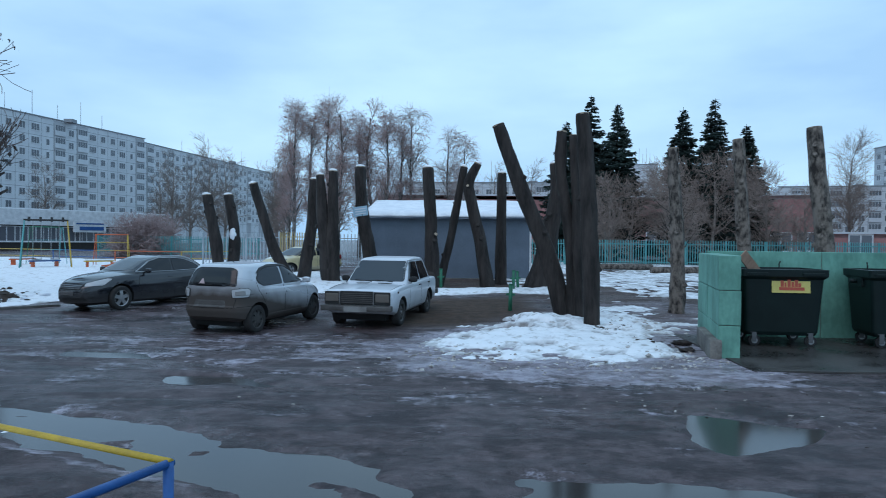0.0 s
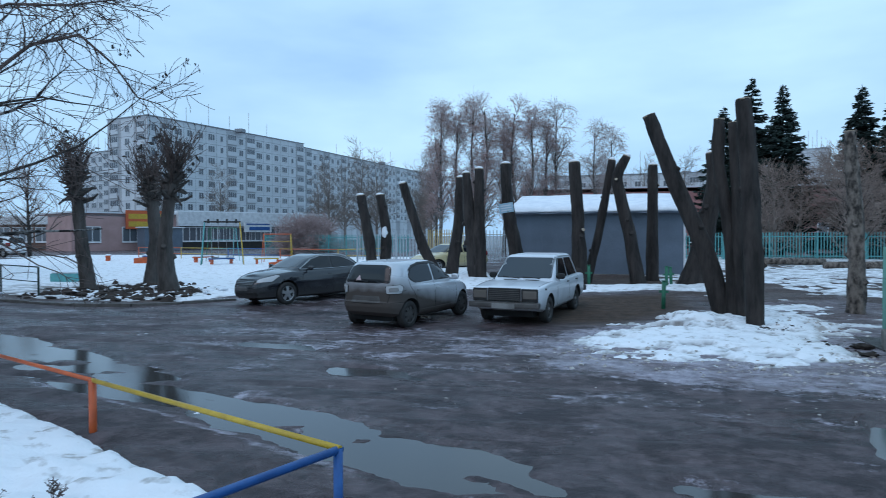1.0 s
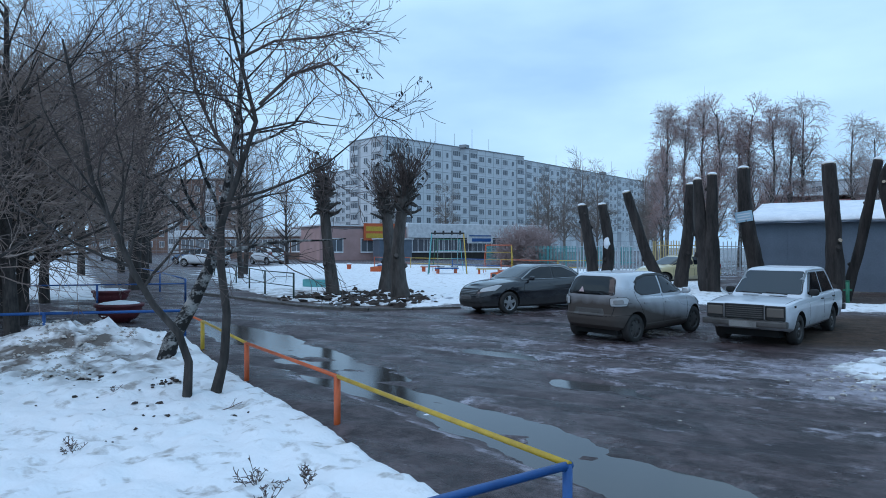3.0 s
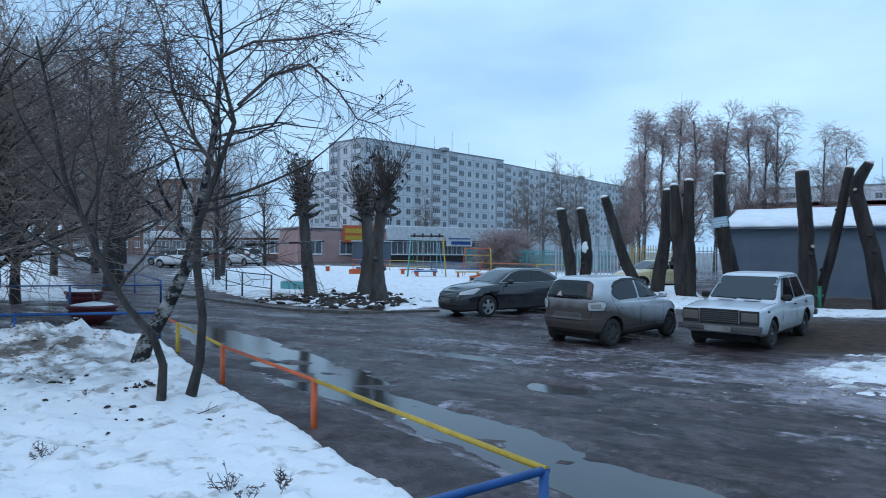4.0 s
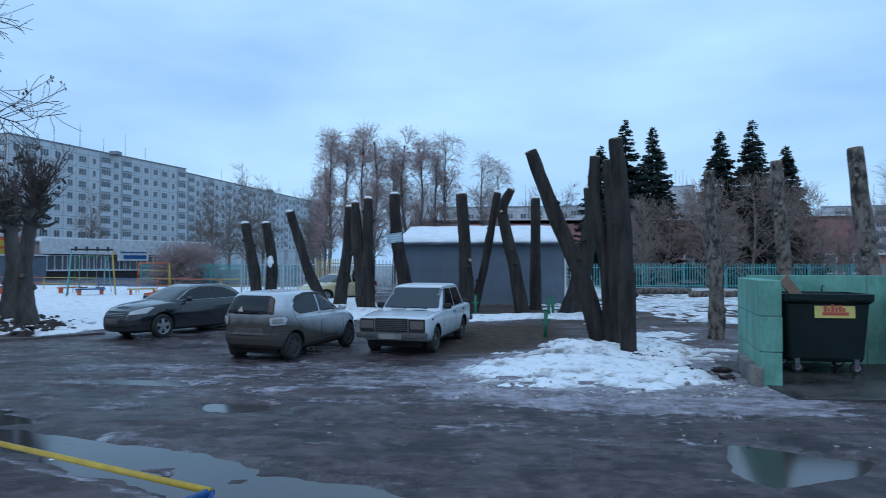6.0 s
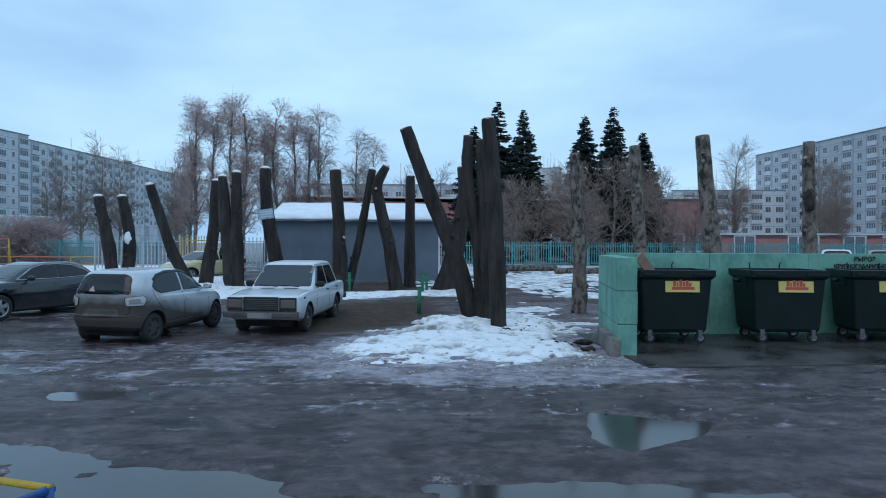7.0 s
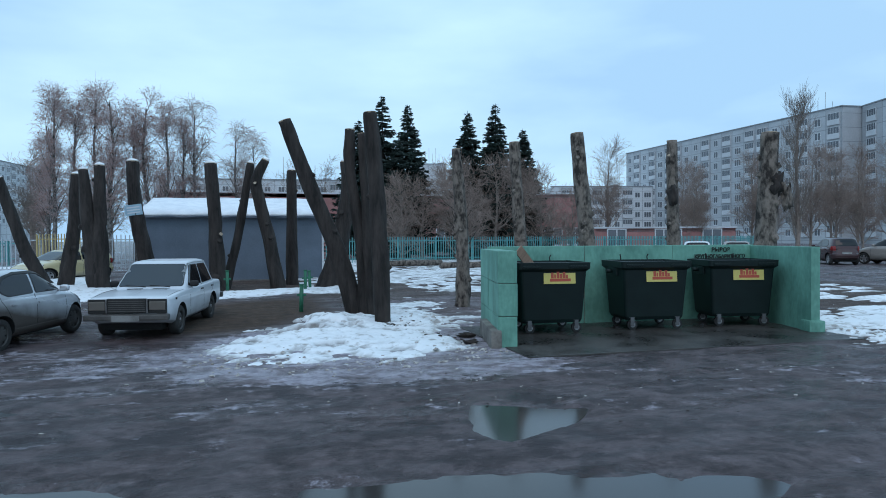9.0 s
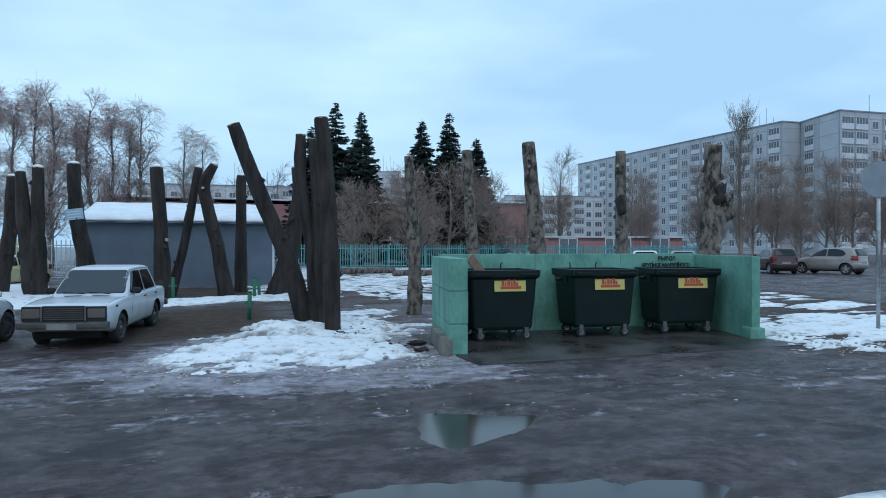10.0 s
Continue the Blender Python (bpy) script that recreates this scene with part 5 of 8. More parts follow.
class Skin:
    """Lays panes, lamps and trim onto the surface of a body."""

    def __init__(self, bms):
        from mathutils.bvhtree import BVHTree
        self.trees = [BVHTree.FromBMesh(b) for b in bms]

    def at(self, p, way, lift):
        p, way = Vector(p), Vector(way).normalized()
        best = None
        for t in self.trees:
            hit, nrm, _, dist = t.ray_cast(p - way * 4, way)
            if hit is not None and (best is None or dist < best[2]):
                best = (hit, nrm if nrm.dot(way) < 0 else -nrm, dist)
        if best is None:
            hit, nrm, _, dist = self.trees[0].find_nearest(p)
            best = (hit, nrm, dist)
        return best[0] + best[1] * lift

    def patch(self, points, way, lift, grow_by=0.0, soft=0.04):
        """A pane with rounded corners through the given corners, seen along way."""
        P = [Vector(p) for p in points]
        mid = sum(P, Vector()) / len(P)
        if grow_by:
            P = [mid + (p - mid) * (1 + grow_by / max((p - mid).length, 0.05)) for p in P]
        line = []
        for i, p in enumerate(P):
            a, b = P[i - 1], P[(i + 1) % len(P)]
            ra, rb = min(soft, (a - p).length * 0.45), min(soft, (b - p).length * 0.45)
            pa, pb = p + (a - p).normalized() * ra, p + (b - p).normalized() * rb
            for k in range(4):
                f = k / 3
                line.append(pa * (1 - f) ** 2 + p * 2 * f * (1 - f) + pb * f * f)
            nxt_a = b + (p - b).normalized() * min(soft, (p - b).length * 0.45)
            for k in range(1, 5):
                line.append(pb.lerp(nxt_a, k / 5))
        bm = bmesh.new()
        rows = [[bm.verts.new(self.at(q, way, -0.012)) for q in line]]
        for k in (1.0, 0.82, 0.62, 0.4, 0.2):
            rows.append([bm.verts.new(self.at(mid + (q - mid) * k, way, lift)) for q in line])
        n = len(line)
        for a, b in zip(rows, rows[1:]):
            for i in range(n):
                bm.faces.new((a[i], a[(i + 1) % n], b[(i + 1) % n], b[i]))
        tip = bm.verts.new(self.at(mid, way, lift))
        for i in range(n):
            bm.faces.new((rows[-1][i], rows[-1][(i + 1) % n], tip))
        bmesh.ops.recalc_face_normals(bm, faces=bm.faces)
        if sum((f.normal.dot(Vector(way)) for f in bm.faces), 0.0) > 0:
            bmesh.ops.reverse_faces(bm, faces=bm.faces)
        return bm

    def strip(self, points, way, width, lift=0.003):
        """A moulding or a gap along a line on the body."""
        P, fine = [Vector(p) for p in points], []
        for a, b in zip(P, P[1:]):
            fine += [a.lerp(b, k / 6) for k in range(6)]
        fine.append(P[-1])
        way = Vector(way).normalized()
        bm, rows = bmesh.new(), []
        for i, p in enumerate(fine):
            t = (fine[min(i + 1, len(fine) - 1)] - fine[max(i - 1, 0)]).normalized()
            o = t.cross(way).normalized() * width / 2
            rows.append([bm.verts.new(self.at(q, way, h)) for q, h in ((p - o, -0.006), (p - o * 0.7, lift), (p + o * 0.7, lift), (p + o, -0.006))])
        for a, b in zip(rows, rows[1:]):
            for i in range(3):
                bm.faces.new((a[i], a[i + 1], b[i + 1], b[i]))
        bmesh.ops.recalc_face_normals(bm, faces=bm.faces)
        return bm


def car(m, label, shape, paint, rim, details, boxes=()):
    """A car from a lower shell and a cabin shell, with panes, lamps, gaps and trim laid on. Its front looks to +x."""
    g = thing("car", m, label, "car", "parked cars")
    lower = shell(shape["lower"], shape["nf"], shape["nr"], shape["sill"], shape["shoulder"], shape["crown"])
    cabin = shell(shape["cabin"], shape["ncab"], shape["ncab"], [(0, 0.0)], [(0, 1.0)], 0.028, x_in=0.35)
    skin = Skin([lower, cabin])
    r, arch = shape["wheel_r"], shape["arch"]
    cutters = []
    for x, y in shape["wheels"]:
        s = 1 if y > 0 else -1
        c = bpy.data.meshes.new("cut")
        bm = rodded((x, y - s * 0.22, r + 0.02), (x, y + s * 0.5, r + 0.02), arch, n=30)
        bm.to_mesh(c)
        bm.free()
        for k in range(2):
            c.materials.append(M_ARCH)
        c.polygons.foreach_set("material_index", [1] * len(c.polygons))
        cutters.append(c)
    me_ = bpy.data.meshes.new("lower")
    lower.to_mesh(me_)
    lower.free()
    for k in range(2):
        me_.materials.append(paint)
    out = applied(me_, cutters)
    part("body", pick(out, {0}, "body", paint, shape.get("sharp", 38)), None, g)
    for piece in loose(pick(out, {1}, "arch_liner", M_ARCH)):
        part("arch_liner", piece, None, g)
    part("cabin", cabin, paint, g, smooth=True)
    side = lambda pts, s: [(x, s * 1.2, z) for x, z in pts]
    ends = lambda pts: [(0, y, z) for y, z in pts]
    seal = details.get("seal", M_GRILLE)
    gm = details.get("glass", M_CARGLASS)
    for s in (-1, 1):
        way = (0, -s, 0)
        for pts in shape["side_glass"]:
            if seal:
                part("window_seal", skin.patch(side(pts, s), way, 0.004, 0.022, 0.05), seal, g)
            part("side_window", skin.patch(side(pts, s), way, 0.008, 0, 0.045), gm, g)
        for pts in shape.get("gaps", ()):
            part("door_gap", skin.strip(side(pts, s), way, 0.014, 0.0015), M_ARCH, g)
        for pts in details.get("mouldings", ()):
            part("side_moulding", skin.strip(side(pts, s), way, details.get("moulding_w", 0.03), 0.008), details["moulding"], g)
        for hx, hz in shape["handles"]:
            part("door_handle", skin.patch(side([(hx, hz), (hx + 0.15, hz + 0.005), (hx + 0.15, hz + 0.035), (hx, hz + 0.03)], s), way, 0.022, 0, 0.015), details.get("handle", paint), g)
        for name, pts, dy, lift, material, lab in details.get("corners", ()):
            d = Vector((-dy[0], -s * dy[1], 0))
            if name in ("headlamp", "tail_lamp") and seal:
                part("lamp_rim", skin.patch([(x, s * y, z) for x, y, z in pts], d, lift * 0.5, 0.018, 0.03), M_GRILLE, g)
            part(name, skin.patch([(x, s * y, z) for x, y, z in pts], d, lift, 0, 0.03), material, g, lab)
        mx, my, mz = shape["mirror"]
        bm = bmesh.new()
        bmesh.ops.create_icosphere(bm, subdivisions=3, radius=1)
        for v in bm.verts:
            v.co = Vector((math.copysign(abs(v.co.x) ** 0.6, v.co.x) * 0.055 + mx, s * (math.copysign(abs(v.co.y) ** 0.6, v.co.y) * 0.095 + my), math.copysign(abs(v.co.z) ** 0.7, v.co.z) * 0.068 + mz))
        rod(bm, (mx, s * (my - 0.16), mz - 0.05), (mx, s * (my - 0.04), mz - 0.03), 0.022, n=8)
        bmesh.ops.recalc_face_normals(bm, faces=bm.faces)
        part("mirror", bm, details.get("mirror", paint), g, smooth=True)
    for name, pts, way in (("windscreen", shape["screen"], (-1, 0, 0)), ("rear_window", shape["rear"], (1, 0, 0))):
        if seal:
            part("screen_seal", skin.patch(ends(pts), way, 0.004, 0.025, 0.06), seal, g)
        part(name, skin.patch(ends(pts), way, 0.008, 0, 0.05), details.get(name, gm), g)
    for name, pts, way, lift, material, lab in details.get("patches", ()):
        part(name, skin.patch(pts, way, lift, 0, 0.02), material, g, lab)
    for name, pts, way, width, lift, material in details.get("strips", ()):
        part(name, skin.strip(pts, way, width, lift), material, g)
    x1, x0 = shape["lower"][1][1], shape["lower"][1][2]
    part("underbody", boxed(x0 + 0.25, x1 - 0.25, -0.55, 0.55, 0.17, 0.42), M_ARCH, g)
    for x, y in shape["wheels"]:
        wheel(g, x, y, r, rim, 1 if y > 0 else -1, spokes=details.get("spokes", 5), flat=details.get("steel_wheels", False))
    for name, dims, material, lab in boxes:
        part(name, boxed(*dims[:6], bevel=dims[6] if len(dims) > 6 else 0.012), material, g, lab)
    return g


def heading(x, y, fx, fy, z=0.0, pitch=0.0, size=1.0):
    return pose(x, y, z, 0, 0, math.degrees(math.atan2(fy, fx))) @ pose(0, 0, 0, 0, -pitch, 0) @ Matrix.Scale(size, 4)


def both(pts):
    """Closes a line of (half width, height) over the middle."""
    return [(y, z) for y, z in pts] + [(-y, z) for y, z in pts[::-1]]


# boxy white saloon of the eighties, snow dusted
P_LADA = dirty_paint("white_dirty_paint", (0.60, 0.635, 0.68), (0.15, 0.135, 0.125), 0.12, 0.66, 0.3)
SALOON_OLD = dict(
    lower=[(0, 1.90, -2.06, 0.70), (0.10, 1.95, -2.11, 0.78), (0.30, 1.965, -2.13, 0.805), (0.72, 1.97, -2.14, 0.81), (0.90, 1.965, -2.13, 0.80), (0.97, 1.95, -2.115, 0.785), (1.0, 1.92, -2.09, 0.755)],
    nf=13, nr=12, sill=[(-2.2, 0.34), (-1.5, 0.26), (1.5, 0.26), (2.0, 0.36)],
    shoulder=[(-2.15, 0.895), (-1.5, 0.92), (0.7, 0.90), (1.3, 0.885), (1.98, 0.825)], crown=0.022, sharp=50,
    cabin=[(0.82, 0.86, -1.60, 0.772), (0.93, 0.745, -1.535, 0.752), (1.21, 0.40, -1.36, 0.678), (1.37, 0.20, -1.25, 0.632), (1.42, 0.13, -1.20, 0.612), (1.45, 0.05, -1.12, 0.57), (1.466, -0.06, -1.02, 0.51)],
    ncab=12, wheels=[(1.21, 0.69), (1.21, -0.69), (-1.21, 0.67), (-1.21, -0.67)], wheel_r=0.30, arch=0.35,
    side_glass=[[(-0.36, 0.945), (-0.37, 1.365), (0.10, 1.365), (0.54, 0.955)], [(-0.45, 0.945), (-0.45, 1.365), (-1.02, 1.355), (-1.24, 0.955)]],
    screen=both([(0.655, 0.955), (0.555, 1.39)]), rear=both([(0.62, 0.98), (0.54, 1.36)]),
    gaps=[[(0.62, 0.34), (0.63, 0.89)], [(-0.405, 0.32), (-0.405, 0.92)], [(-1.02, 0.66), (-0.98, 0.60), (-0.98, 0.36)], [(-1.30, 0.92), (-1.14, 0.75), (-1.05, 0.69)]],
    handles=[(-0.33, 0.80), (-1.17, 0.80)], mirror=(0.47, 0.84, 0.99))
LADA = car(heading(-1.19, 13.98, -0.225, -0.974, float(level(-1.3, 14.0)) + 0.012, pitch=-1.0, size=0.855), "white boxy old saloon car, muddy below, dusted with snow", SALOON_OLD, P_LADA, M_RIM_DK,
    dict(windscreen=M_CARGLASS_LT, mirror=M_BLACK, handle=M_GRILLE, steel_wheels=True,
         strips=[("bonnet_gap", [(1.86, s * 0.70, 1.2), (0.80, s * 0.725, 1.2)], (0, 0, -1), 0.012, 0.002, M_ARCH) for s in (-1, 1)]
                + [("drip_rail", [(0.40, s * 1.2, 1.20), (0.10, s * 1.2, 1.405), (-0.4, s * 1.2, 1.42), (-1.16, s * 1.2, 1.40), (-1.38, s * 1.2, 1.08)], (0, -s, 0), 0.022, 0.012, M_CHROME) for s in (-1, 1)]
                + [("waist_crease", [(1.85, s * 1.2, 0.765), (-2.0, s * 1.2, 0.81)], (0, -s, 0), 0.022, 0.006, P_LADA) for s in (-1, 1)],
         patches=[("cowl_vent", [(0.83, s * 0.10, 1.3), (0.83, s * 0.44, 1.3), (0.94, s * 0.40, 1.3), (0.94, s * 0.12, 1.3)], (0, 0, -1), 0.006, M_GRILLE, "") for s in (-1, 1)]),
    [("front_panel", (1.945, 1.985, -0.745, 0.745, 0.53, 0.812, 0.012), M_GRILLE, "black plastic front panel"),
     ("grille", (1.96, 2.02, -0.37, 0.37, 0.545, 0.825, 0.014), M_GRILLE, "black ribbed grille"),
     ("headlamp", (1.96, 2.012, 0.415, 0.725, 0.595, 0.77, 0.02), M_LAMP_DK, "rectangular headlamp"),
     ("headlamp", (1.96, 2.012, -0.725, -0.415, 0.595, 0.77, 0.02), M_LAMP_DK, "rectangular headlamp"),
     ("bumper", (1.94, 2.10, -0.80, 0.80, 0.40, 0.525, 0.035), M_BUMPER, "dirty metal bumper"),
     ("bumper", (-2.26, -2.12, -0.79, 0.79, 0.42, 0.56, 0.035), M_BUMPER, "dirty metal bumper"),
     ("number_plate", (2.10, 2.115, -0.26, 0.26, 0.39, 0.50, 0.003), M_PLATE, ""),
     ("tail_lamp", (-2.16, -2.10, 0.42, 0.72, 0.66, 0.85, 0.02), M_REDLAMP, ""),
     ("tail_lamp", (-2.16, -2.10, -0.72, -0.42, 0.66, 0.85, 0.02), M_REDLAMP, ""),
     ("side_repeater", (1.55, 1.60, 0.792, 0.822, 0.76, 0.80, 0.004), M_GRILLE, "")])
for k in range(6):
    part("grille_rib", boxed(2.018, 2.026, -0.35, 0.35, 0.57 + 0.04 * k, 0.584 + 0.04 * k), M_BUMPER, LADA)
for s in (-1, 1):
    part("grille_trim", boxed(2.0, 2.03, s * 0.385 - 0.012, s * 0.385 + 0.012, 0.545, 0.82, bevel=0.004), M_CHROME, LADA)
    part("wiper", wire([(0.80, s * 0.25 + 0.18, 0.945), (0.765, s * 0.25 - 0.05, 0.965), (0.745, s * 0.25 - 0.25, 0.975)], 0.009), M_BLACK, LADA)

# small silver hatchback, very dirty at the back
P_YAR = dirty_paint("silver_dirty_paint", (0.56, 0.58, 0.61), (0.066, 0.054, 0.047), 0.46, 0.88, 0.22, 0.20, 0.35, tilt=0.21)
HATCH = dict(
    lower=[(0, 1.66, -1.64, 0.70), (0.10, 1.78, -1.79, 0.79), (0.28, 1.83, -1.825, 0.825), (0.42, 1.84, -1.82, 0.832), (0.47, 1.84, -1.785, 0.832), (0.80, 1.79, -1.765, 0.825), (0.93, 1.72, -1.75, 0.80), (1.0, 1.60, -1.73, 0.765)],
    nf=3.9, nr=5.5, sill=[(-1.85, 0.33), (-1.4, 0.24), (1.2, 0.22), (1.85, 0.30)],
    shoulder=[(-1.85, 0.99), (-1.0, 0.985), (0.2, 0.955), (0.8, 0.945), (1.15, 0.89), (1.5, 0.79), (1.84, 0.66)], crown=0.06,
    cabin=[(0.84, 1.06, -1.755, 0.80), (0.96, 0.90, -1.755, 0.778), (1.08, 0.70, -1.73, 0.745), (1.22, 0.47, -1.665, 0.700), (1.35, 0.25, -1.585, 0.650), (1.42, 0.10, -1.525, 0.612), (1.455, -0.02, -1.47, 0.57), (1.475, -0.16, -1.38, 0.50)],
    ncab=6.5, wheels=[(1.17, 0.67), (1.17, -0.67), (-1.19, 0.69), (-1.19, -0.69)], wheel_r=0.305, arch=0.345,
    side_glass=[[(-0.24, 1.005), (-0.26, 1.385), (-0.65, 1.385), (-0.98, 1.32), (-1.16, 1.17), (-1.13, 1.08), (-0.95, 1.005)],
                [(-0.15, 1.005), (-0.16, 1.385), (0.06, 1.36), (0.38, 1.20), (0.72, 0.995)]],
    screen=both([(0.66, 1.0), (0.52, 1.375)]), rear=both([(0.575, 1.03), (0.58, 1.08), (0.515, 1.35), (0.38, 1.40)]),
    gaps=[[(-0.20, 0.33), (-0.20, 0.99)], [(0.74, 0.33), (0.80, 0.60), (0.76, 0.97)], [(-1.02, 0.72), (-0.88, 0.45), (-0.84, 0.33)], [(-1.20, 1.10), (-1.16, 0.92), (-1.02, 0.72)]],
    handles=[(-0.16, 0.80), (-0.95, 0.82)], mirror=(0.60, 0.90, 1.03))
YAR = car(heading(-3.54, 12.95, 0.327, 0.945, float(level(-3.4, 12.9)) + 0.012, pitch=1.0, size=0.825), "small silver hatchback with a very muddy tailgate", HATCH, P_YAR, M_RIM_DK,
    dict(spokes=7, moulding=P_YAR, moulding_w=0.05, mouldings=[[(0.80, 0.36), (-0.82, 0.36)]],
         corners=[("tail_lamp", [(-1.76, 0.56, 0.80), (-1.76, 0.54, 0.96), (-1.60, 0.80, 0.98), (-1.52, 0.82, 0.93), (-1.58, 0.81, 0.80)], (-1.0, 0.7), 0.024, M_LAMP, "clear tail lamp cluster"),
                  ("tail_lamp_core", [(-1.75, 0.62, 0.835), (-1.75, 0.61, 0.925), (-1.62, 0.75, 0.935), (-1.60, 0.76, 0.845)], (-1.0, 0.7), 0.030, M_LAMP_DIM, "dull grey lamp core"),
                  ("headlamp", [(1.72, 0.52, 0.66), (1.55, 0.50, 0.80), (1.35, 0.74, 0.83), (1.50, 0.76, 0.68)], (1.0, 0.9), 0.012, M_LAMP, "")],
         patches=[("plate_recess", [(-1.9, -0.40, 0.60), (-1.9, 0.40, 0.60), (-1.9, 0.36, 0.74), (-1.9, -0.36, 0.74)], (1, 0, 0), 0.004, M_BUMPER, "muddy plate recess"),
                  ("number_plate", [(-1.9, -0.26, 0.60), (-1.9, 0.26, 0.60), (-1.9, 0.26, 0.71), (-1.9, -0.26, 0.71)], (1, 0, 0), 0.012, mat("muddy_plate", (0.095, 0.088, 0.082), bump=0), ""),
                  ("window_sticker", [(-1.9, 0.31, 1.06), (-1.9, 0.15, 1.06), (-1.9, 0.23, 1.19)], (1, 0, 0), 0.011, mat("sticker_red_white", (0.6, 0.45, 0.45), bump=0), "small warning triangle sticker")],
         strips=[("tailgate_gap", [(-1.9, s * 0.66, 1.0), (-1.9, s * 0.60, 0.76), (-1.9, s * 0.56, 0.585), (-1.9, 0.0, 0.575)], (1, 0, 0), 0.014, 0.0015, M_ARCH) for s in (-1, 1)]
                + [("bumper_seam", [(-1.86, s * 0.62, 0.60), (-1.5, s * 0.80, 0.60), (-1.42, s * 0.83, 0.60)], (0.6, -s, 0), 0.012, 0.0015, M_ARCH) for s in (-1, 1)]
                + [("rain_visor", [(-1.10, s * 1.2, 1.27), (-0.95, s * 1.2, 1.36), (-0.65, s * 1.2, 1.41), (-0.1, s * 1.2, 1.405), (0.10, s * 1.2, 1.365), (0.42, s * 1.2, 1.20)], (0, -s, 0), 0.055, 0.020, M_GRILLE) for s in (-1, 1)]
                + [("rear_wiper", [(-1.9, -0.04, 1.05), (-1.9, 0.32, 1.075)], (1, 0, 0), 0.02, 0.02, M_BLACK)]))
part("aerial", rodded((-0.95, 0, 1.49), (-1.12, 0, 1.60), 0.009, n=6), M_BLACK, YAR)

# dark saloon
P_CAM = dirty_paint("dark_grey_dirty_paint", (0.013, 0.015, 0.020), (0.044, 0.040, 0.038), 0.12, 0.60, 0.10)
SALOON = dict(
    lower=[(0, 2.26, -2.22, 0.80), (0.07, 2.37, -2.36, 0.88), (0.32, 2.40, -2.42, 0.905), (0.60, 2.40, -2.42, 0.91), (0.80, 2.35, -2.41, 0.90), (0.93, 2.24, -2.39, 0.87), (1.0, 2.08, -2.35, 0.825)],
    nf=3.4, nr=4.2, sill=[(-2.4, 0.34), (-1.7, 0.22), (1.6, 0.20), (2.4, 0.20)],
    shoulder=[(-2.42, 1.03), (-1.6, 1.05), (-0.5, 1.0), (0.6, 0.975), (1.1, 0.965), (1.7, 0.90), (2.15, 0.81), (2.4, 0.72)], crown=0.06,
    cabin=[(0.90, 1.32, -2.02, 0.845), (1.02, 1.07, -1.90, 0.812), (1.16, 0.76, -1.70, 0.755), (1.30, 0.44, -1.47, 0.695), (1.39, 0.20, -1.28, 0.645), (1.435, 0.05, -1.13, 0.595), (1.46, -0.12, -0.95, 0.53)],
    ncab=5.0, wheels=[(1.39, 0.78), (1.39, -0.78), (-1.39, 0.78), (-1.39, -0.78)], wheel_r=0.335, arch=0.375,
    side_glass=[[(-0.33, 1.045), (-0.34, 1.375), (-0.02, 1.375), (0.30, 1.285), (0.80, 1.04)], [(-0.41, 1.045), (-0.41, 1.375), (-0.85, 1.345), (-1.25, 1.20), (-1.48, 1.07)]],
    screen=both([(0.73, 1.05), (0.58, 1.37)]), rear=both([(0.68, 1.09), (0.56, 1.36)]),
    gaps=[[(0.78, 0.36), (0.86, 0.65), (0.82, 0.99)], [(-0.37, 0.33), (-0.37, 1.02)], [(-1.06, 0.36), (-1.08, 0.5), (-1.32, 0.80), (-1.42, 1.02)]],
    handles=[(-0.30, 0.845), (-1.20, 0.875)], mirror=(0.62, 0.97, 1.06))
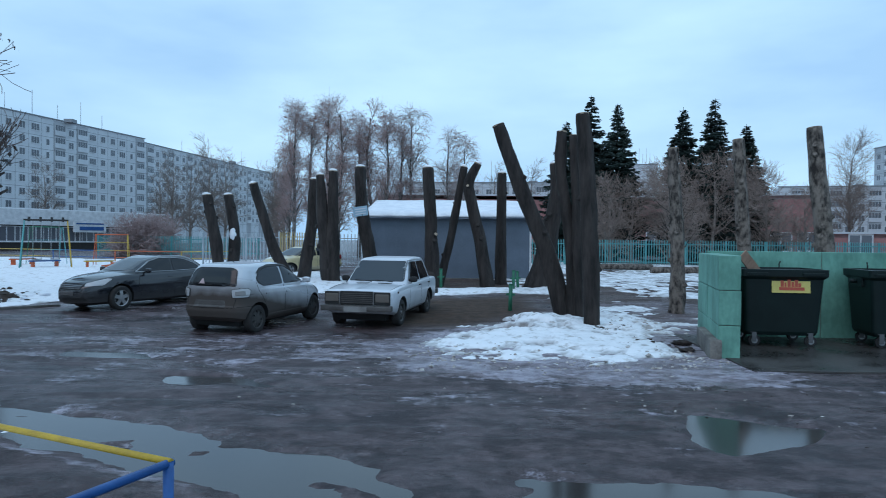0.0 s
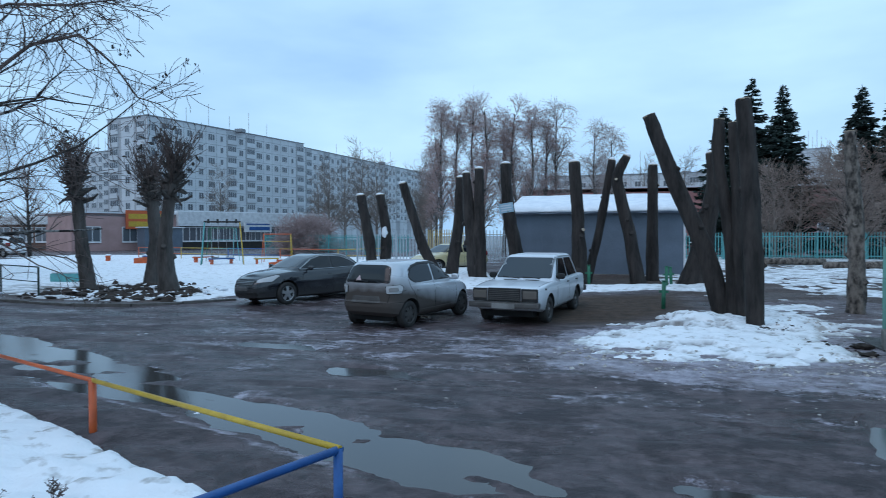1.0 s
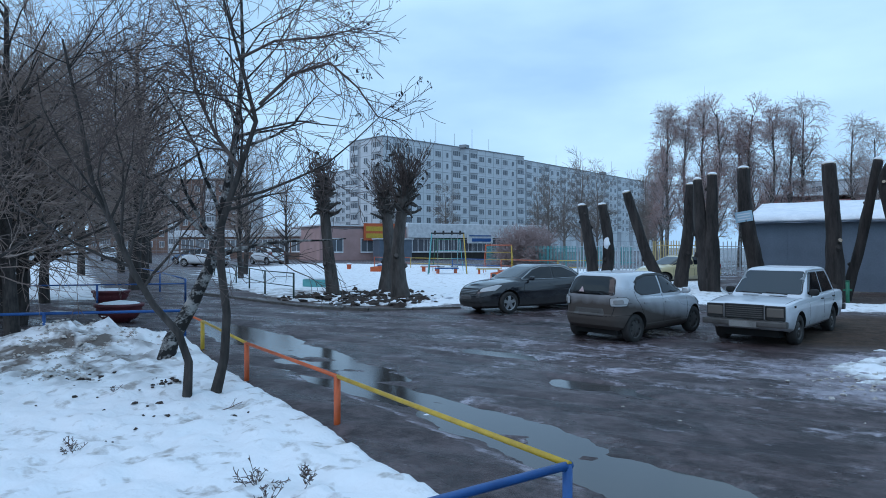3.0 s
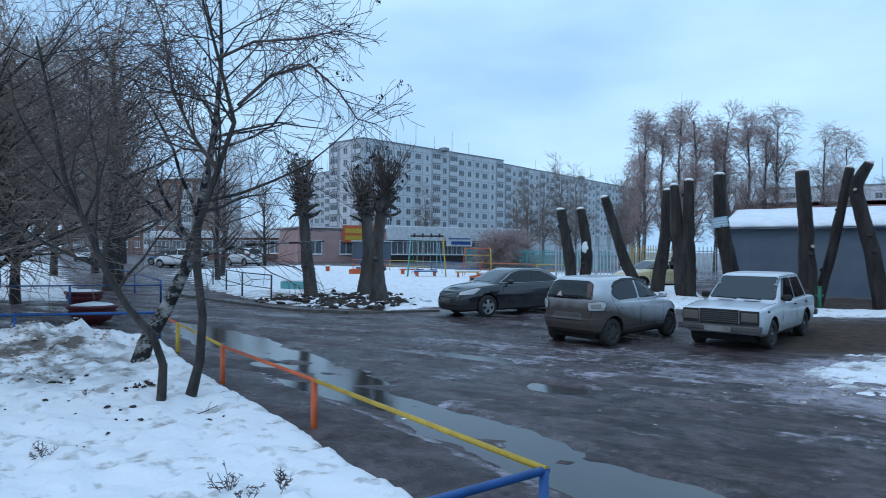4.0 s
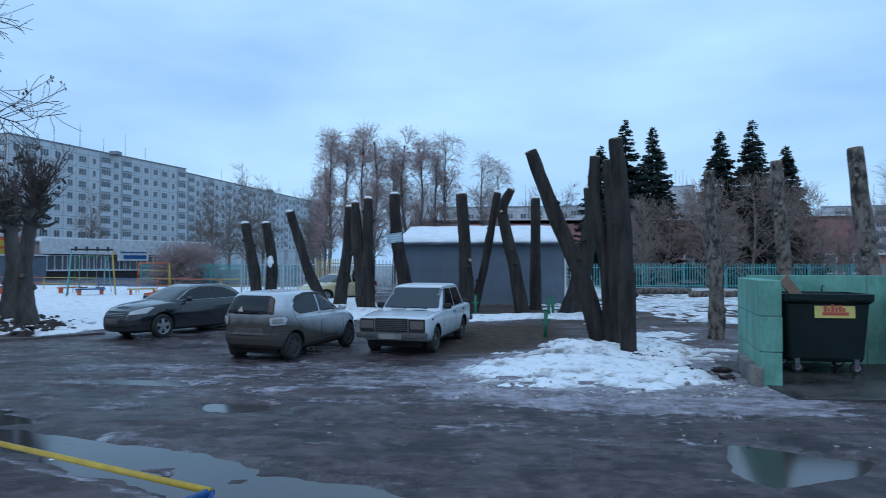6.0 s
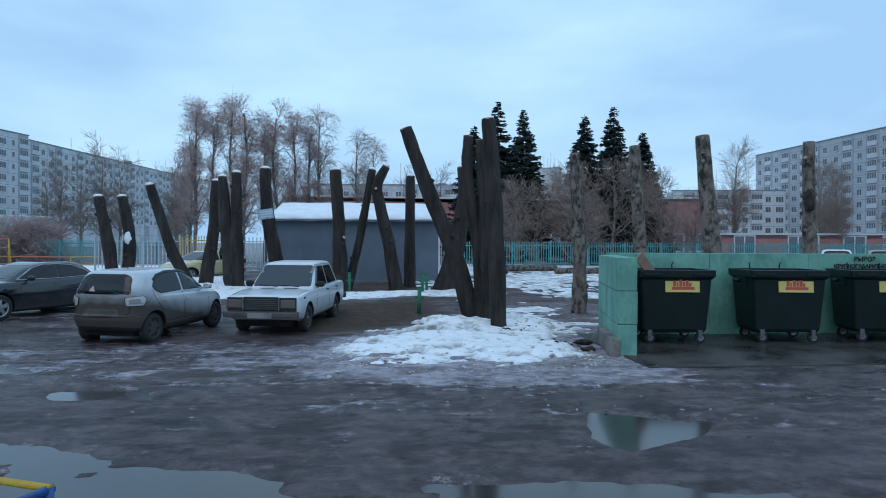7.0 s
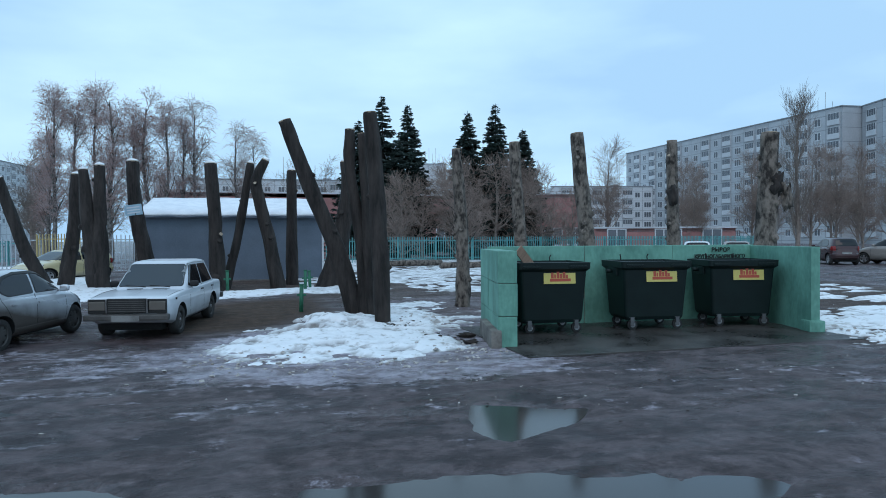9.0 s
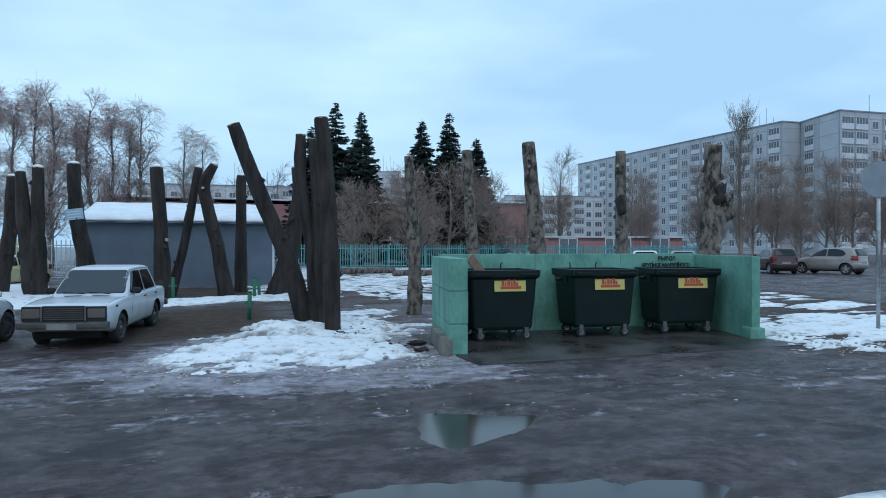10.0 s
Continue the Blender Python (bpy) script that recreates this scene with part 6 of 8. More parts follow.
CAM = car(heading(-7.05, 15.75, -0.45, -0.893, float(level(-7.0, 15.7)) + 0.012, size=0.79), "dark grey saloon car with chrome window trim, dirty", SALOON, P_CAM, M_RIM,
    dict(windscreen=M_CARGLASS_LT, spokes=5, handle=P_CAM,
         corners=[("headlamp", [(2.30, 0.52, 0.67), (2.25, 0.52, 0.75), (1.85, 0.78, 0.87), (1.75, 0.85, 0.86), (2.02, 0.84, 0.70)], (1.0, 0.55), 0.012, M_LAMP, "slanted headlamp"),
                  ("fog_lamp", [(2.3, 0.64, 0.36), (2.3, 0.64, 0.44), (2.2, 0.76, 0.44), (2.2, 0.76, 0.36)], (1.0, 0.6), 0.008, M_GRILLE, "")],
         patches=[("grille", [(2.4, -0.46, 0.73), (2.4, -0.40, 0.585), (2.4, 0.40, 0.585), (2.4, 0.46, 0.73)], (-1, 0, 0), 0.008, M_GRILLE, "dark slatted grille"),
                  ("lower_grille", [(2.4, -0.58, 0.30), (2.4, -0.52, 0.40), (2.4, 0.52, 0.40), (2.4, 0.58, 0.30)], (-1, 0, 0), 0.008, M_GRILLE, ""),
                  ("number_plate", [(2.4, -0.26, 0.435), (2.4, -0.26, 0.545), (2.4, 0.26, 0.545), (2.4, 0.26, 0.435)], (-1, 0, 0), 0.016, mat("grimy_plate", (0.12, 0.12, 0.12), bump=0), "")],
         strips=[("grille_bar", [(2.4, -0.42, 0.615 + 0.04 * k), (2.4, 0.42, 0.615 + 0.04 * k)], (-1, 0, 0), 0.018, 0.016, M_CHROME) for k in range(3)]
                + [("window_trim", [(0.84, s * 1.2, 1.025), (0.33, s * 1.2, 1.30), (0.0, s * 1.2, 1.395), (-0.4, s * 1.2, 1.40), (-0.87, s * 1.2, 1.365), (-1.28, s * 1.2, 1.215), (-1.54, s * 1.2, 1.06)], (0, -s, 0), 0.026, 0.014, M_CHROME) for s in (-1, 1)]
                + [("sill_trim", [(0.86, s * 1.2, 1.02), (-0.4, s * 1.2, 1.025), (-1.52, s * 1.2, 1.05)], (0, -s, 0), 0.022, 0.012, M_CHROME) for s in (-1, 1)]
                + [("bonnet_gap", [(2.2, s * 0.55, 1.3), (1.6, s * 0.72, 1.3), (1.05, s * 0.74, 1.3)], (0, 0, -1), 0.012, 0.0015, M_ARCH) for s in (-1, 1)]))


def far_car(m, label, paint, tall=1.0, stretch_=1.0):
    """Cars parked further off share the hatchback's shells, made taller or longer."""
    return car(m @ Matrix.Diagonal((stretch_, 1.04, tall, 1)), label, HATCH, paint, M_RIM,
               dict(corners=[("tail_lamp", [(-1.75, 0.58, 0.78), (-1.75, 0.60, 1.02), (-1.60, 0.80, 1.02), (-1.55, 0.82, 0.80)], (-1.0, 0.6), 0.015, M_REDLAMP, "red tail lamp"),
                             ("headlamp", [(1.72, 0.52, 0.66), (1.55, 0.50, 0.80), (1.35, 0.74, 0.83), (1.50, 0.76, 0.68)], (1.0, 0.9), 0.012, M_LAMP, "")],
                    patches=[("number_plate", [(-1.9, -0.26, 0.60), (-1.9, 0.26, 0.60), (-1.9, 0.26, 0.71), (-1.9, -0.26, 0.71)], (1, 0, 0), 0.012, M_PLATE, ""),
                             ("lower_grille", [(1.9, -0.5, 0.34), (1.9, -0.45, 0.48), (1.9, 0.45, 0.48), (1.9, 0.5, 0.34)], (-1, 0, 0), 0.008, M_GRILLE, "")]))


P_WHITE = dirty_paint("white_car_paint", (0.68, 0.70, 0.72), (0.25, 0.23, 0.21), 0.15, 0.45)
P_BEIGE = dirty_paint("beige_car_paint", (0.30, 0.27, 0.245), (0.14, 0.125, 0.11), 0.15, 0.6)
P_CREAM = dirty_paint("cream_car_paint", (0.56, 0.47, 0.26), (0.22, 0.20, 0.18), 0.15, 0.5)
P_WINE = dirty_paint("dark_wine_paint", (0.050, 0.014, 0.018), (0.075, 0.065, 0.06), 0.15, 0.6)
P_BLUEC = dirty_paint("blue_car_paint", (0.03, 0.075, 0.16), (0.08, 0.07, 0.07), 0.15, 0.5)
far_car(heading(30.9, 28.2, 0.46, 0.89, 0.25, size=0.86), "dark wine-red estate car parked by the far road", P_WINE, 1.10, 1.15)
far_car(heading(33.1, 26.5, -0.20, 0.98, 0.25, size=0.88), "beige compact van parked by the far road", P_BEIGE, 1.10, 1.12)
far_car(heading(-47.0, 38.6, -0.85, -0.2, 0.0), "white people carrier parked across the road", P_WHITE, 1.08, 1.25)
far_car(heading(-47.5, 46.3, -0.90, 0.25, 0.0), "white off-road car parked across the road", P_WHITE, 1.14, 1.22)
far_car(heading(-53.5, 42.6, -0.85, -0.2, 0.0), "blue car parked across the road", P_BLUEC, 1.05, 1.15)
far_car(heading(-62.5, 42.0, 0.8, -0.5, 0.0), "dark car parked along the far road", P_CAM, 1.05, 1.15)
far_car(heading(-6.0, 28.4, -0.6, -0.8, 0.2, size=0.9), "yellowish-white car behind the cut trunks", P_CREAM, 0.88, 1.15)
far_car(heading(-74.5, 47.5, 0.85, -0.5, 0.0), "white car on the far road", P_WHITE, 1.1, 1.15)
far_car(heading(24.5, 31.2, 0.6, 0.8, 0.15, size=0.95), "pale car parked behind the enclosure", P_WHITE, 0.96, 1.10)
far_car(heading(26.9, 31.0, 0.6, 0.8, 0.15, size=0.95), "grey car parked behind the enclosure", P_BEIGE, 0.95, 1.10)


# ---- painted pipe railings round the lawn ----
def railing(points, z, colours, post_colours, label, r=0.026, post_r=0.030, flat_posts=True, mid=None):
    """Pipes between posts. colours: one for each stretch."""
    p0 = points[0]
    g = thing("railing", pose(p0[0], p0[1], float(level(p0[0], p0[1]))), label, "railing")
    inv = g.matrix_basis.inverted()
    for k, (a, b) in enumerate(zip(points, points[1:])):
        za, zb = float(level(*a)) + z, float(level(*b)) + z
        dirn = Vector((b[0] - a[0], b[1] - a[1], 0)).normalized() * r
        part("rail", rodded((a[0] - dirn.x, a[1] - dirn.y, za), (b[0] + dirn.x, b[1] + dirn.y, zb), r, n=12), colours[k % len(colours)], g, at=inv)
        if mid:
            part("rail", rodded((a[0], a[1], za - mid), (b[0], b[1], zb - mid), r * 0.8, n=8), colours[k % len(colours)], g, at=inv)
    for k, p in enumerate(points):
        c = post_colours[k % len(post_colours)]
        if c is None:
            continue
        zg_ = float(level(*p))
        part("post", rodded((p[0], p[1], zg_ - 0.15), (p[0], p[1], zg_ + z + 0.01), post_r, n=12), c, g, at=inv)
    return g


FRONT = [(-1.45, 3.55), (-4.16, 4.83), (-6.50, 5.90), (-9.0, 7.28), (-10.3, 7.95)]
railing(FRONT, 0.50, [M_YELLOW, M_ORANGE, M_YELLOW, M_ORANGE], [None, M_ORANGE, M_ORANGE, M_YELLOW, M_BLUE], "yellow and orange painted pipe railing along the lawn", r=0.019, post_r=0.032)
railing([(-1.45, 3.55), (-2.45, 1.25), (-3.4, -1.0)], 0.49, [M_BLUE], [M_BLUE], "blue painted pipe railing at the end of the lawn", r=0.024, post_r=0.028)
railing([(-10.3, 7.95), (-11.9, 6.35), (-13.6, 4.6), (-15.2, 3.0)], 0.55, [M_BLUE], [None, M_BLUE, M_BLUE, M_BLUE], "blue painted pipe railing across the far end of the lawn")
railing([(-16.6, 12.9), (-18.2, 11.2), (-20.5, 8.8), (-23, 6.2)], 0.62, [M_BLUE], [M_BLUE], "blue pipe railing of the next lawn", r=0.02)
railing([(-16.6, 12.9), (-22, 16.0), (-30, 20.2)], 0.75, [M_BLUE], [M_BLUE], "blue pipe railing along the road", r=0.02)
railing([(-15.2, 15.9), (-17.6, 17.0), (-20.2, 18.7), (-23.5, 21.0), (-27.5, 23.8), (-32, 27)], 0.85, [M_DKGREEN], [M_DKGREEN], "thin dark green metal railing by the far kerb", r=0.018, post_r=0.03, mid=0.42)

# short green bollards by the car park
for x, y, h in ((1.54, 15.2, 0.62), (2.09, 19.7, 0.62), (2.3, 20.4, 0.55), (-0.05, 20.0, 0.62)):
    z = float(level(x, y))
    g = thing("bollard", pose(x, y, z, 0, random.uniform(-4, 4), 0), "short dark green steel post in the snow", "bollard", "green bollards")
    part("post", rodded((0, 0, -0.1), (0, 0, h), 0.045, n=12), M_GREEN, g)
    part("cap", rodded((0, 0, h), (0, 0, h + 0.02), 0.055, n=12), M_GREEN, g)
    part("eye", boxed(-0.10, 0.10, -0.012, 0.012, h * 0.6, h * 0.6 + 0.05, bevel=0.005), M_GREEN, g)


def planter(x, y, s):
    g = thing("planter", pose(x, y, float(level(x, y)) + 0.01), "dark red concrete bowl planter with snow in it", "planter", "bowl planters")
    prof = [(0.30, 0.0), (0.36, 0.05), (0.62, 0.22), (0.74, 0.42), (0.72, 0.52), (0.80, 0.56), (0.82, 0.66), (0.74, 0.67), (0.70, 0.58), (0.3, 0.55)]
    bm = loft([[(math.cos(a) * r * s, math.sin(a) * r * s, z * s) for a in (2 * math.pi * i / 40 for i in range(40))] for r, z in prof])
    part("bowl", bm, M_RED_CONC, g, smooth=True)
    for k in range(20):
        a = 2 * math.pi * k / 20
        part("rib", rodded((math.cos(a) * 0.50 * s, math.sin(a) * 0.50 * s, 0.13 * s), (math.cos(a) * 0.735 * s, math.sin(a) * 0.735 * s, 0.44 * s), 0.03 * s, n=6), M_RED_CONC, g)
    bm = bmesh.new()
    bmesh.ops.create_icosphere(bm, subdivisions=3, radius=1)
    for v in bm.verts:
        v.co = Vector((v.co.x * 0.70 * s, v.co.y * 0.70 * s, v.co.z * 0.13 * s * (1 + 0.4 * noise.noise(v.co * 2.5 + Vector((x, 0, 0))))))
    part("snow_fill", bm, M_CLEANSNOW, g, "heaped snow", at=pose(0, 0, 0.62 * s), smooth=True)


M_RED_CONC = mat("dark_red_painted_concrete", (0.145, 0.032, 0.040), (0.10, 0.022, 0.030), 0.55, scale=4, fine=30, bump=0.2)
planter(-14.0, 9.12, 0.64)
planter(-18.4, 11.75, 0.64)


# ---- playground ----
def swing():
    x, y = -20.4, 34.4
    g = thing("swing_frame", pose(x, y, float(level(x, y)), 0, 0, 30), "tall painted steel swing frame with green and yellow legs", "swing")
    part("top_bar", rodded((-1.0, 0, 2.5), (1.0, 0, 2.5), 0.05, n=10), M_GRILLE, g)
    for k, (sx, sy) in enumerate(((-1, -1), (-1, 1), (1, -1), (1, 1))):
        part("leg", rodded((sx * 0.95, 0, 2.5), (sx * 1.15, sy * 0.75, -0.05), 0.035, n=8), [M_TURQ, M_GREEN, M_YELLOW, M_TURQ][k], g)
    for k in range(4):
        xx = -0.75 + 0.5 * k
        part("hanger", boxed(xx - 0.06, xx + 0.06, -0.05, 0.05, 2.42, 2.66, bevel=0.02), M_GRILLE, g)
    for xx in (-0.4, 0.4):
        s = part("swing_seat", boxed(xx - 0.22, xx + 0.22, -0.12, 0.12, 0.48, 0.52, bevel=0.01), M_GRILLE, g)
        for dx in (-0.18, 0.18):
            part("chain", rodded((xx + dx, 0, 0.5), (xx + dx, 0, 2.5), 0.012, n=5), M_STEEL, s)


swing()


def slide_frame(x, y, turn, ca, cb, label, h=1.9):
    g = thing("climbing_frame", pose(x, y, float(level(x, y)), 0, 0, turn), label, "climbing frame")
    for sx in (-0.8, 0.8):
        for sy in (-0.5, 0.5):
            part("leg", rodded((sx * 1.1, sy * 1.2, -0.05), (sx, sy * 0.3, h), 0.02, n=8), ca if sx < 0 else cb, g)
    for k in range(2):
        part("rung", rodded((-0.85, 0, 0.9 + k * h / 4), (0.85, 0, 0.9 + k * h / 4), 0.014, n=8), cb, g)
    part("top_bar", rodded((-0.85, 0, h), (0.85, 0, h), 0.03, n=8), ca, g)


slide_frame(-18.6, 37.6, 20, M_ORANGE, M_YELLOW, "orange and yellow climbing frame", 1.8)
slide_frame(-22.8, 38.5, 50, M_GREEN, M_TURQ, "green and turquoise climbing frame", 2.2)
for k in range(7):
    x, y = -15.5 - 2.6 * k, 33.0 + 0.9 * k + (k % 2) * 1.4
    c = [M_ORANGE, M_YELLOW, M_BLUE][k % 3]
    g = thing("playground_bench", pose(x, y, float(level(x, y)), 0, 0, 25 + 17 * k), "low painted playground bench with snow on it", "bench", "playground benches")
    part("seat", boxed(-0.75, 0.75, -0.16, 0.16, 0.36, 0.42, bevel=0.01), c, g)
    for s in (-0.6, 0.6):
        part("leg", boxed(s - 0.04, s + 0.04, -0.13, 0.13, -0.05, 0.36), M_ORANGE, g)
    part("snow", boxed(-0.7, 0.7, -0.14, 0.14, 0.421, 0.50, bevel=0.03), M_CLEANSNOW, g)
railing([(-33, 44), (-28.5, 42.6), (-24, 41.2), (-19.5, 39.8), (-15, 38.4), (-11.5, 37.4)], 0.85, [M_ORANGE, M_YELLOW, M_BLUE], [M_ORANGE, M_YELLOW, M_BLUE], "low orange, yellow and blue playground railing", mid=0.4)
for x, y, c, a in ((-14.8, 31.5, M_ORANGE, 10), (-26.0, 36.0, M_ORANGE, 25)):
    bm = bmesh.new()
    for i in range(4):
        m = pose(0, 0, 0, 0, 0, 90 * i)
        box(bm, -0.9, 0.9, 0.85, 0.92, 0, 0.38, m=m)
    g = tagged(part("sandbox", bm, c, None, at=pose(x, y, float(level(x, y)), 0, 0, a)), "low orange wooden sandbox frame", "sandbox")
g = thing("flower_tub", pose(-18.4, 20.6, 0), "turquoise low flower tub in the snow", "planter")
part("tub", boxed(-0.55, 0.55, -0.25, 0.25, -0.02, 0.38, bevel=0.05), M_TURQ, g)
part("snow", boxed(-0.5, 0.5, -0.22, 0.22, 0.381, 0.44, bevel=0.03), M_CLEANSNOW, g)


# ---- picket fences ----
def picket_mesh(h):
    bm = bmesh.new()
    box(bm, -0.02, 0.02, -0.02, 0.02, 0, h)
    me = bpy.data.meshes.new("picket")
    bm.to_mesh(me)
    bm.free()
    return me


def fence(p, q, h, step, colour, label, post_every=2.5):
    d = Vector((q[0] - p[0], q[1] - p[1], 0))
    n = int(d.length / step)
    g = thing("fence", pose(p[0], p[1], 0.20, 0, 0, math.degrees(math.atan2(d.y, d.x))), label, "fence")
    me = picket_mesh(h)
    me.materials.append(colour)
    for i in range(min(n, 300)):
        part("picket", me, None, g, at=pose(i * step, 0, random.uniform(0.05, 0.09)))
    for z in (0.25, h - 0.2):
        part("rail", boxed(0, d.length, 0.02, 0.06, z, z + 0.05), colour, g)
    for i in range(int(d.length / post_every) + 1):
        part("post", boxed(i * post_every - 0.04, i * post_every + 0.04, 0.02, 0.10, -0.2, h + 0.05), colour, g)


fence((5.0, 41.0), (25.0, 41.5), 1.55, 0.16, M_TURQ, "turquoise metal picket fence round the kindergarten")
fence((25.0, 41.5), (44.0, 46.0), 1.55, 0.16, M_TURQ, "turquoise metal picket fence running on behind the enclosure")
M_FADED = mat("faded_yellow_fence", (0.44, 0.34, 0.15), (0.34, 0.26, 0.12), 0.6, bump=0)
M_FENCE_GREY = mat("pale_grey_fence", (0.42, 0.47, 0.50), (0.3, 0.34, 0.37), 0.6, bump=0)
fence((-13.5, 37.6), (-9.0, 37.0), 1.7, 0.2, M_FENCE_GREY, "pale grey metal picket fence")
fence((-9.0, 37.0), (-6.2, 36.6), 1.75, 0.14, M_FADED, "faded yellow section of picket fence")
fence((-6.2, 36.6), (4.5, 36.0), 1.7, 0.2, M_FENCE_GREY, "pale grey metal picket fence behind the garage")
fence((-32, 62), (-14, 52), 1.5, 0.2, M_TURQ, "turquoise picket fence in front of the long block")


# ---- signs ----
g = thing("road_sign", pose(13.1, 9.4, 0.0, 0, 0, 150), "round road sign on a post seen from behind", "road sign")
part("post", rodded((0, 0, -0.1), (0, 0, 3.45), 0.035, n=12), M_STEEL, g)
part("disc", rodded((0, 0.04, 3.05), (0, 0.055, 3.05), 0.36, n=36), mat("sign_back", (0.26, 0.30, 0.34), (0.22, 0.25, 0.28), 0.5, metal=0.3, bump=0), g, "plain grey back of a disc")
part("bracket", boxed(-0.06, 0.06, 0.03, 0.05, 2.9, 3.2), M_STEEL, g)
g = thing("notice_plate", pose(-2.72, 22.24, 2.62, 0, -8, 0), "small pale blue notice plate nailed to a trunk", "sign")
part("plate", boxed(-0.26, 0.22, -0.13, -0.10, -0.16, 0.16, bevel=0.008), mat("pale_blue_plate", (0.35, 0.52, 0.62), (0.28, 0.43, 0.53), bump=0), g)
for z in (-0.08, 0.0, 0.08):
    part("text_bar", boxed(-0.20, 0.16, -0.138, -0.132, z - 0.02, z + 0.015), M_PANEL, g)
g = thing("shop_sign", pose(-43.7, 82.1, 2.9, 0, 0, 57), "white and blue shop sign under the fascia", "sign")
part("board", boxed(-2.0, 2.0, -0.75, -0.6, -0.75, 0.6, bevel=0.02), M_WHITEPAINT, g)
part("text_bar", boxed(-1.7, 1.7, -0.78, -0.752, 0.22, 0.38), M_BLUE, g)
part("text_bar", boxed(-1.3, 1.7, -0.78, -0.752, -0.5, -0.05), M_BLUE, g)
g = thing("shop_sign", pose(-51.9, 70.3, 3.6, 0, 0, 58), "orange and yellow billboard on the pink building", "sign")
part("board", boxed(-2.2, 2.2, -0.35, -0.2, -1.1, 1.1, bevel=0.02), M_ORANGE, g)
part("text_bar", boxed(-1.9, 1.9, -0.38, -0.352, 0.1, 0.7), M_YELLOW, g)
part("text_bar", boxed(-1.9, 1.9, -0.38, -0.352, -0.8, -0.2), M_YELLOW, g)
g = thing("kiosk", pose(-50.2, 70.2, 0, 0, 0, 58), "grey metal kiosk against the pink building", "kiosk")
part("body", boxed(-2.2, 2.2, -2.2, 0.0, -0.05, 2.6, bevel=0.03), M_GARAGE, g)
part("roof", boxed(-2.4, 2.4, -2.4, 0.0, 2.6, 2.75, bevel=0.02), M_PANEL, g)

# fallen logs in the snowy yard
for x, y, a, l in ((9.5, 30.5, 4, 6.0), (13.5, 27.5, -8, 4.5), (7.2, 33.8, 10, 3.6)):
    bm = wire([(0, 0, 0), (l * 0.5, 0.05, 0.02), (l, -0.04, 0.0)], 0.16, n=10)
    tagged(part("log", bm, M_BARK_WORN, None, at=pose(x, y, float(level(x, y)) + 0.17, 0, 0, a)), "felled log lying in the snow", "log", "felled logs")


# ---- bare trees, birches, spruces ----
def grow(rng, parents, count, u0, u1, length, angle, lift, wobble, K=5, prad=None, ratio=0.6, tip=0.25):
    """Children branches of lines (N, K, 3). lift: pull up (+) or down (-). Returns lines and radii."""
    N, PK, _ = parents.shape
    pi_ = rng.integers(0, N, count)
    u = u0 + (u1 - u0) * rng.random(count)
    f = u * (PK - 1)
    k = np.minimum(f.astype(int), PK - 2)
    fr = (f - k)[:, None]
    start = parents[pi_, k] * (1 - fr) + parents[pi_, k + 1] * fr
    tan = parents[pi_, k + 1] - parents[pi_, k]
    tan /= np.linalg.norm(tan, axis=1, keepdims=True) + 1e-9
    rand = rng.normal(size=(count, 3))
    side = rand - (rand * tan).sum(1, keepdims=True) * tan
    side /= np.linalg.norm(side, axis=1, keepdims=True) + 1e-9
    a = np.radians(angle * (0.7 + 0.6 * rng.random(count)))[:, None]
    d = tan * np.cos(a) + side * np.sin(a)
    ln = length * (0.55 + 0.8 * rng.random(count)) * (1.15 - 0.5 * u)
    out = np.zeros((count, K, 3))
    out[:, 0] = start
    step = (ln / (K - 1))[:, None]
    for i in range(1, K):
        d = d + np.array([0, 0, lift]) / (K - 1) + rng.normal(size=(count, 3)) * wobble
        d /= np.linalg.norm(d, axis=1, keepdims=True) + 1e-9
        out[:, i] = out[:, i - 1] + d * step
    if prad is None:
        base = np.full(count, 0.01)
    else:
        pr = prad[pi_, k] * (1 - fr[:, 0]) + prad[pi_, k + 1] * fr[:, 0]
        base = pr * ratio
    taper = np.linspace(1, tip, K)
    return out, base[:, None] * taper


def joined(sets, sides):
    vs, fs, off = [], [], 0
    for (lines, rad), n in zip(sets, sides):
        v, f = tubes(lines, rad, n)
        vs.append(v)
        fs.append(np.array(f) + off)
        off += len(v)
    return np.concatenate(vs), np.concatenate(fs)


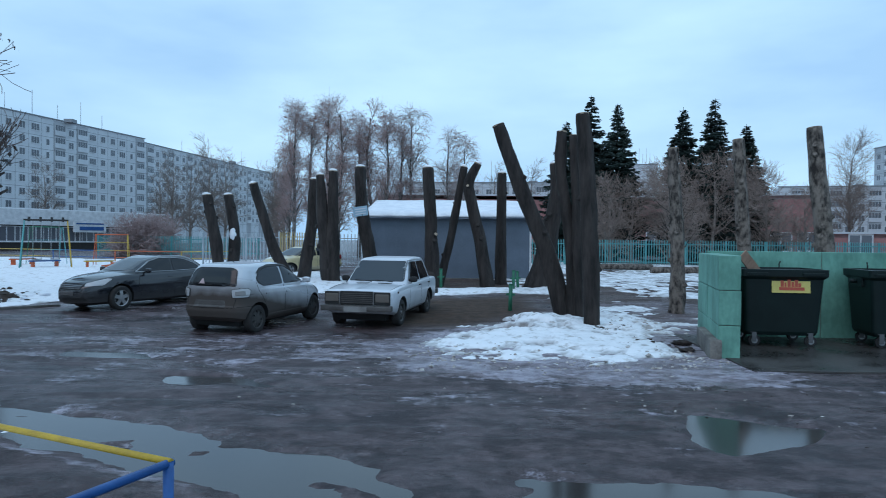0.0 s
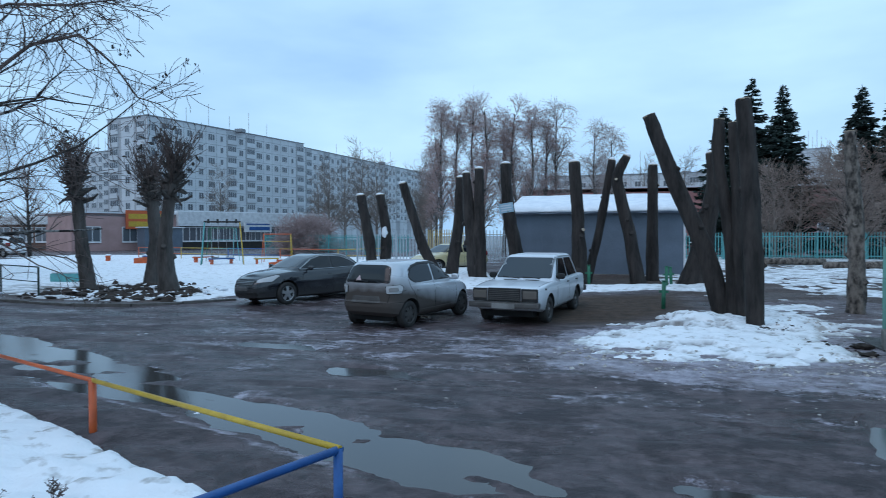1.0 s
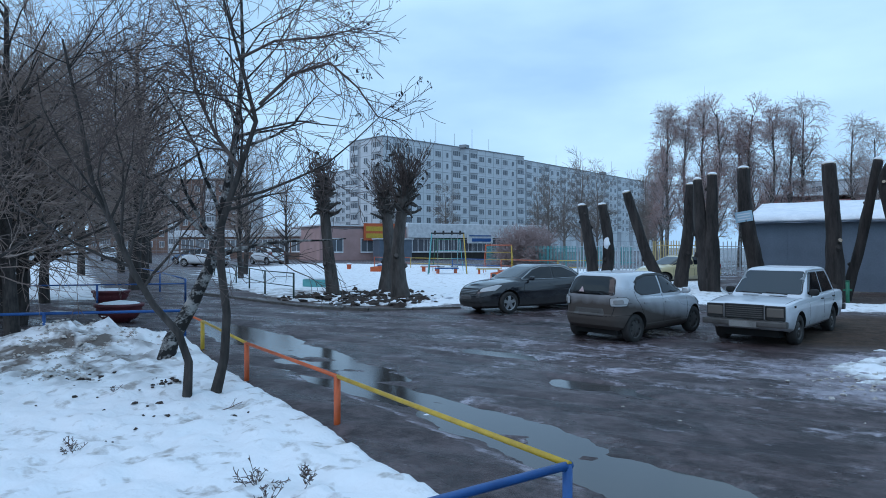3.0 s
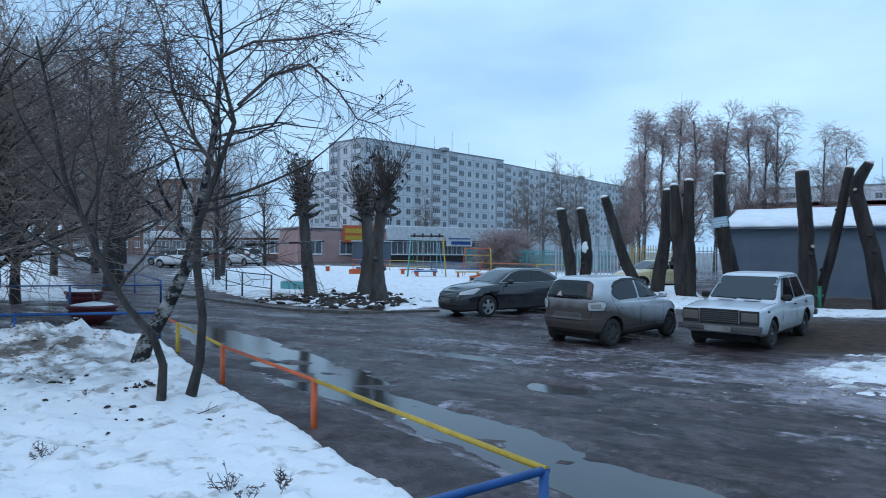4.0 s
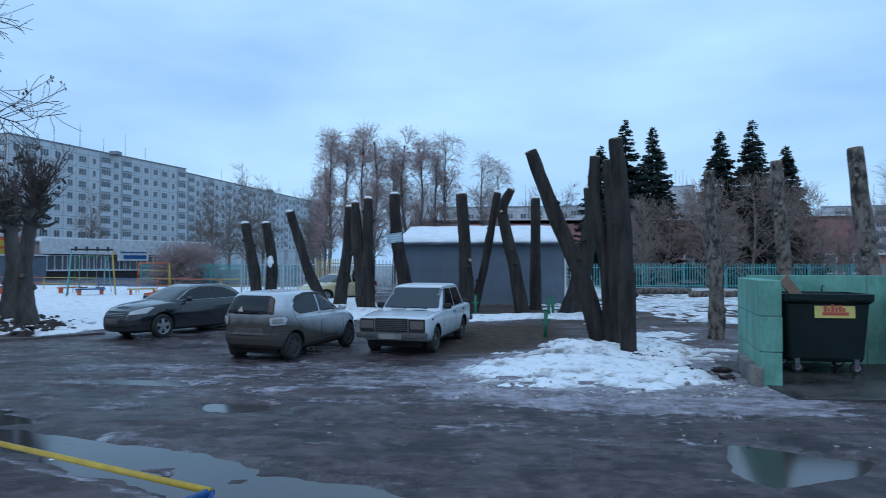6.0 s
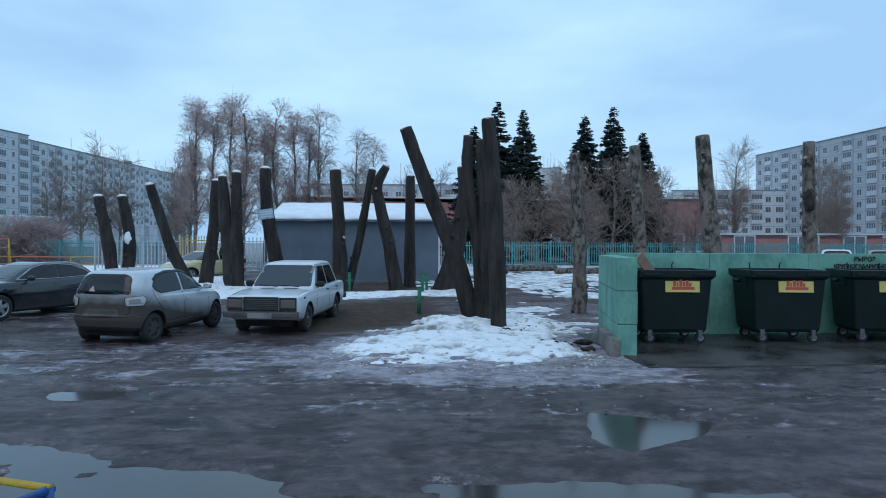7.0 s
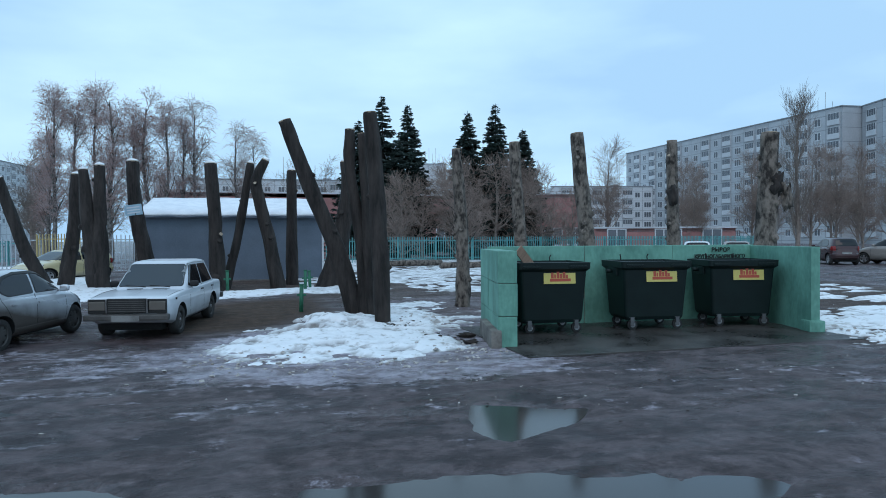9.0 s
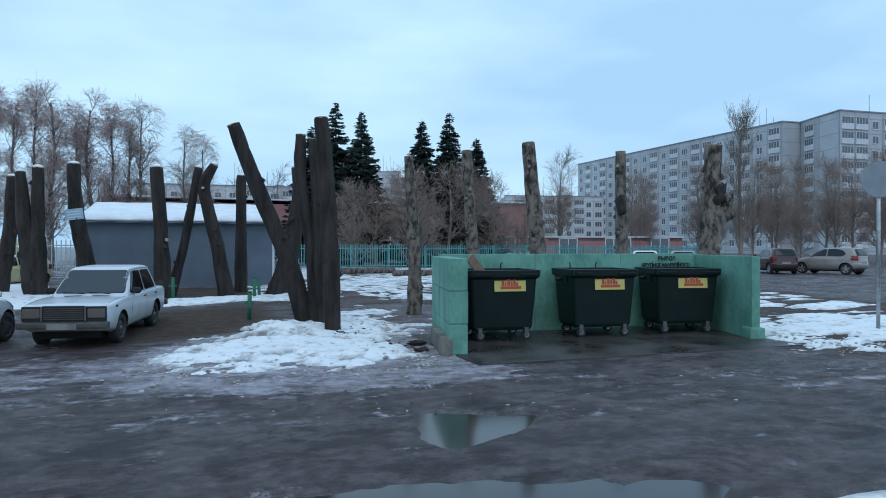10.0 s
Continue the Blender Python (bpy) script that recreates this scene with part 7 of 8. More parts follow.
def bare_tree(m, label, seed, trunk, trunk_r, levels, bark, twig, min_r=0.004, category="tree", group="", name="tree", leaves=None):
    """trunk: points; leaves: number, size and material of dry leaves and catkins left on the twigs; levels: rows of count, u0, u1, length, angle, lift, wobble, ratio."""
    rng = np.random.default_rng(seed)
    g = thing(name, m, label, category, group)
    t = np.array(trunk, float)
    K = 9
    uu = np.linspace(0, len(t) - 1, K)
    line = np.stack([np.interp(uu, np.arange(len(t)), t[:, c]) for c in range(3)], -1)
    r0 = trunk_r[0] if hasattr(trunk_r, "__len__") else trunk_r
    line[1:-1, :2] += rng.normal(size=(K - 2, 2)) * r0 * 0.15
    rad = np.interp(uu, np.linspace(0, len(t) - 1, len(trunk_r) if hasattr(trunk_r, "__len__") else 2), trunk_r if hasattr(trunk_r, "__len__") else (trunk_r, trunk_r * 0.25))
    sets = [(line[None], rad[None])]
    v, f = tubes(*sets[0], 12)
    part("trunk", fast_mesh("trunk", v, f, bark), None, g)
    cur, made = sets[0], []
    for count, u0, u1, length, angle, lift, wobble, ratio in levels:
        cur = grow(rng, cur[0], count, u0, u1, length, angle, lift, wobble, 6 if len(made) < 2 else 4, cur[1], ratio)
        cur = (cur[0], np.maximum(cur[1], min_r))
        made.append(cur)
    v, f = joined(made[:1], [6])
    tagged(part("branchwork", fast_mesh("limbs", v, f, bark), None, g), kind="stuff")
    v, f = joined(made[1:], [4] + [3] * (len(made) - 2))
    tagged(part("crown", fast_mesh("crown", v, f, twig), None, g), kind="stuff")
    if leaves:
        cnt, size, lm = leaves
        c = made[-1][0][rng.integers(0, len(made[-1][0]), cnt), rng.integers(1, 4, cnt)]
        a, d = rng.normal(size=(cnt, 3)) * size * 0.45, rng.normal(size=(cnt, 3)) * size * 0.4 + np.array([0, 0, -size])
        quad = np.stack([c, c + a + d * 0.5, c + d, c - a + d * 0.5], 1)
        tagged(part("dry_leaves", fast_mesh("leaves", quad.reshape(-1, 3), np.arange(cnt * 4).reshape(-1, 4), lm, smooth=False), None, g, "last reddish dry leaves"), kind="stuff")
    return g


# trees on the near lawn
g = bare_tree(pose(-6.1, 5.04, 0), "slender dark bare tree on the snowy lawn", 11,
    [(0, 0, -0.05), (0.07, 0.08, 0.42), (0.10, 0.12, 0.85), (0.07, 0.08, 1.29), (0.05, 0.05, 1.79), (0.06, 0.07, 2.06), (0.21, 0.24, 2.53), (0.33, 0.37, 3.29), (0.16, 0.19, 3.9), (0.05, 0.05, 4.6)],
    [0.068, 0.051, 0.046, 0.045, 0.043, 0.040, 0.030, 0.024, 0.018, 0.011],
    [(15, 0.48, 1.0, 1.75, 55, 0.25, 0.16, 0.55), (85, 0.15, 1.0, 0.95, 48, 0.15, 0.20, 0.55), (330, 0.2, 1.0, 0.5, 45, -0.05, 0.22, 0.6), (700, 0.3, 1.0, 0.22, 45, 0.0, 0.2, 0.7)],
    M_BARK_LAWN, M_TWIG_BROWN, 0.0032)
for pts, r in (([(0.33, 0.37, 3.29), (0.58, 0.62, 3.65), (0.90, 0.91, 3.81), (1.15, 1.11, 3.53), (1.32, 1.25, 3.21), (1.51, 1.38, 3.15)], 0.022),
               ([(0.16, 0.19, 3.77), (0.45, 0.49, 4.02), (0.81, 0.83, 4.09), (1.05, 1.03, 4.18), (1.23, 1.17, 4.24)], 0.018),
               ([(0.21, 0.24, 2.53), (0.02, 0.05, 2.9), (-0.15, -0.1, 3.4), (-0.2, -0.2, 4.1), (-0.4, -0.3, 4.7)], 0.028)):
    line = np.array(pts)[None]
    rad = np.linspace(r, 0.005, line.shape[1])[None]
    rng = np.random.default_rng(len(pts) + int(r * 1000))
    a = grow(rng, line, 26, 0.15, 1.0, 0.75, 50, -0.1, 0.2, 5, rad, 0.5)
    b = grow(rng, a[0], 90, 0.2, 1.0, 0.35, 45, 0.0, 0.22, 4, np.maximum(a[1], 0.004), 0.6)
    v, f = joined([(line, rad), (a[0], np.maximum(a[1], 0.004)), (b[0], np.maximum(b[1], 0.003))], [6, 4, 3])
    limb = part("hanging_branch", fast_mesh("branch", v, f, M_TWIG_BROWN), None, g)
    vs, qs = [], []
    for e in b[0][rng.integers(0, 90, 7), -1]:
        for k in range(8):
            c = e + rng.normal(size=3) * 0.022 + np.array([0, 0, -0.05 * rng.random()])
            side, drop = rng.normal(size=3) * 0.008, np.array([0, 0, -0.035]) + rng.normal(size=3) * 0.010
            o = len(vs)
            vs += [c, c + side + drop * 0.6, c + drop, c - side + drop * 0.6]
            qs.append((o, o + 1, o + 2, o + 3))
    tagged(part("seed_cluster", fast_mesh("seeds", np.array(vs), np.array(qs), M_TWIG, smooth=False), None, limb, "dark hanging clusters of dry seeds"), kind="stuff")
bare_tree(pose(-6.19, 4.77, 0), "thin bare tree leaning over the snowy lawn", 12,
    [(0, 0, -0.05), (0.01, 0.01, 0.46), (-0.05, -0.07, 0.77), (-0.19, -0.26, 1.08), (-0.30, -0.41, 1.44), (-0.41, -0.58, 1.90), (-0.51, -0.74, 2.35), (-0.6, -0.8, 3.0), (-0.75, -0.9, 3.8)],
    [0.056, 0.044, 0.039, 0.035, 0.032, 0.029, 0.024, 0.019, 0.011],
    [(16, 0.40, 1.0, 1.7, 55, 0.35, 0.16, 0.55), (90, 0.15, 1.0, 1.0, 48, 0.1, 0.2, 0.55), (420, 0.2, 1.0, 0.55, 45, -0.05, 0.22, 0.6), (700, 0.3, 1.0, 0.25, 45, 0.0, 0.2, 0.7)],
    M_BARK_LAWN, M_TWIG_BROWN, 0.0032)
bare_tree(pose(-8.47, 6.14, 0), "leaning old birch with peeling black and white bark", 13,
    [(0, 0, -0.12), (0.10, 0.14, 0.42), (0.27, 0.36, 0.99), (0.42, 0.54, 1.56), (0.50, 0.63, 2.15), (0.64, 0.79, 3.25), (0.70, 0.86, 4.35), (0.6, 0.9, 6.0)],
    [0.136, 0.108, 0.092, 0.080, 0.068, 0.048, 0.032, 0.012],
    [(16, 0.40, 1.0, 2.0, 55, 0.2, 0.15, 0.5), (110, 0.15, 1.0, 1.2, 48, -0.1, 0.18, 0.5), (500, 0.2, 1.0, 0.7, 42, -0.35, 0.2, 0.6)],
    M_BIRCH_OLD, M_TWIG_BROWN, 0.004)

# crowded shrubs and trees beside the next lawn
SHRUB = [(56, 0.30, 1.0, 2.8, 60, 0.35, 0.12, 0.42), (640, 0.15, 1.0, 1.5, 42, -0.05, 0.16, 0.42), (2300, 0.2, 1.0, 0.8, 40, -0.2, 0.2, 0.6)]
s0 = bare_tree(pose(-13.2, 5.9, 0.0), "dense bare shrub with fine brown twigs", 21, [(0, 0, -0.1), (0.1, 0.0, 1.0), (0.0, 0.2, 2.4), (0.2, 0.1, 4.2)], 0.13, SHRUB, M_BARK_LAWN, M_TWIG_PALE, 0.0034, "shrub", "shrubs beside the lawn", "shrub")
s1 = bare_tree(pose(-17.0, 8.1, 0.0), "dense bare shrub with upright twigs", 22, [(0, 0, -0.1), (0.0, 0.1, 1.2), (0.2, 0.1, 2.8), (0.1, 0.0, 5.2)], 0.15, SHRUB, M_BARK_LAWN, M_TWIG_PALE, 0.0039, "shrub", "shrubs beside the lawn", "shrub")
copy_thing(s0, pose(-20.5, 11.0, 0, 0, 0, 130) @ Matrix.Scale(1.25, 4))
copy_thing(s1, pose(-22.5, 8.4, 0, 0, 0, 70) @ Matrix.Scale(1.3, 4))
copy_thing(s0, pose(-16.2, 5.6, 0, 0, 0, 250) @ Matrix.Scale(1.15, 4))
copy_thing(s0, pose(-15.2, 7.6, 0, 0, 0, 20) @ Matrix.Scale(1.2, 4))
copy_thing(s1, pose(-27.5, 14.0, 0, 0, 0, 200) @ Matrix.Scale(1.4, 4))

TALL = [(38, 0.22, 1.0, 3.2, 48, 0.45, 0.12, 0.5), (300, 0.15, 1.0, 1.6, 42, 0.15, 0.15, 0.5), (1050, 0.2, 1.0, 0.9, 40, 0.0, 0.18, 0.6)]
t0 = bare_tree(pose(-24.0, 16.3, 0.0), "tall bare tree along the road", 31, [(0, 0, -0.1), (0.1, 0.1, 2.5), (0.0, 0.2, 5.5), (0.2, 0.0, 9.5)], 0.22, TALL, M_BARK_LAWN, M_TWIG_PALE, 0.0055, "tree", "bare trees")
for x, y, s, a in ((-12.6, 6.2, 0.62, 200), (-9.3, 3.0, 0.5, 100), (-28.0, 19.6, 1.05, 140), (-33.5, 23.2, 1.0, 300), (-26.5, 24.0, 0.7, 220), (-30.0, 27.5, 0.75, 20), (-41.0, 27.0, 1.1, 170), (-38.0, 22.5, 1.0, 90), (-52.0, 35.0, 1.1, 60), (-62, 44.0, 1.2, 250), (-47, 48.5, 0.8, 110)):
    copy_thing(t0, pose(x, y, 0, 0, 0, a) @ Matrix.Scale(s, 4))

# birches behind the garage
M_LEAF_DRY = mat("reddish_dry_leaf", (0.36, 0.20, 0.16), (0.24, 0.125, 0.10), 0.8, bump=0)
BIRCH = [(50, 0.20, 1.0, 1.9, 32, 0.50, 0.10, 0.40), (420, 0.15, 1.0, 1.0, 40, 0.05, 0.14, 0.45), (2500, 0.2, 1.0, 0.6, 40, -0.45, 0.18, 0.6)]
b1 = bare_tree(pose(-11.2, 50.0, 0.2), "birch with drooping reddish bare twigs", 41, [(0, 0, -0.1), (0.1, 0, 3.5), (0.0, 0.2, 6.8), (0.1, 0.1, 10.7)], 0.17, BIRCH, M_BIRCH, M_TWIG_RED, 0.0058, "birch", "birches behind the garage", "birch", (2600, 0.05, M_LEAF_DRY))
b2 = bare_tree(pose(-7.6, 49.0, 0.2), "birch with a wide reddish bare crown", 42, [(0, 0, -0.1), (-0.2, 0, 3.5), (0.2, 0.1, 6.8), (0.0, -0.1, 10.6)], 0.17, BIRCH, M_BIRCH, M_TWIG_RED, 0.0058, "birch", "birches behind the garage", "birch", (2600, 0.05, M_LEAF_DRY))
b3 = bare_tree(pose(-2.6, 52.0, 0.2), "slim birch with pale frosted twigs", 43, [(0, 0, -0.1), (0.1, 0, 3.6), (0.0, 0.2, 7.4), (0.1, 0.1, 10.6)], 0.14, [(34, 0.22, 1.0, 1.7, 38, 0.2, 0.10, 0.45), (260, 0.15, 1.0, 1.1, 45, -0.3, 0.14, 0.5), (1300, 0.2, 1.0, 0.9, 40, -0.8, 0.16, 0.6)], M_BIRCH, mat("frosted_twig", (0.48, 0.40, 0.38), (0.32, 0.26, 0.245), 0.8, bump=0), 0.0085, "birch", "birches behind the garage", "birch")
for ob, x, y, s, a in ((b1, -9.0, 52.5, 1.05, 80), (b2, -5.6, 50.5, 1.0, 160), (b1, -4.2, 49.5, 0.92, 220), (b3, 0.4, 53.0, 0.88, 60), (b2, -12.3, 53.5, 0.9, 300), (b3, 1.6, 50, 0.78, 160), (b1, -10.1, 51.0, 0.94, 30), (b2, -6.6, 52.5, 0.95, 250), (b1, -3.3, 51.0, 0.86, 340)):
    copy_thing(ob, pose(x, y, 0.2, 0, 0, a) @ Matrix.Scale(s, 4))

# bare trees in front of the long block, along the fence and round the right-hand block
FAR = [(26, 0.2, 1.0, 3.0, 45, 0.45, 0.12, 0.5), (200, 0.15, 1.0, 1.6, 42, 0.2, 0.15, 0.5), (900, 0.2, 1.0, 1.0, 40, 0.1, 0.18, 0.6)]
f0 = bare_tree(pose(-26, 74, 0.0), "bare grey tree in front of the long block", 51, [(0, 0, -0.1), (0.1, 0.1, 3), (0.0, 0.2, 6), (0.2, 0.0, 10)], 0.2, FAR, M_TWIG_GREY, M_TWIG_GREY, 0.012, "tree", "distant bare trees")
for x, y, s in ((-34, 84, 1.0), (-30, 92, 1.15), (-22, 88, 1.1), (-18, 76, 0.9), (-37, 98, 1.1), (-15, 95, 1.2), (-26, 105, 1.2), (-4, 88, 1.0), (-9, 98, 1.1), (2, 96, 1.1), (7, 90, 1.0), (-13, 84, 0.95), (13, 98, 1.1), (20, 94, 1.0), (-62, 104, 1.15), (-70, 98, 1.1), (-44, 104, 1.1)):
    copy_thing(f0, pose(x, y, 0.15, 0, 0, (x * 37 + y * 11) % 360) @ Matrix.Scale(s * 0.95, 4))
f1 = bare_tree(pose(40, 66, 0.15), "bare tree with a dense crown of thin twigs", 52, [(0, 0, -0.1), (0.1, 0.1, 3), (0.0, 0.2, 6), (0.2, 0.0, 10)], 0.17,
    [(34, 0.12, 1.0, 3.0, 38, 0.55, 0.12, 0.45), (420, 0.15, 1.0, 1.7, 36, 0.35, 0.15, 0.5), (3000, 0.2, 1.0, 1.0, 36, 0.2, 0.18, 0.6)], M_TWIG_GREY, M_TWIG_PALE, 0.0065, "tree", "distant bare trees")
for x, y, s in ((47, 60, 0.8), (56, 62, 0.95), (60, 52, 0.9), (66, 60, 1.0), (64, 46, 0.95), (70, 50, 1.0), (74, 44, 0.9), (58, 40, 0.8), (80, 52, 1.05), (52, 50, 0.85), (78, 40, 0.95), (48, 41, 0.65),
                (62, 66, 1.0), (68, 55, 1.0), (57, 45, 0.8), (75, 57, 1.05), (53, 56, 0.85), (66, 40, 0.9), (84, 46, 1.05), (43, 55, 0.7), (50, 66, 0.9), (72, 66, 1.1), (88, 60, 1.1)):
    copy_thing(f1, pose(x, y, 0.15, 0, 0, (x * 37 + y * 11) % 360) @ Matrix.Scale(s * 0.95, 4))
bare_tree(pose(43.2, 42.8, 0.2), "tall narrow poplar with upright bare twigs", 61, [(0, 0, -0.1), (0.1, 0, 3), (0.0, 0.1, 7), (0.1, 0.1, 10.6)], 0.20,
    [(46, 0.08, 1.0, 3.0, 20, 0.6, 0.05, 0.3), (300, 0.15, 1.0, 1.8, 22, 0.5, 0.08, 0.5), (1500, 0.2, 1.0, 1.0, 25, 0.4, 0.1, 0.6)], M_TWIG_GREY, M_TWIG_GREY, 0.007, "poplar", "", "poplar")
# low bare bushes before the spruces and by the shop
BUSH = [(24, 0.0, 1.0, 2.4, 55, 0.35, 0.14, 0.5), (240, 0.15, 1.0, 1.2, 42, 0.25, 0.16, 0.5), (1700, 0.2, 1.0, 0.7, 38, 0.15, 0.18, 0.6)]
bu = bare_tree(pose(10.8, 43.5, 0.2), "bare grey-brown bush behind the fence", 71, [(0, 0, -0.1), (0.1, 0, 1.0), (0.0, 0.1, 2.6), (0.1, 0.1, 4.4)], 0.12, BUSH, M_TWIG_GREY, M_TWIG_PALE, 0.0065, "bush", "bushes along the fence", "bush")
for x, y, s in ((14.4, 42.6, 1.15), (17.6, 43.6, 1.25), (20.8, 43.0, 1.1), (12.6, 45.0, 1.0), (24, 44.5, 0.9), (16, 45.5, 1.2), (19.4, 45.0, 1.25)):
    copy_thing(bu, pose(x, y, 0.2, 0, 0, (x * 53) % 360) @ Matrix.Scale(s, 4))
br = bare_tree(pose(-27.4, 58.5, 0.0), "round dense brown bush by the shop", 72, [(0, 0, -0.1), (0.1, 0, 0.6), (0.0, 0.1, 1.4), (0.1, 0.1, 2.4)], 0.15, [(60, 0.0, 1.0, 2.0, 70, 0.3, 0.14, 0.5), (700, 0.15, 1.0, 1.0, 50, 0.1, 0.18, 0.5), (2200, 0.2, 1.0, 0.6, 45, 0.0, 0.2, 0.6)], M_TWIG_RED, M_TWIG_RED, 0.014, "bush", "", "bush")
copy_thing(br, pose(-24.8, 59.0, 0, 0, 0, 120))


def pollard(points, radii, seed, label):
    """A lopped tree with brooms of thin shoots and a few dry leaves at its head."""
    rng = np.random.default_rng(seed)
    P = [Vector(p) for p in points]
    base = P[0].copy()
    g = stub(points, radii, M_BARK_POL, seed, snow_cap=False, group="pollards on the island", label=label)
    top = np.array(P[-1] - base)
    axis = np.array([(P[-2].lerp(P[-1], 0.45)) - base, (P[-2].lerp(P[-1], 0.75)) - base, P[-1] - base])[None]
    ar = np.full((1, 3), 0.16)
    a = grow(rng, axis, 60, 0.0, 1.0, 1.3, 38, 0.9, 0.10, 6, ar, 0.12)
    b = grow(rng, a[0], 200, 0.3, 1.0, 0.6, 30, 0.4, 0.14, 4, a[1], 0.6)
    v, f = joined([(a[0], np.maximum(a[1], 0.010)), (b[0], np.maximum(b[1], 0.008))], [4, 3])
    tagged(part("shoot_broom", fast_mesh("shoots", v, f, M_TWIG_BROWN), None, g), kind="stuff")
    knob, kr = grow(rng, axis, 90, 0.0, 1.0, 0.45, 75, 0.2, 0.25, 4, ar, 0.5)
    v, f = joined([(knob, np.maximum(kr, 0.03))], [5])
    tagged(part("burr_head", fast_mesh("burrs", v, f, M_BARK_POL), None, g), kind="stuff")
    ends = b[0][:, -1]
    pick_ = ends[rng.integers(0, len(ends), 46)]
    vs, fs = [], []
    for k, c in enumerate(pick_):
        s, t = rng.normal(size=3) * 0.05, rng.normal(size=3) * 0.03 + np.array([0, 0, -0.09])
        vs += [c, c + s + t * 0.5, c + t, c - s + t * 0.5]
        fs.append((4 * k, 4 * k + 1, 4 * k + 2, 4 * k + 3))
    part("dry_leaves", fast_mesh("leaves", np.array(vs), np.array(fs), M_TWIG, smooth=False), None, g, "last withered leaves")
    return g


M_BARK_POL = mat("poplar_bark", (0.105, 0.092, 0.083), (0.035, 0.030, 0.027), 0.9, scale=4, fine=20, bump=0.9, dist=0.03, stretch=(1, 1, 0.25))
pollard([(-15.16, 17.82, -0.05), (-15.32, 17.68, 1.73), (-15.45, 17.58, 4.0)], [0.25, 0.175, 0.13], 1, "pollarded poplar trunk with a broom of thin shoots")
pollard([(-14.32, 19.63, -0.05), (-14.19, 19.72, 1.72), (-14.34, 19.61, 3.7)], [0.27, 0.19, 0.16], 2, "pollarded poplar trunk with a thick head of shoots")
pollard([(-11.69, 16.83, -0.02), (-11.77, 16.77, 1.71), (-11.50, 16.93, 3.85)], [0.31, 0.19, 0.15], 3, "pollarded poplar trunk with shoots and dry leaves")


def spruce(m, h, seed, label):
    """Trunk, whorls of drooping boughs, and flat sprays of needles along them."""
    rng = np.random.default_rng(seed)
    g = thing("spruce", m, label, "spruce", "spruces behind the fence")
    line = np.array([[0, 0, -0.1], [0.03, 0, h * 0.5], [0, 0.02, h]])[None]
    v, f = tubes(line, np.array([[0.22, 0.12, 0.01]]), 8)
    part("trunk", fast_mesh("trunk", v, f, M_BARK), None, g)
    n = 520
    z = 0.5 + (h - 0.6) * rng.random(n) ** 0.85
    az = rng.random(n) * 2 * np.pi
    reach = (0.12 + 0.29 * (h - z) ** 0.94) * (0.65 + 0.5 * rng.random(n))
    K = 5
    s = np.linspace(0, 1, K)
    bough = np.zeros((n, K, 3))
    droop = -0.28 * reach * (0.4 + 0.9 * rng.random(n))
    for i, t in enumerate(s):
        bough[:, i, 0] = np.cos(az) * reach * t
        bough[:, i, 1] = np.sin(az) * reach * t
        bough[:, i, 2] = z + droop * (t - 0.55 * t**3) + 0.05 * reach * t**3
    v, f = tubes(bough, np.full((n, K), 0.018) * np.linspace(1.2, 0.4, K), 3)
    part("bough_frame", fast_mesh("boughs", v, f, M_BARK), None, g)
    cnt = 30000
    bi = rng.integers(0, n, cnt)
    bw = reach / reach.sum()
    bi = rng.choice(n, cnt, p=bw)
    u = 0.15 + 0.85 * rng.random(cnt)
    ff = u * (K - 1)
    k = np.minimum(ff.astype(int), K - 2)
    fr = (ff - k)[:, None]
    c = bough[bi, k] * (1 - fr) + bough[bi, k + 1] * fr
    out = np.stack([np.cos(az[bi]), np.sin(az[bi]), np.zeros(cnt)], -1)
    side = np.stack([-np.sin(az[bi]), np.cos(az[bi]), np.zeros(cnt)], -1) * np.where(rng.random(cnt) < 0.5, -1, 1)[:, None]
    d = out * 0.6 + side * (0.5 + 0.5 * rng.random(cnt))[:, None] + np.array([0, 0, -0.35]) + rng.normal(size=(cnt, 3)) * 0.2
    d /= np.linalg.norm(d, axis=1, keepdims=True)
    ln = ((0.26 + 0.24 * rng.random(cnt)) * (0.30 + 0.70 * np.clip(reach[bi] / 1.3, 0, 1)))[:, None]
    wv = np.cross(d, rng.normal(size=(cnt, 3)))
    wv /= np.linalg.norm(wv, axis=1, keepdims=True)
    wv *= 0.055 * (0.45 + 0.55 * np.clip(reach[bi] / 1.3, 0, 1))[:, None]
    quad = np.stack([c - wv * 0.4, c + d * ln * 0.5 - wv, c + d * ln, c + d * ln * 0.5 + wv], 1)
    part("needles", fast_mesh("needles", quad.reshape(-1, 3), np.arange(cnt * 4).reshape(-1, 4), M_NEEDLE, smooth=False), None, g)
    return g


for k, (bearing, far, elev) in enumerate(((12.35, 50, 12.0), (14.5, 49, 11.3), (10.35, 52, 10.0), (19.6, 50, 10.75), (21.95, 49, 11.3), (24.25, 51, 9.2))):
    x, y = math.sin(radians(bearing)) * far, math.cos(radians(bearing)) * far
    spruce(pose(x, y, 0.2, 0, 0, 60 * k), 1.5 + far * math.tan(radians(elev)), 80 + k, "tall dark green spruce behind the fence")

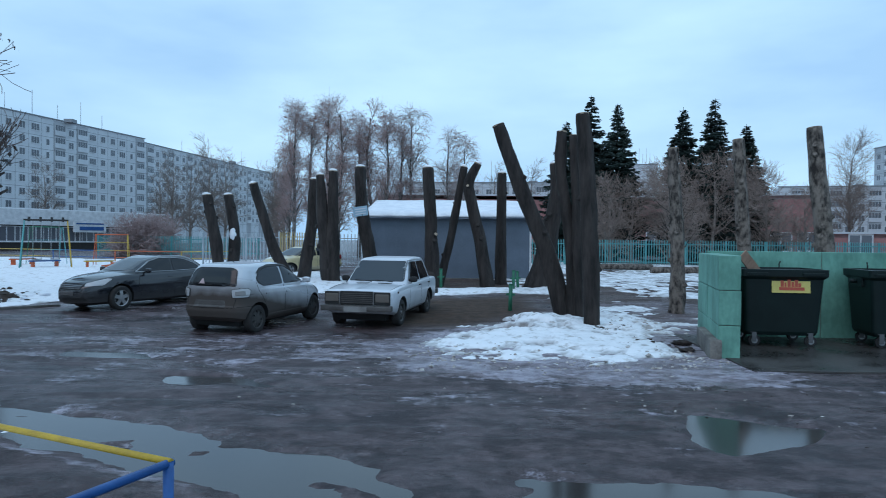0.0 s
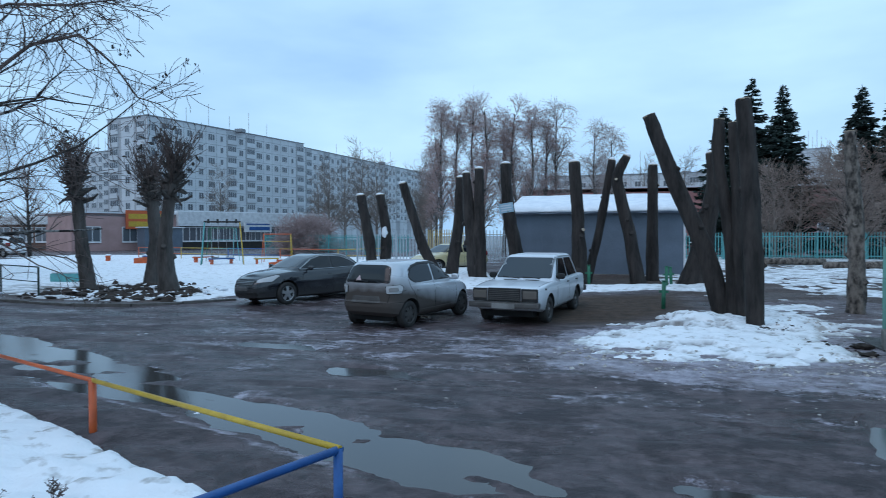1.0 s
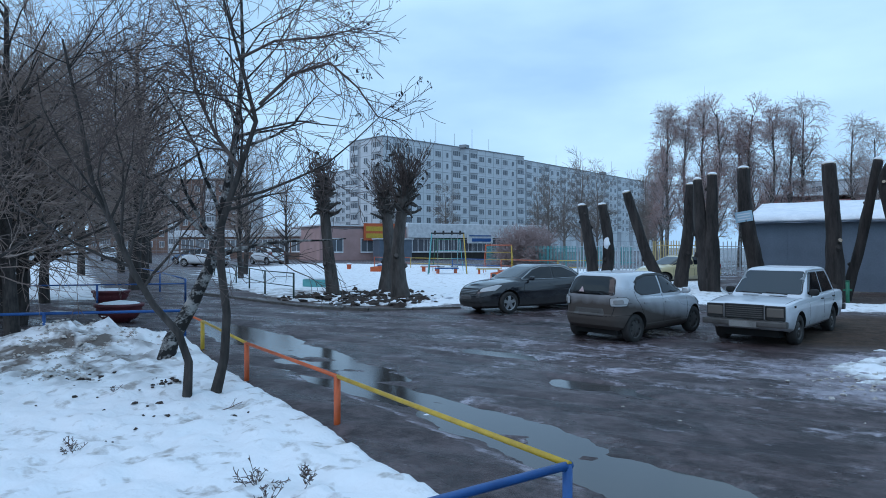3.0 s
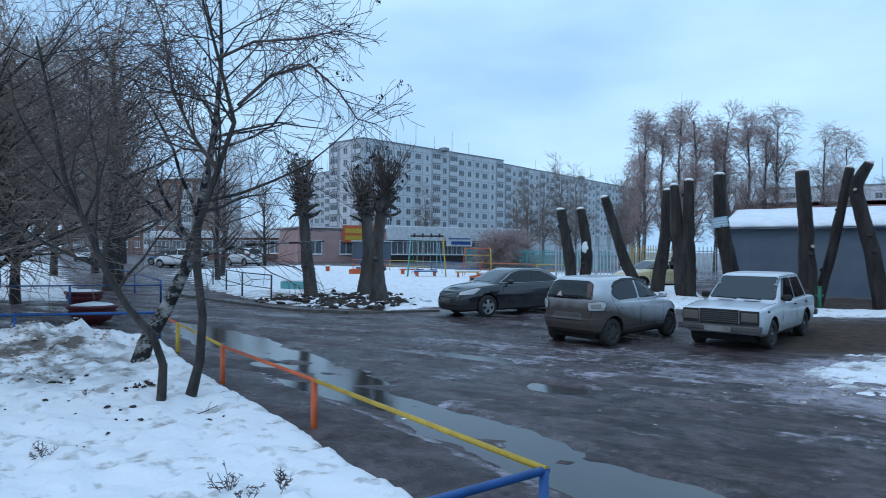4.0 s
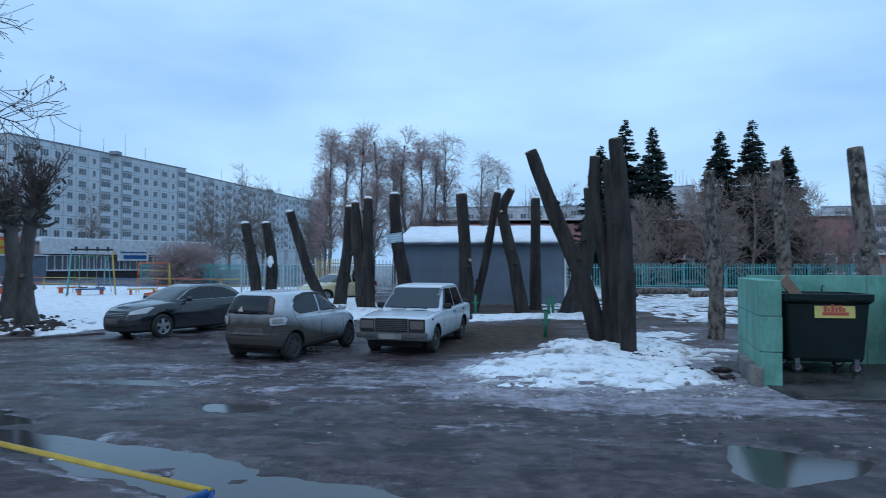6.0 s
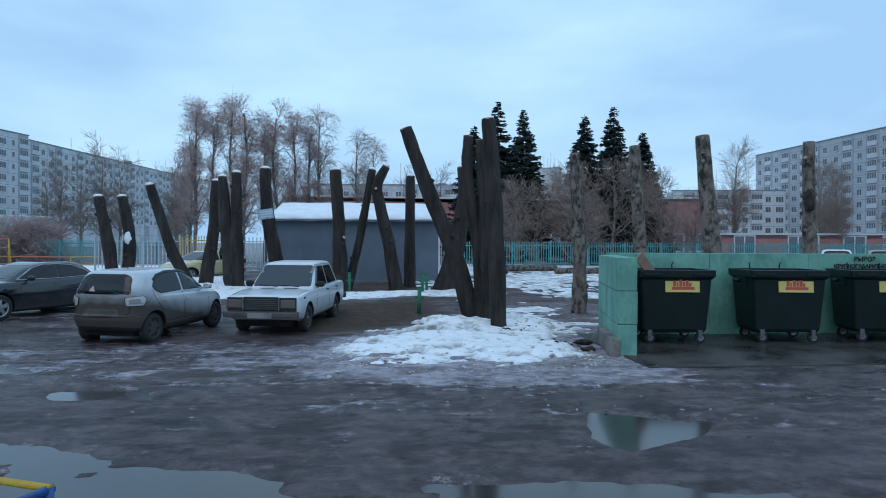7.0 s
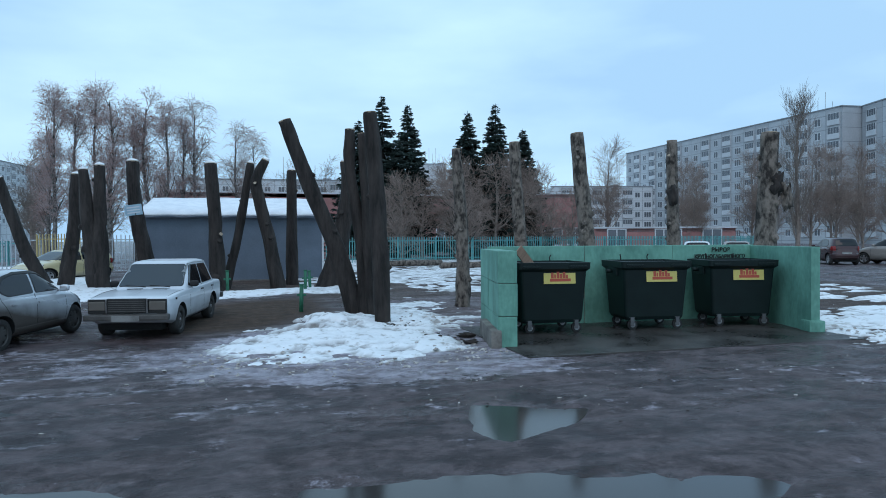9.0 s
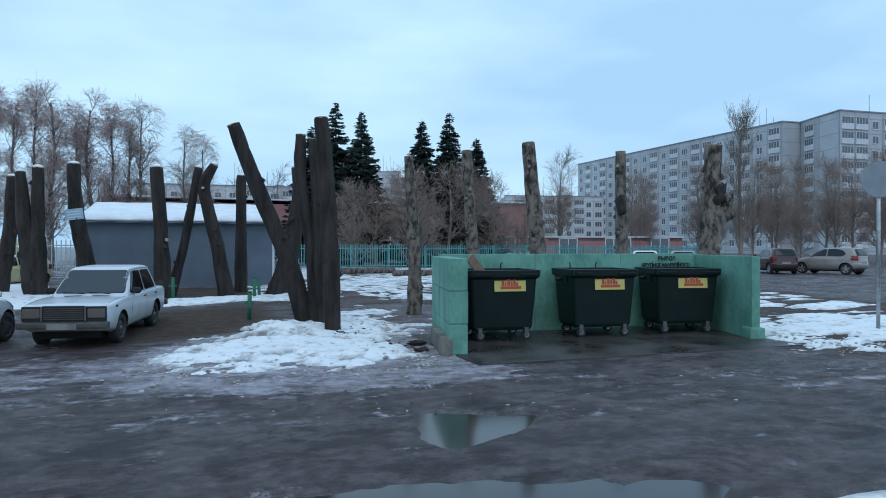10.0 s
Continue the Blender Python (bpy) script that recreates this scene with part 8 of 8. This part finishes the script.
bare_tree(pose(5.50, 16.0, 0.08), "small bare tree beside a topped trunk", 95, [(0, 0, -0.1), (0.05, 0.0, 1.2), (-0.05, 0.1, 2.2), (0.1, 0.0, 3.4)], 0.04,
    [(20, 0.3, 1.0, 0.8, 50, 0.4, 0.15, 0.5), (100, 0.15, 1.0, 0.5, 45, 0.2, 0.2, 0.6), (380, 0.2, 1.0, 0.3, 45, 0.0, 0.2, 0.7)], M_BARK_LAWN, M_TWIG_PALE, 0.0026)

# dry weeds poking through the snow of the lawn
for k, (x, y, s) in enumerate(((-3.45, 3.15, 0.55), (-3.25, 3.4, 0.42), (-3.15, 2.95, 0.45), (-5.3, 3.0, 0.35), (-6.9, 4.4, 0.35), (-7.6, 3.3, 0.4))):
    rng = np.random.default_rng(200 + k)
    stem = np.array([[0, 0, 0], [0.01, 0, 0.15 * s], [0.0, 0.02, 0.3 * s]])[None]
    a = grow(rng, stem, 9, 0.0, 0.8, 0.34 * s, 40, 0.2, 0.18, 5, np.full((1, 3), 0.006), 0.6)
    b = grow(rng, a[0], 60, 0.3, 1.0, 0.09 * s, 50, 0.0, 0.25, 3, a[1], 0.7)
    v, f = joined([(a[0], np.maximum(a[1], 0.0025)), (b[0], np.maximum(b[1], 0.003))], [4, 3])
    tagged(part("dry_weed", fast_mesh("weed", v, f, M_TWIG_BROWN), None, None, at=pose(x, y, 0.055)), "withered brown weed sticking out of the snow", "weed", "dry weeds")
# fallen twigs on the snow
for k, (x, y, a) in enumerate(((-4.6, 4.0, 20), (-5.0, 4.35, 60), (-7.7, 4.3, 10), (-8.3, 4.9, -15), (-5.4, 4.55, 110))):
    rng = np.random.default_rng(300 + k)
    line = np.cumsum(np.vstack([[0, 0, 0.0], rng.normal(size=(5, 3)) * [0.02, 0.03, 0.004] + [0.09, 0, 0]]), 0)[None]
    b = grow(rng, line, 4, 0.2, 0.9, 0.15, 40, 0, 0.1, 3, np.full((1, 6), 0.005), 0.6)
    v, f = joined([(line, np.linspace(0.006, 0.003, 6)[None]), (b[0], np.maximum(b[1], 0.002))], [5, 3])
    tagged(part("twig", fast_mesh("twig", v, f, M_TWIG_BROWN), None, None, at=pose(x, y, 0.085, 0, 0, a)), "dark fallen twig lying on the snow", "twig", "fallen twigs")


# ---- crumbs of soil and dirty snow on the island, the heap and the mound ----
def crumbs(name, label, category, areas, n, lo, hi, material, seed, lift=0.0):
    """Many small uneven lumps scattered over round areas (x, y, rx, ry), each sitting in the surface under it."""
    rng = np.random.default_rng(seed)
    bm = bmesh.new()
    bmesh.ops.create_icosphere(bm, subdivisions=1, radius=1)
    unit = np.array([v.co[:] for v in bm.verts])
    tris = np.array([[v.index for v in f.verts] for f in bm.faces])
    bm.free()
    verts, faces = [], []
    for k in range(n):
        x, y, rx, ry = areas[rng.integers(0, len(areas))]
        px_, py_ = x + rng.normal() * rx * 0.5, y + rng.normal() * ry * 0.5
        i = int(np.clip(np.searchsorted(xs, px_), 1, len(xs) - 1))
        j = int(np.clip(np.searchsorted(ys, py_), 1, len(ys) - 1))
        z = max(float(GZ[i, j]), float(SZ[i, j]))
        size = lo + (hi - lo) * rng.random() ** 2.2
        body = unit * (1 + 0.35 * rng.normal(size=(len(unit), 1))) * np.array([1.2, 1.0, 0.6]) * size
        verts.append(body + np.array([px_, py_, z + size * 0.15 + lift]))
        faces.append(tris + k * len(unit))
    me_ = mesh_of(name, np.concatenate(verts).tolist(), np.concatenate(faces).tolist(), [material], smooth=False)
    return tagged(part(name, me_, None, None), label, category, kind="stuff")


M_SOIL = mat("dark_soil", (0.055, 0.040, 0.032), (0.022, 0.016, 0.013), 0.9, scale=9, fine=40, bump=0.5)
M_DIRTYSNOW = mat("dirty_snow", (0.60, 0.57, 0.54), (0.25, 0.22, 0.19), 0.75, scale=7, fine=35, bump=0.5)
ISLAND = [(-11.7, 15.9, 1.5, 1.1), (-14.2, 17.0, 2.2, 1.3), (-14.4, 19.0, 1.4, 1.0), (-12.6, 16.6, 1.6, 1.0)]
crumbs("soil_clods", "dark clods of dug soil round the pollards", "soil", ISLAND, 900, 0.03, 0.16, M_SOIL, 501)
crumbs("snow_crumbs", "broken crumbs of dirty snow on the island", "snow", ISLAND, 420, 0.03, 0.13, M_CLEANSNOW, 502)
crumbs("dirty_snow_crumbs", "brown dirty snow crumbs on the ploughed heap", "snow", [(-9.6, 5.3, 1.0, 0.6), (-10.2, 5.9, 1.3, 0.6), (-8.6, 4.7, 0.7, 0.35), (-10.6, 6.6, 1.2, 0.5)], 1100, 0.008, 0.034, M_DIRTYSNOW, 503)
crumbs("soil_crumbs", "scattered crumbs of dark soil on the snow", "soil", [(-8.3, 4.7, 0.8, 0.35), (-6.9, 5.0, 0.35, 0.3), (-6.0, 4.2, 1.5, 0.8), (3.2, 12.4, 0.5, 0.5), (3.5, 10.6, 0.4, 0.6)], 170, 0.008, 0.035, M_SOIL, 504)
crumbs("ice_crumbs", "crumbs of grey ice round the snow mound", "ice", [(1.6, 9.0, 1.8, 0.6), (3.6, 9.6, 0.6, 0.9), (0.3, 9.8, 0.9, 0.7), (4.0, 13.2, 0.6, 1.2), (11.5, 7.7, 1.6, 0.5), (13.2, 8.0, 1.2, 0.7), (10.4, 8.6, 0.5, 0.8)], 760, 0.008, 0.034, M_DIRTYSNOW, 505)
crumbs("mud_crumbs", "small crumbs of mud and grit on the wet road", "mud", [(-4.0, 9.5, 5.0, 2.5), (2.0, 7.4, 4.5, 1.4), (6.5, 7.2, 4.0, 1.2), (6.0, 5.6, 3.5, 1.2), (-1.0, 12.5, 2.0, 1.5)], 420, 0.004, 0.016, M_SOIL, 506, -0.003)
crumbs("slush_crumbs", "frozen crumbs of grey slush on the wet road", "slush", [(-4.0, 9.5, 5.0, 2.5), (2.0, 7.6, 4.5, 1.2), (6.5, 7.0, 4.0, 1.2), (11.0, 8.2, 1.6, 0.7)], 200, 0.005, 0.018, M_DIRTYSNOW, 507, -0.003)
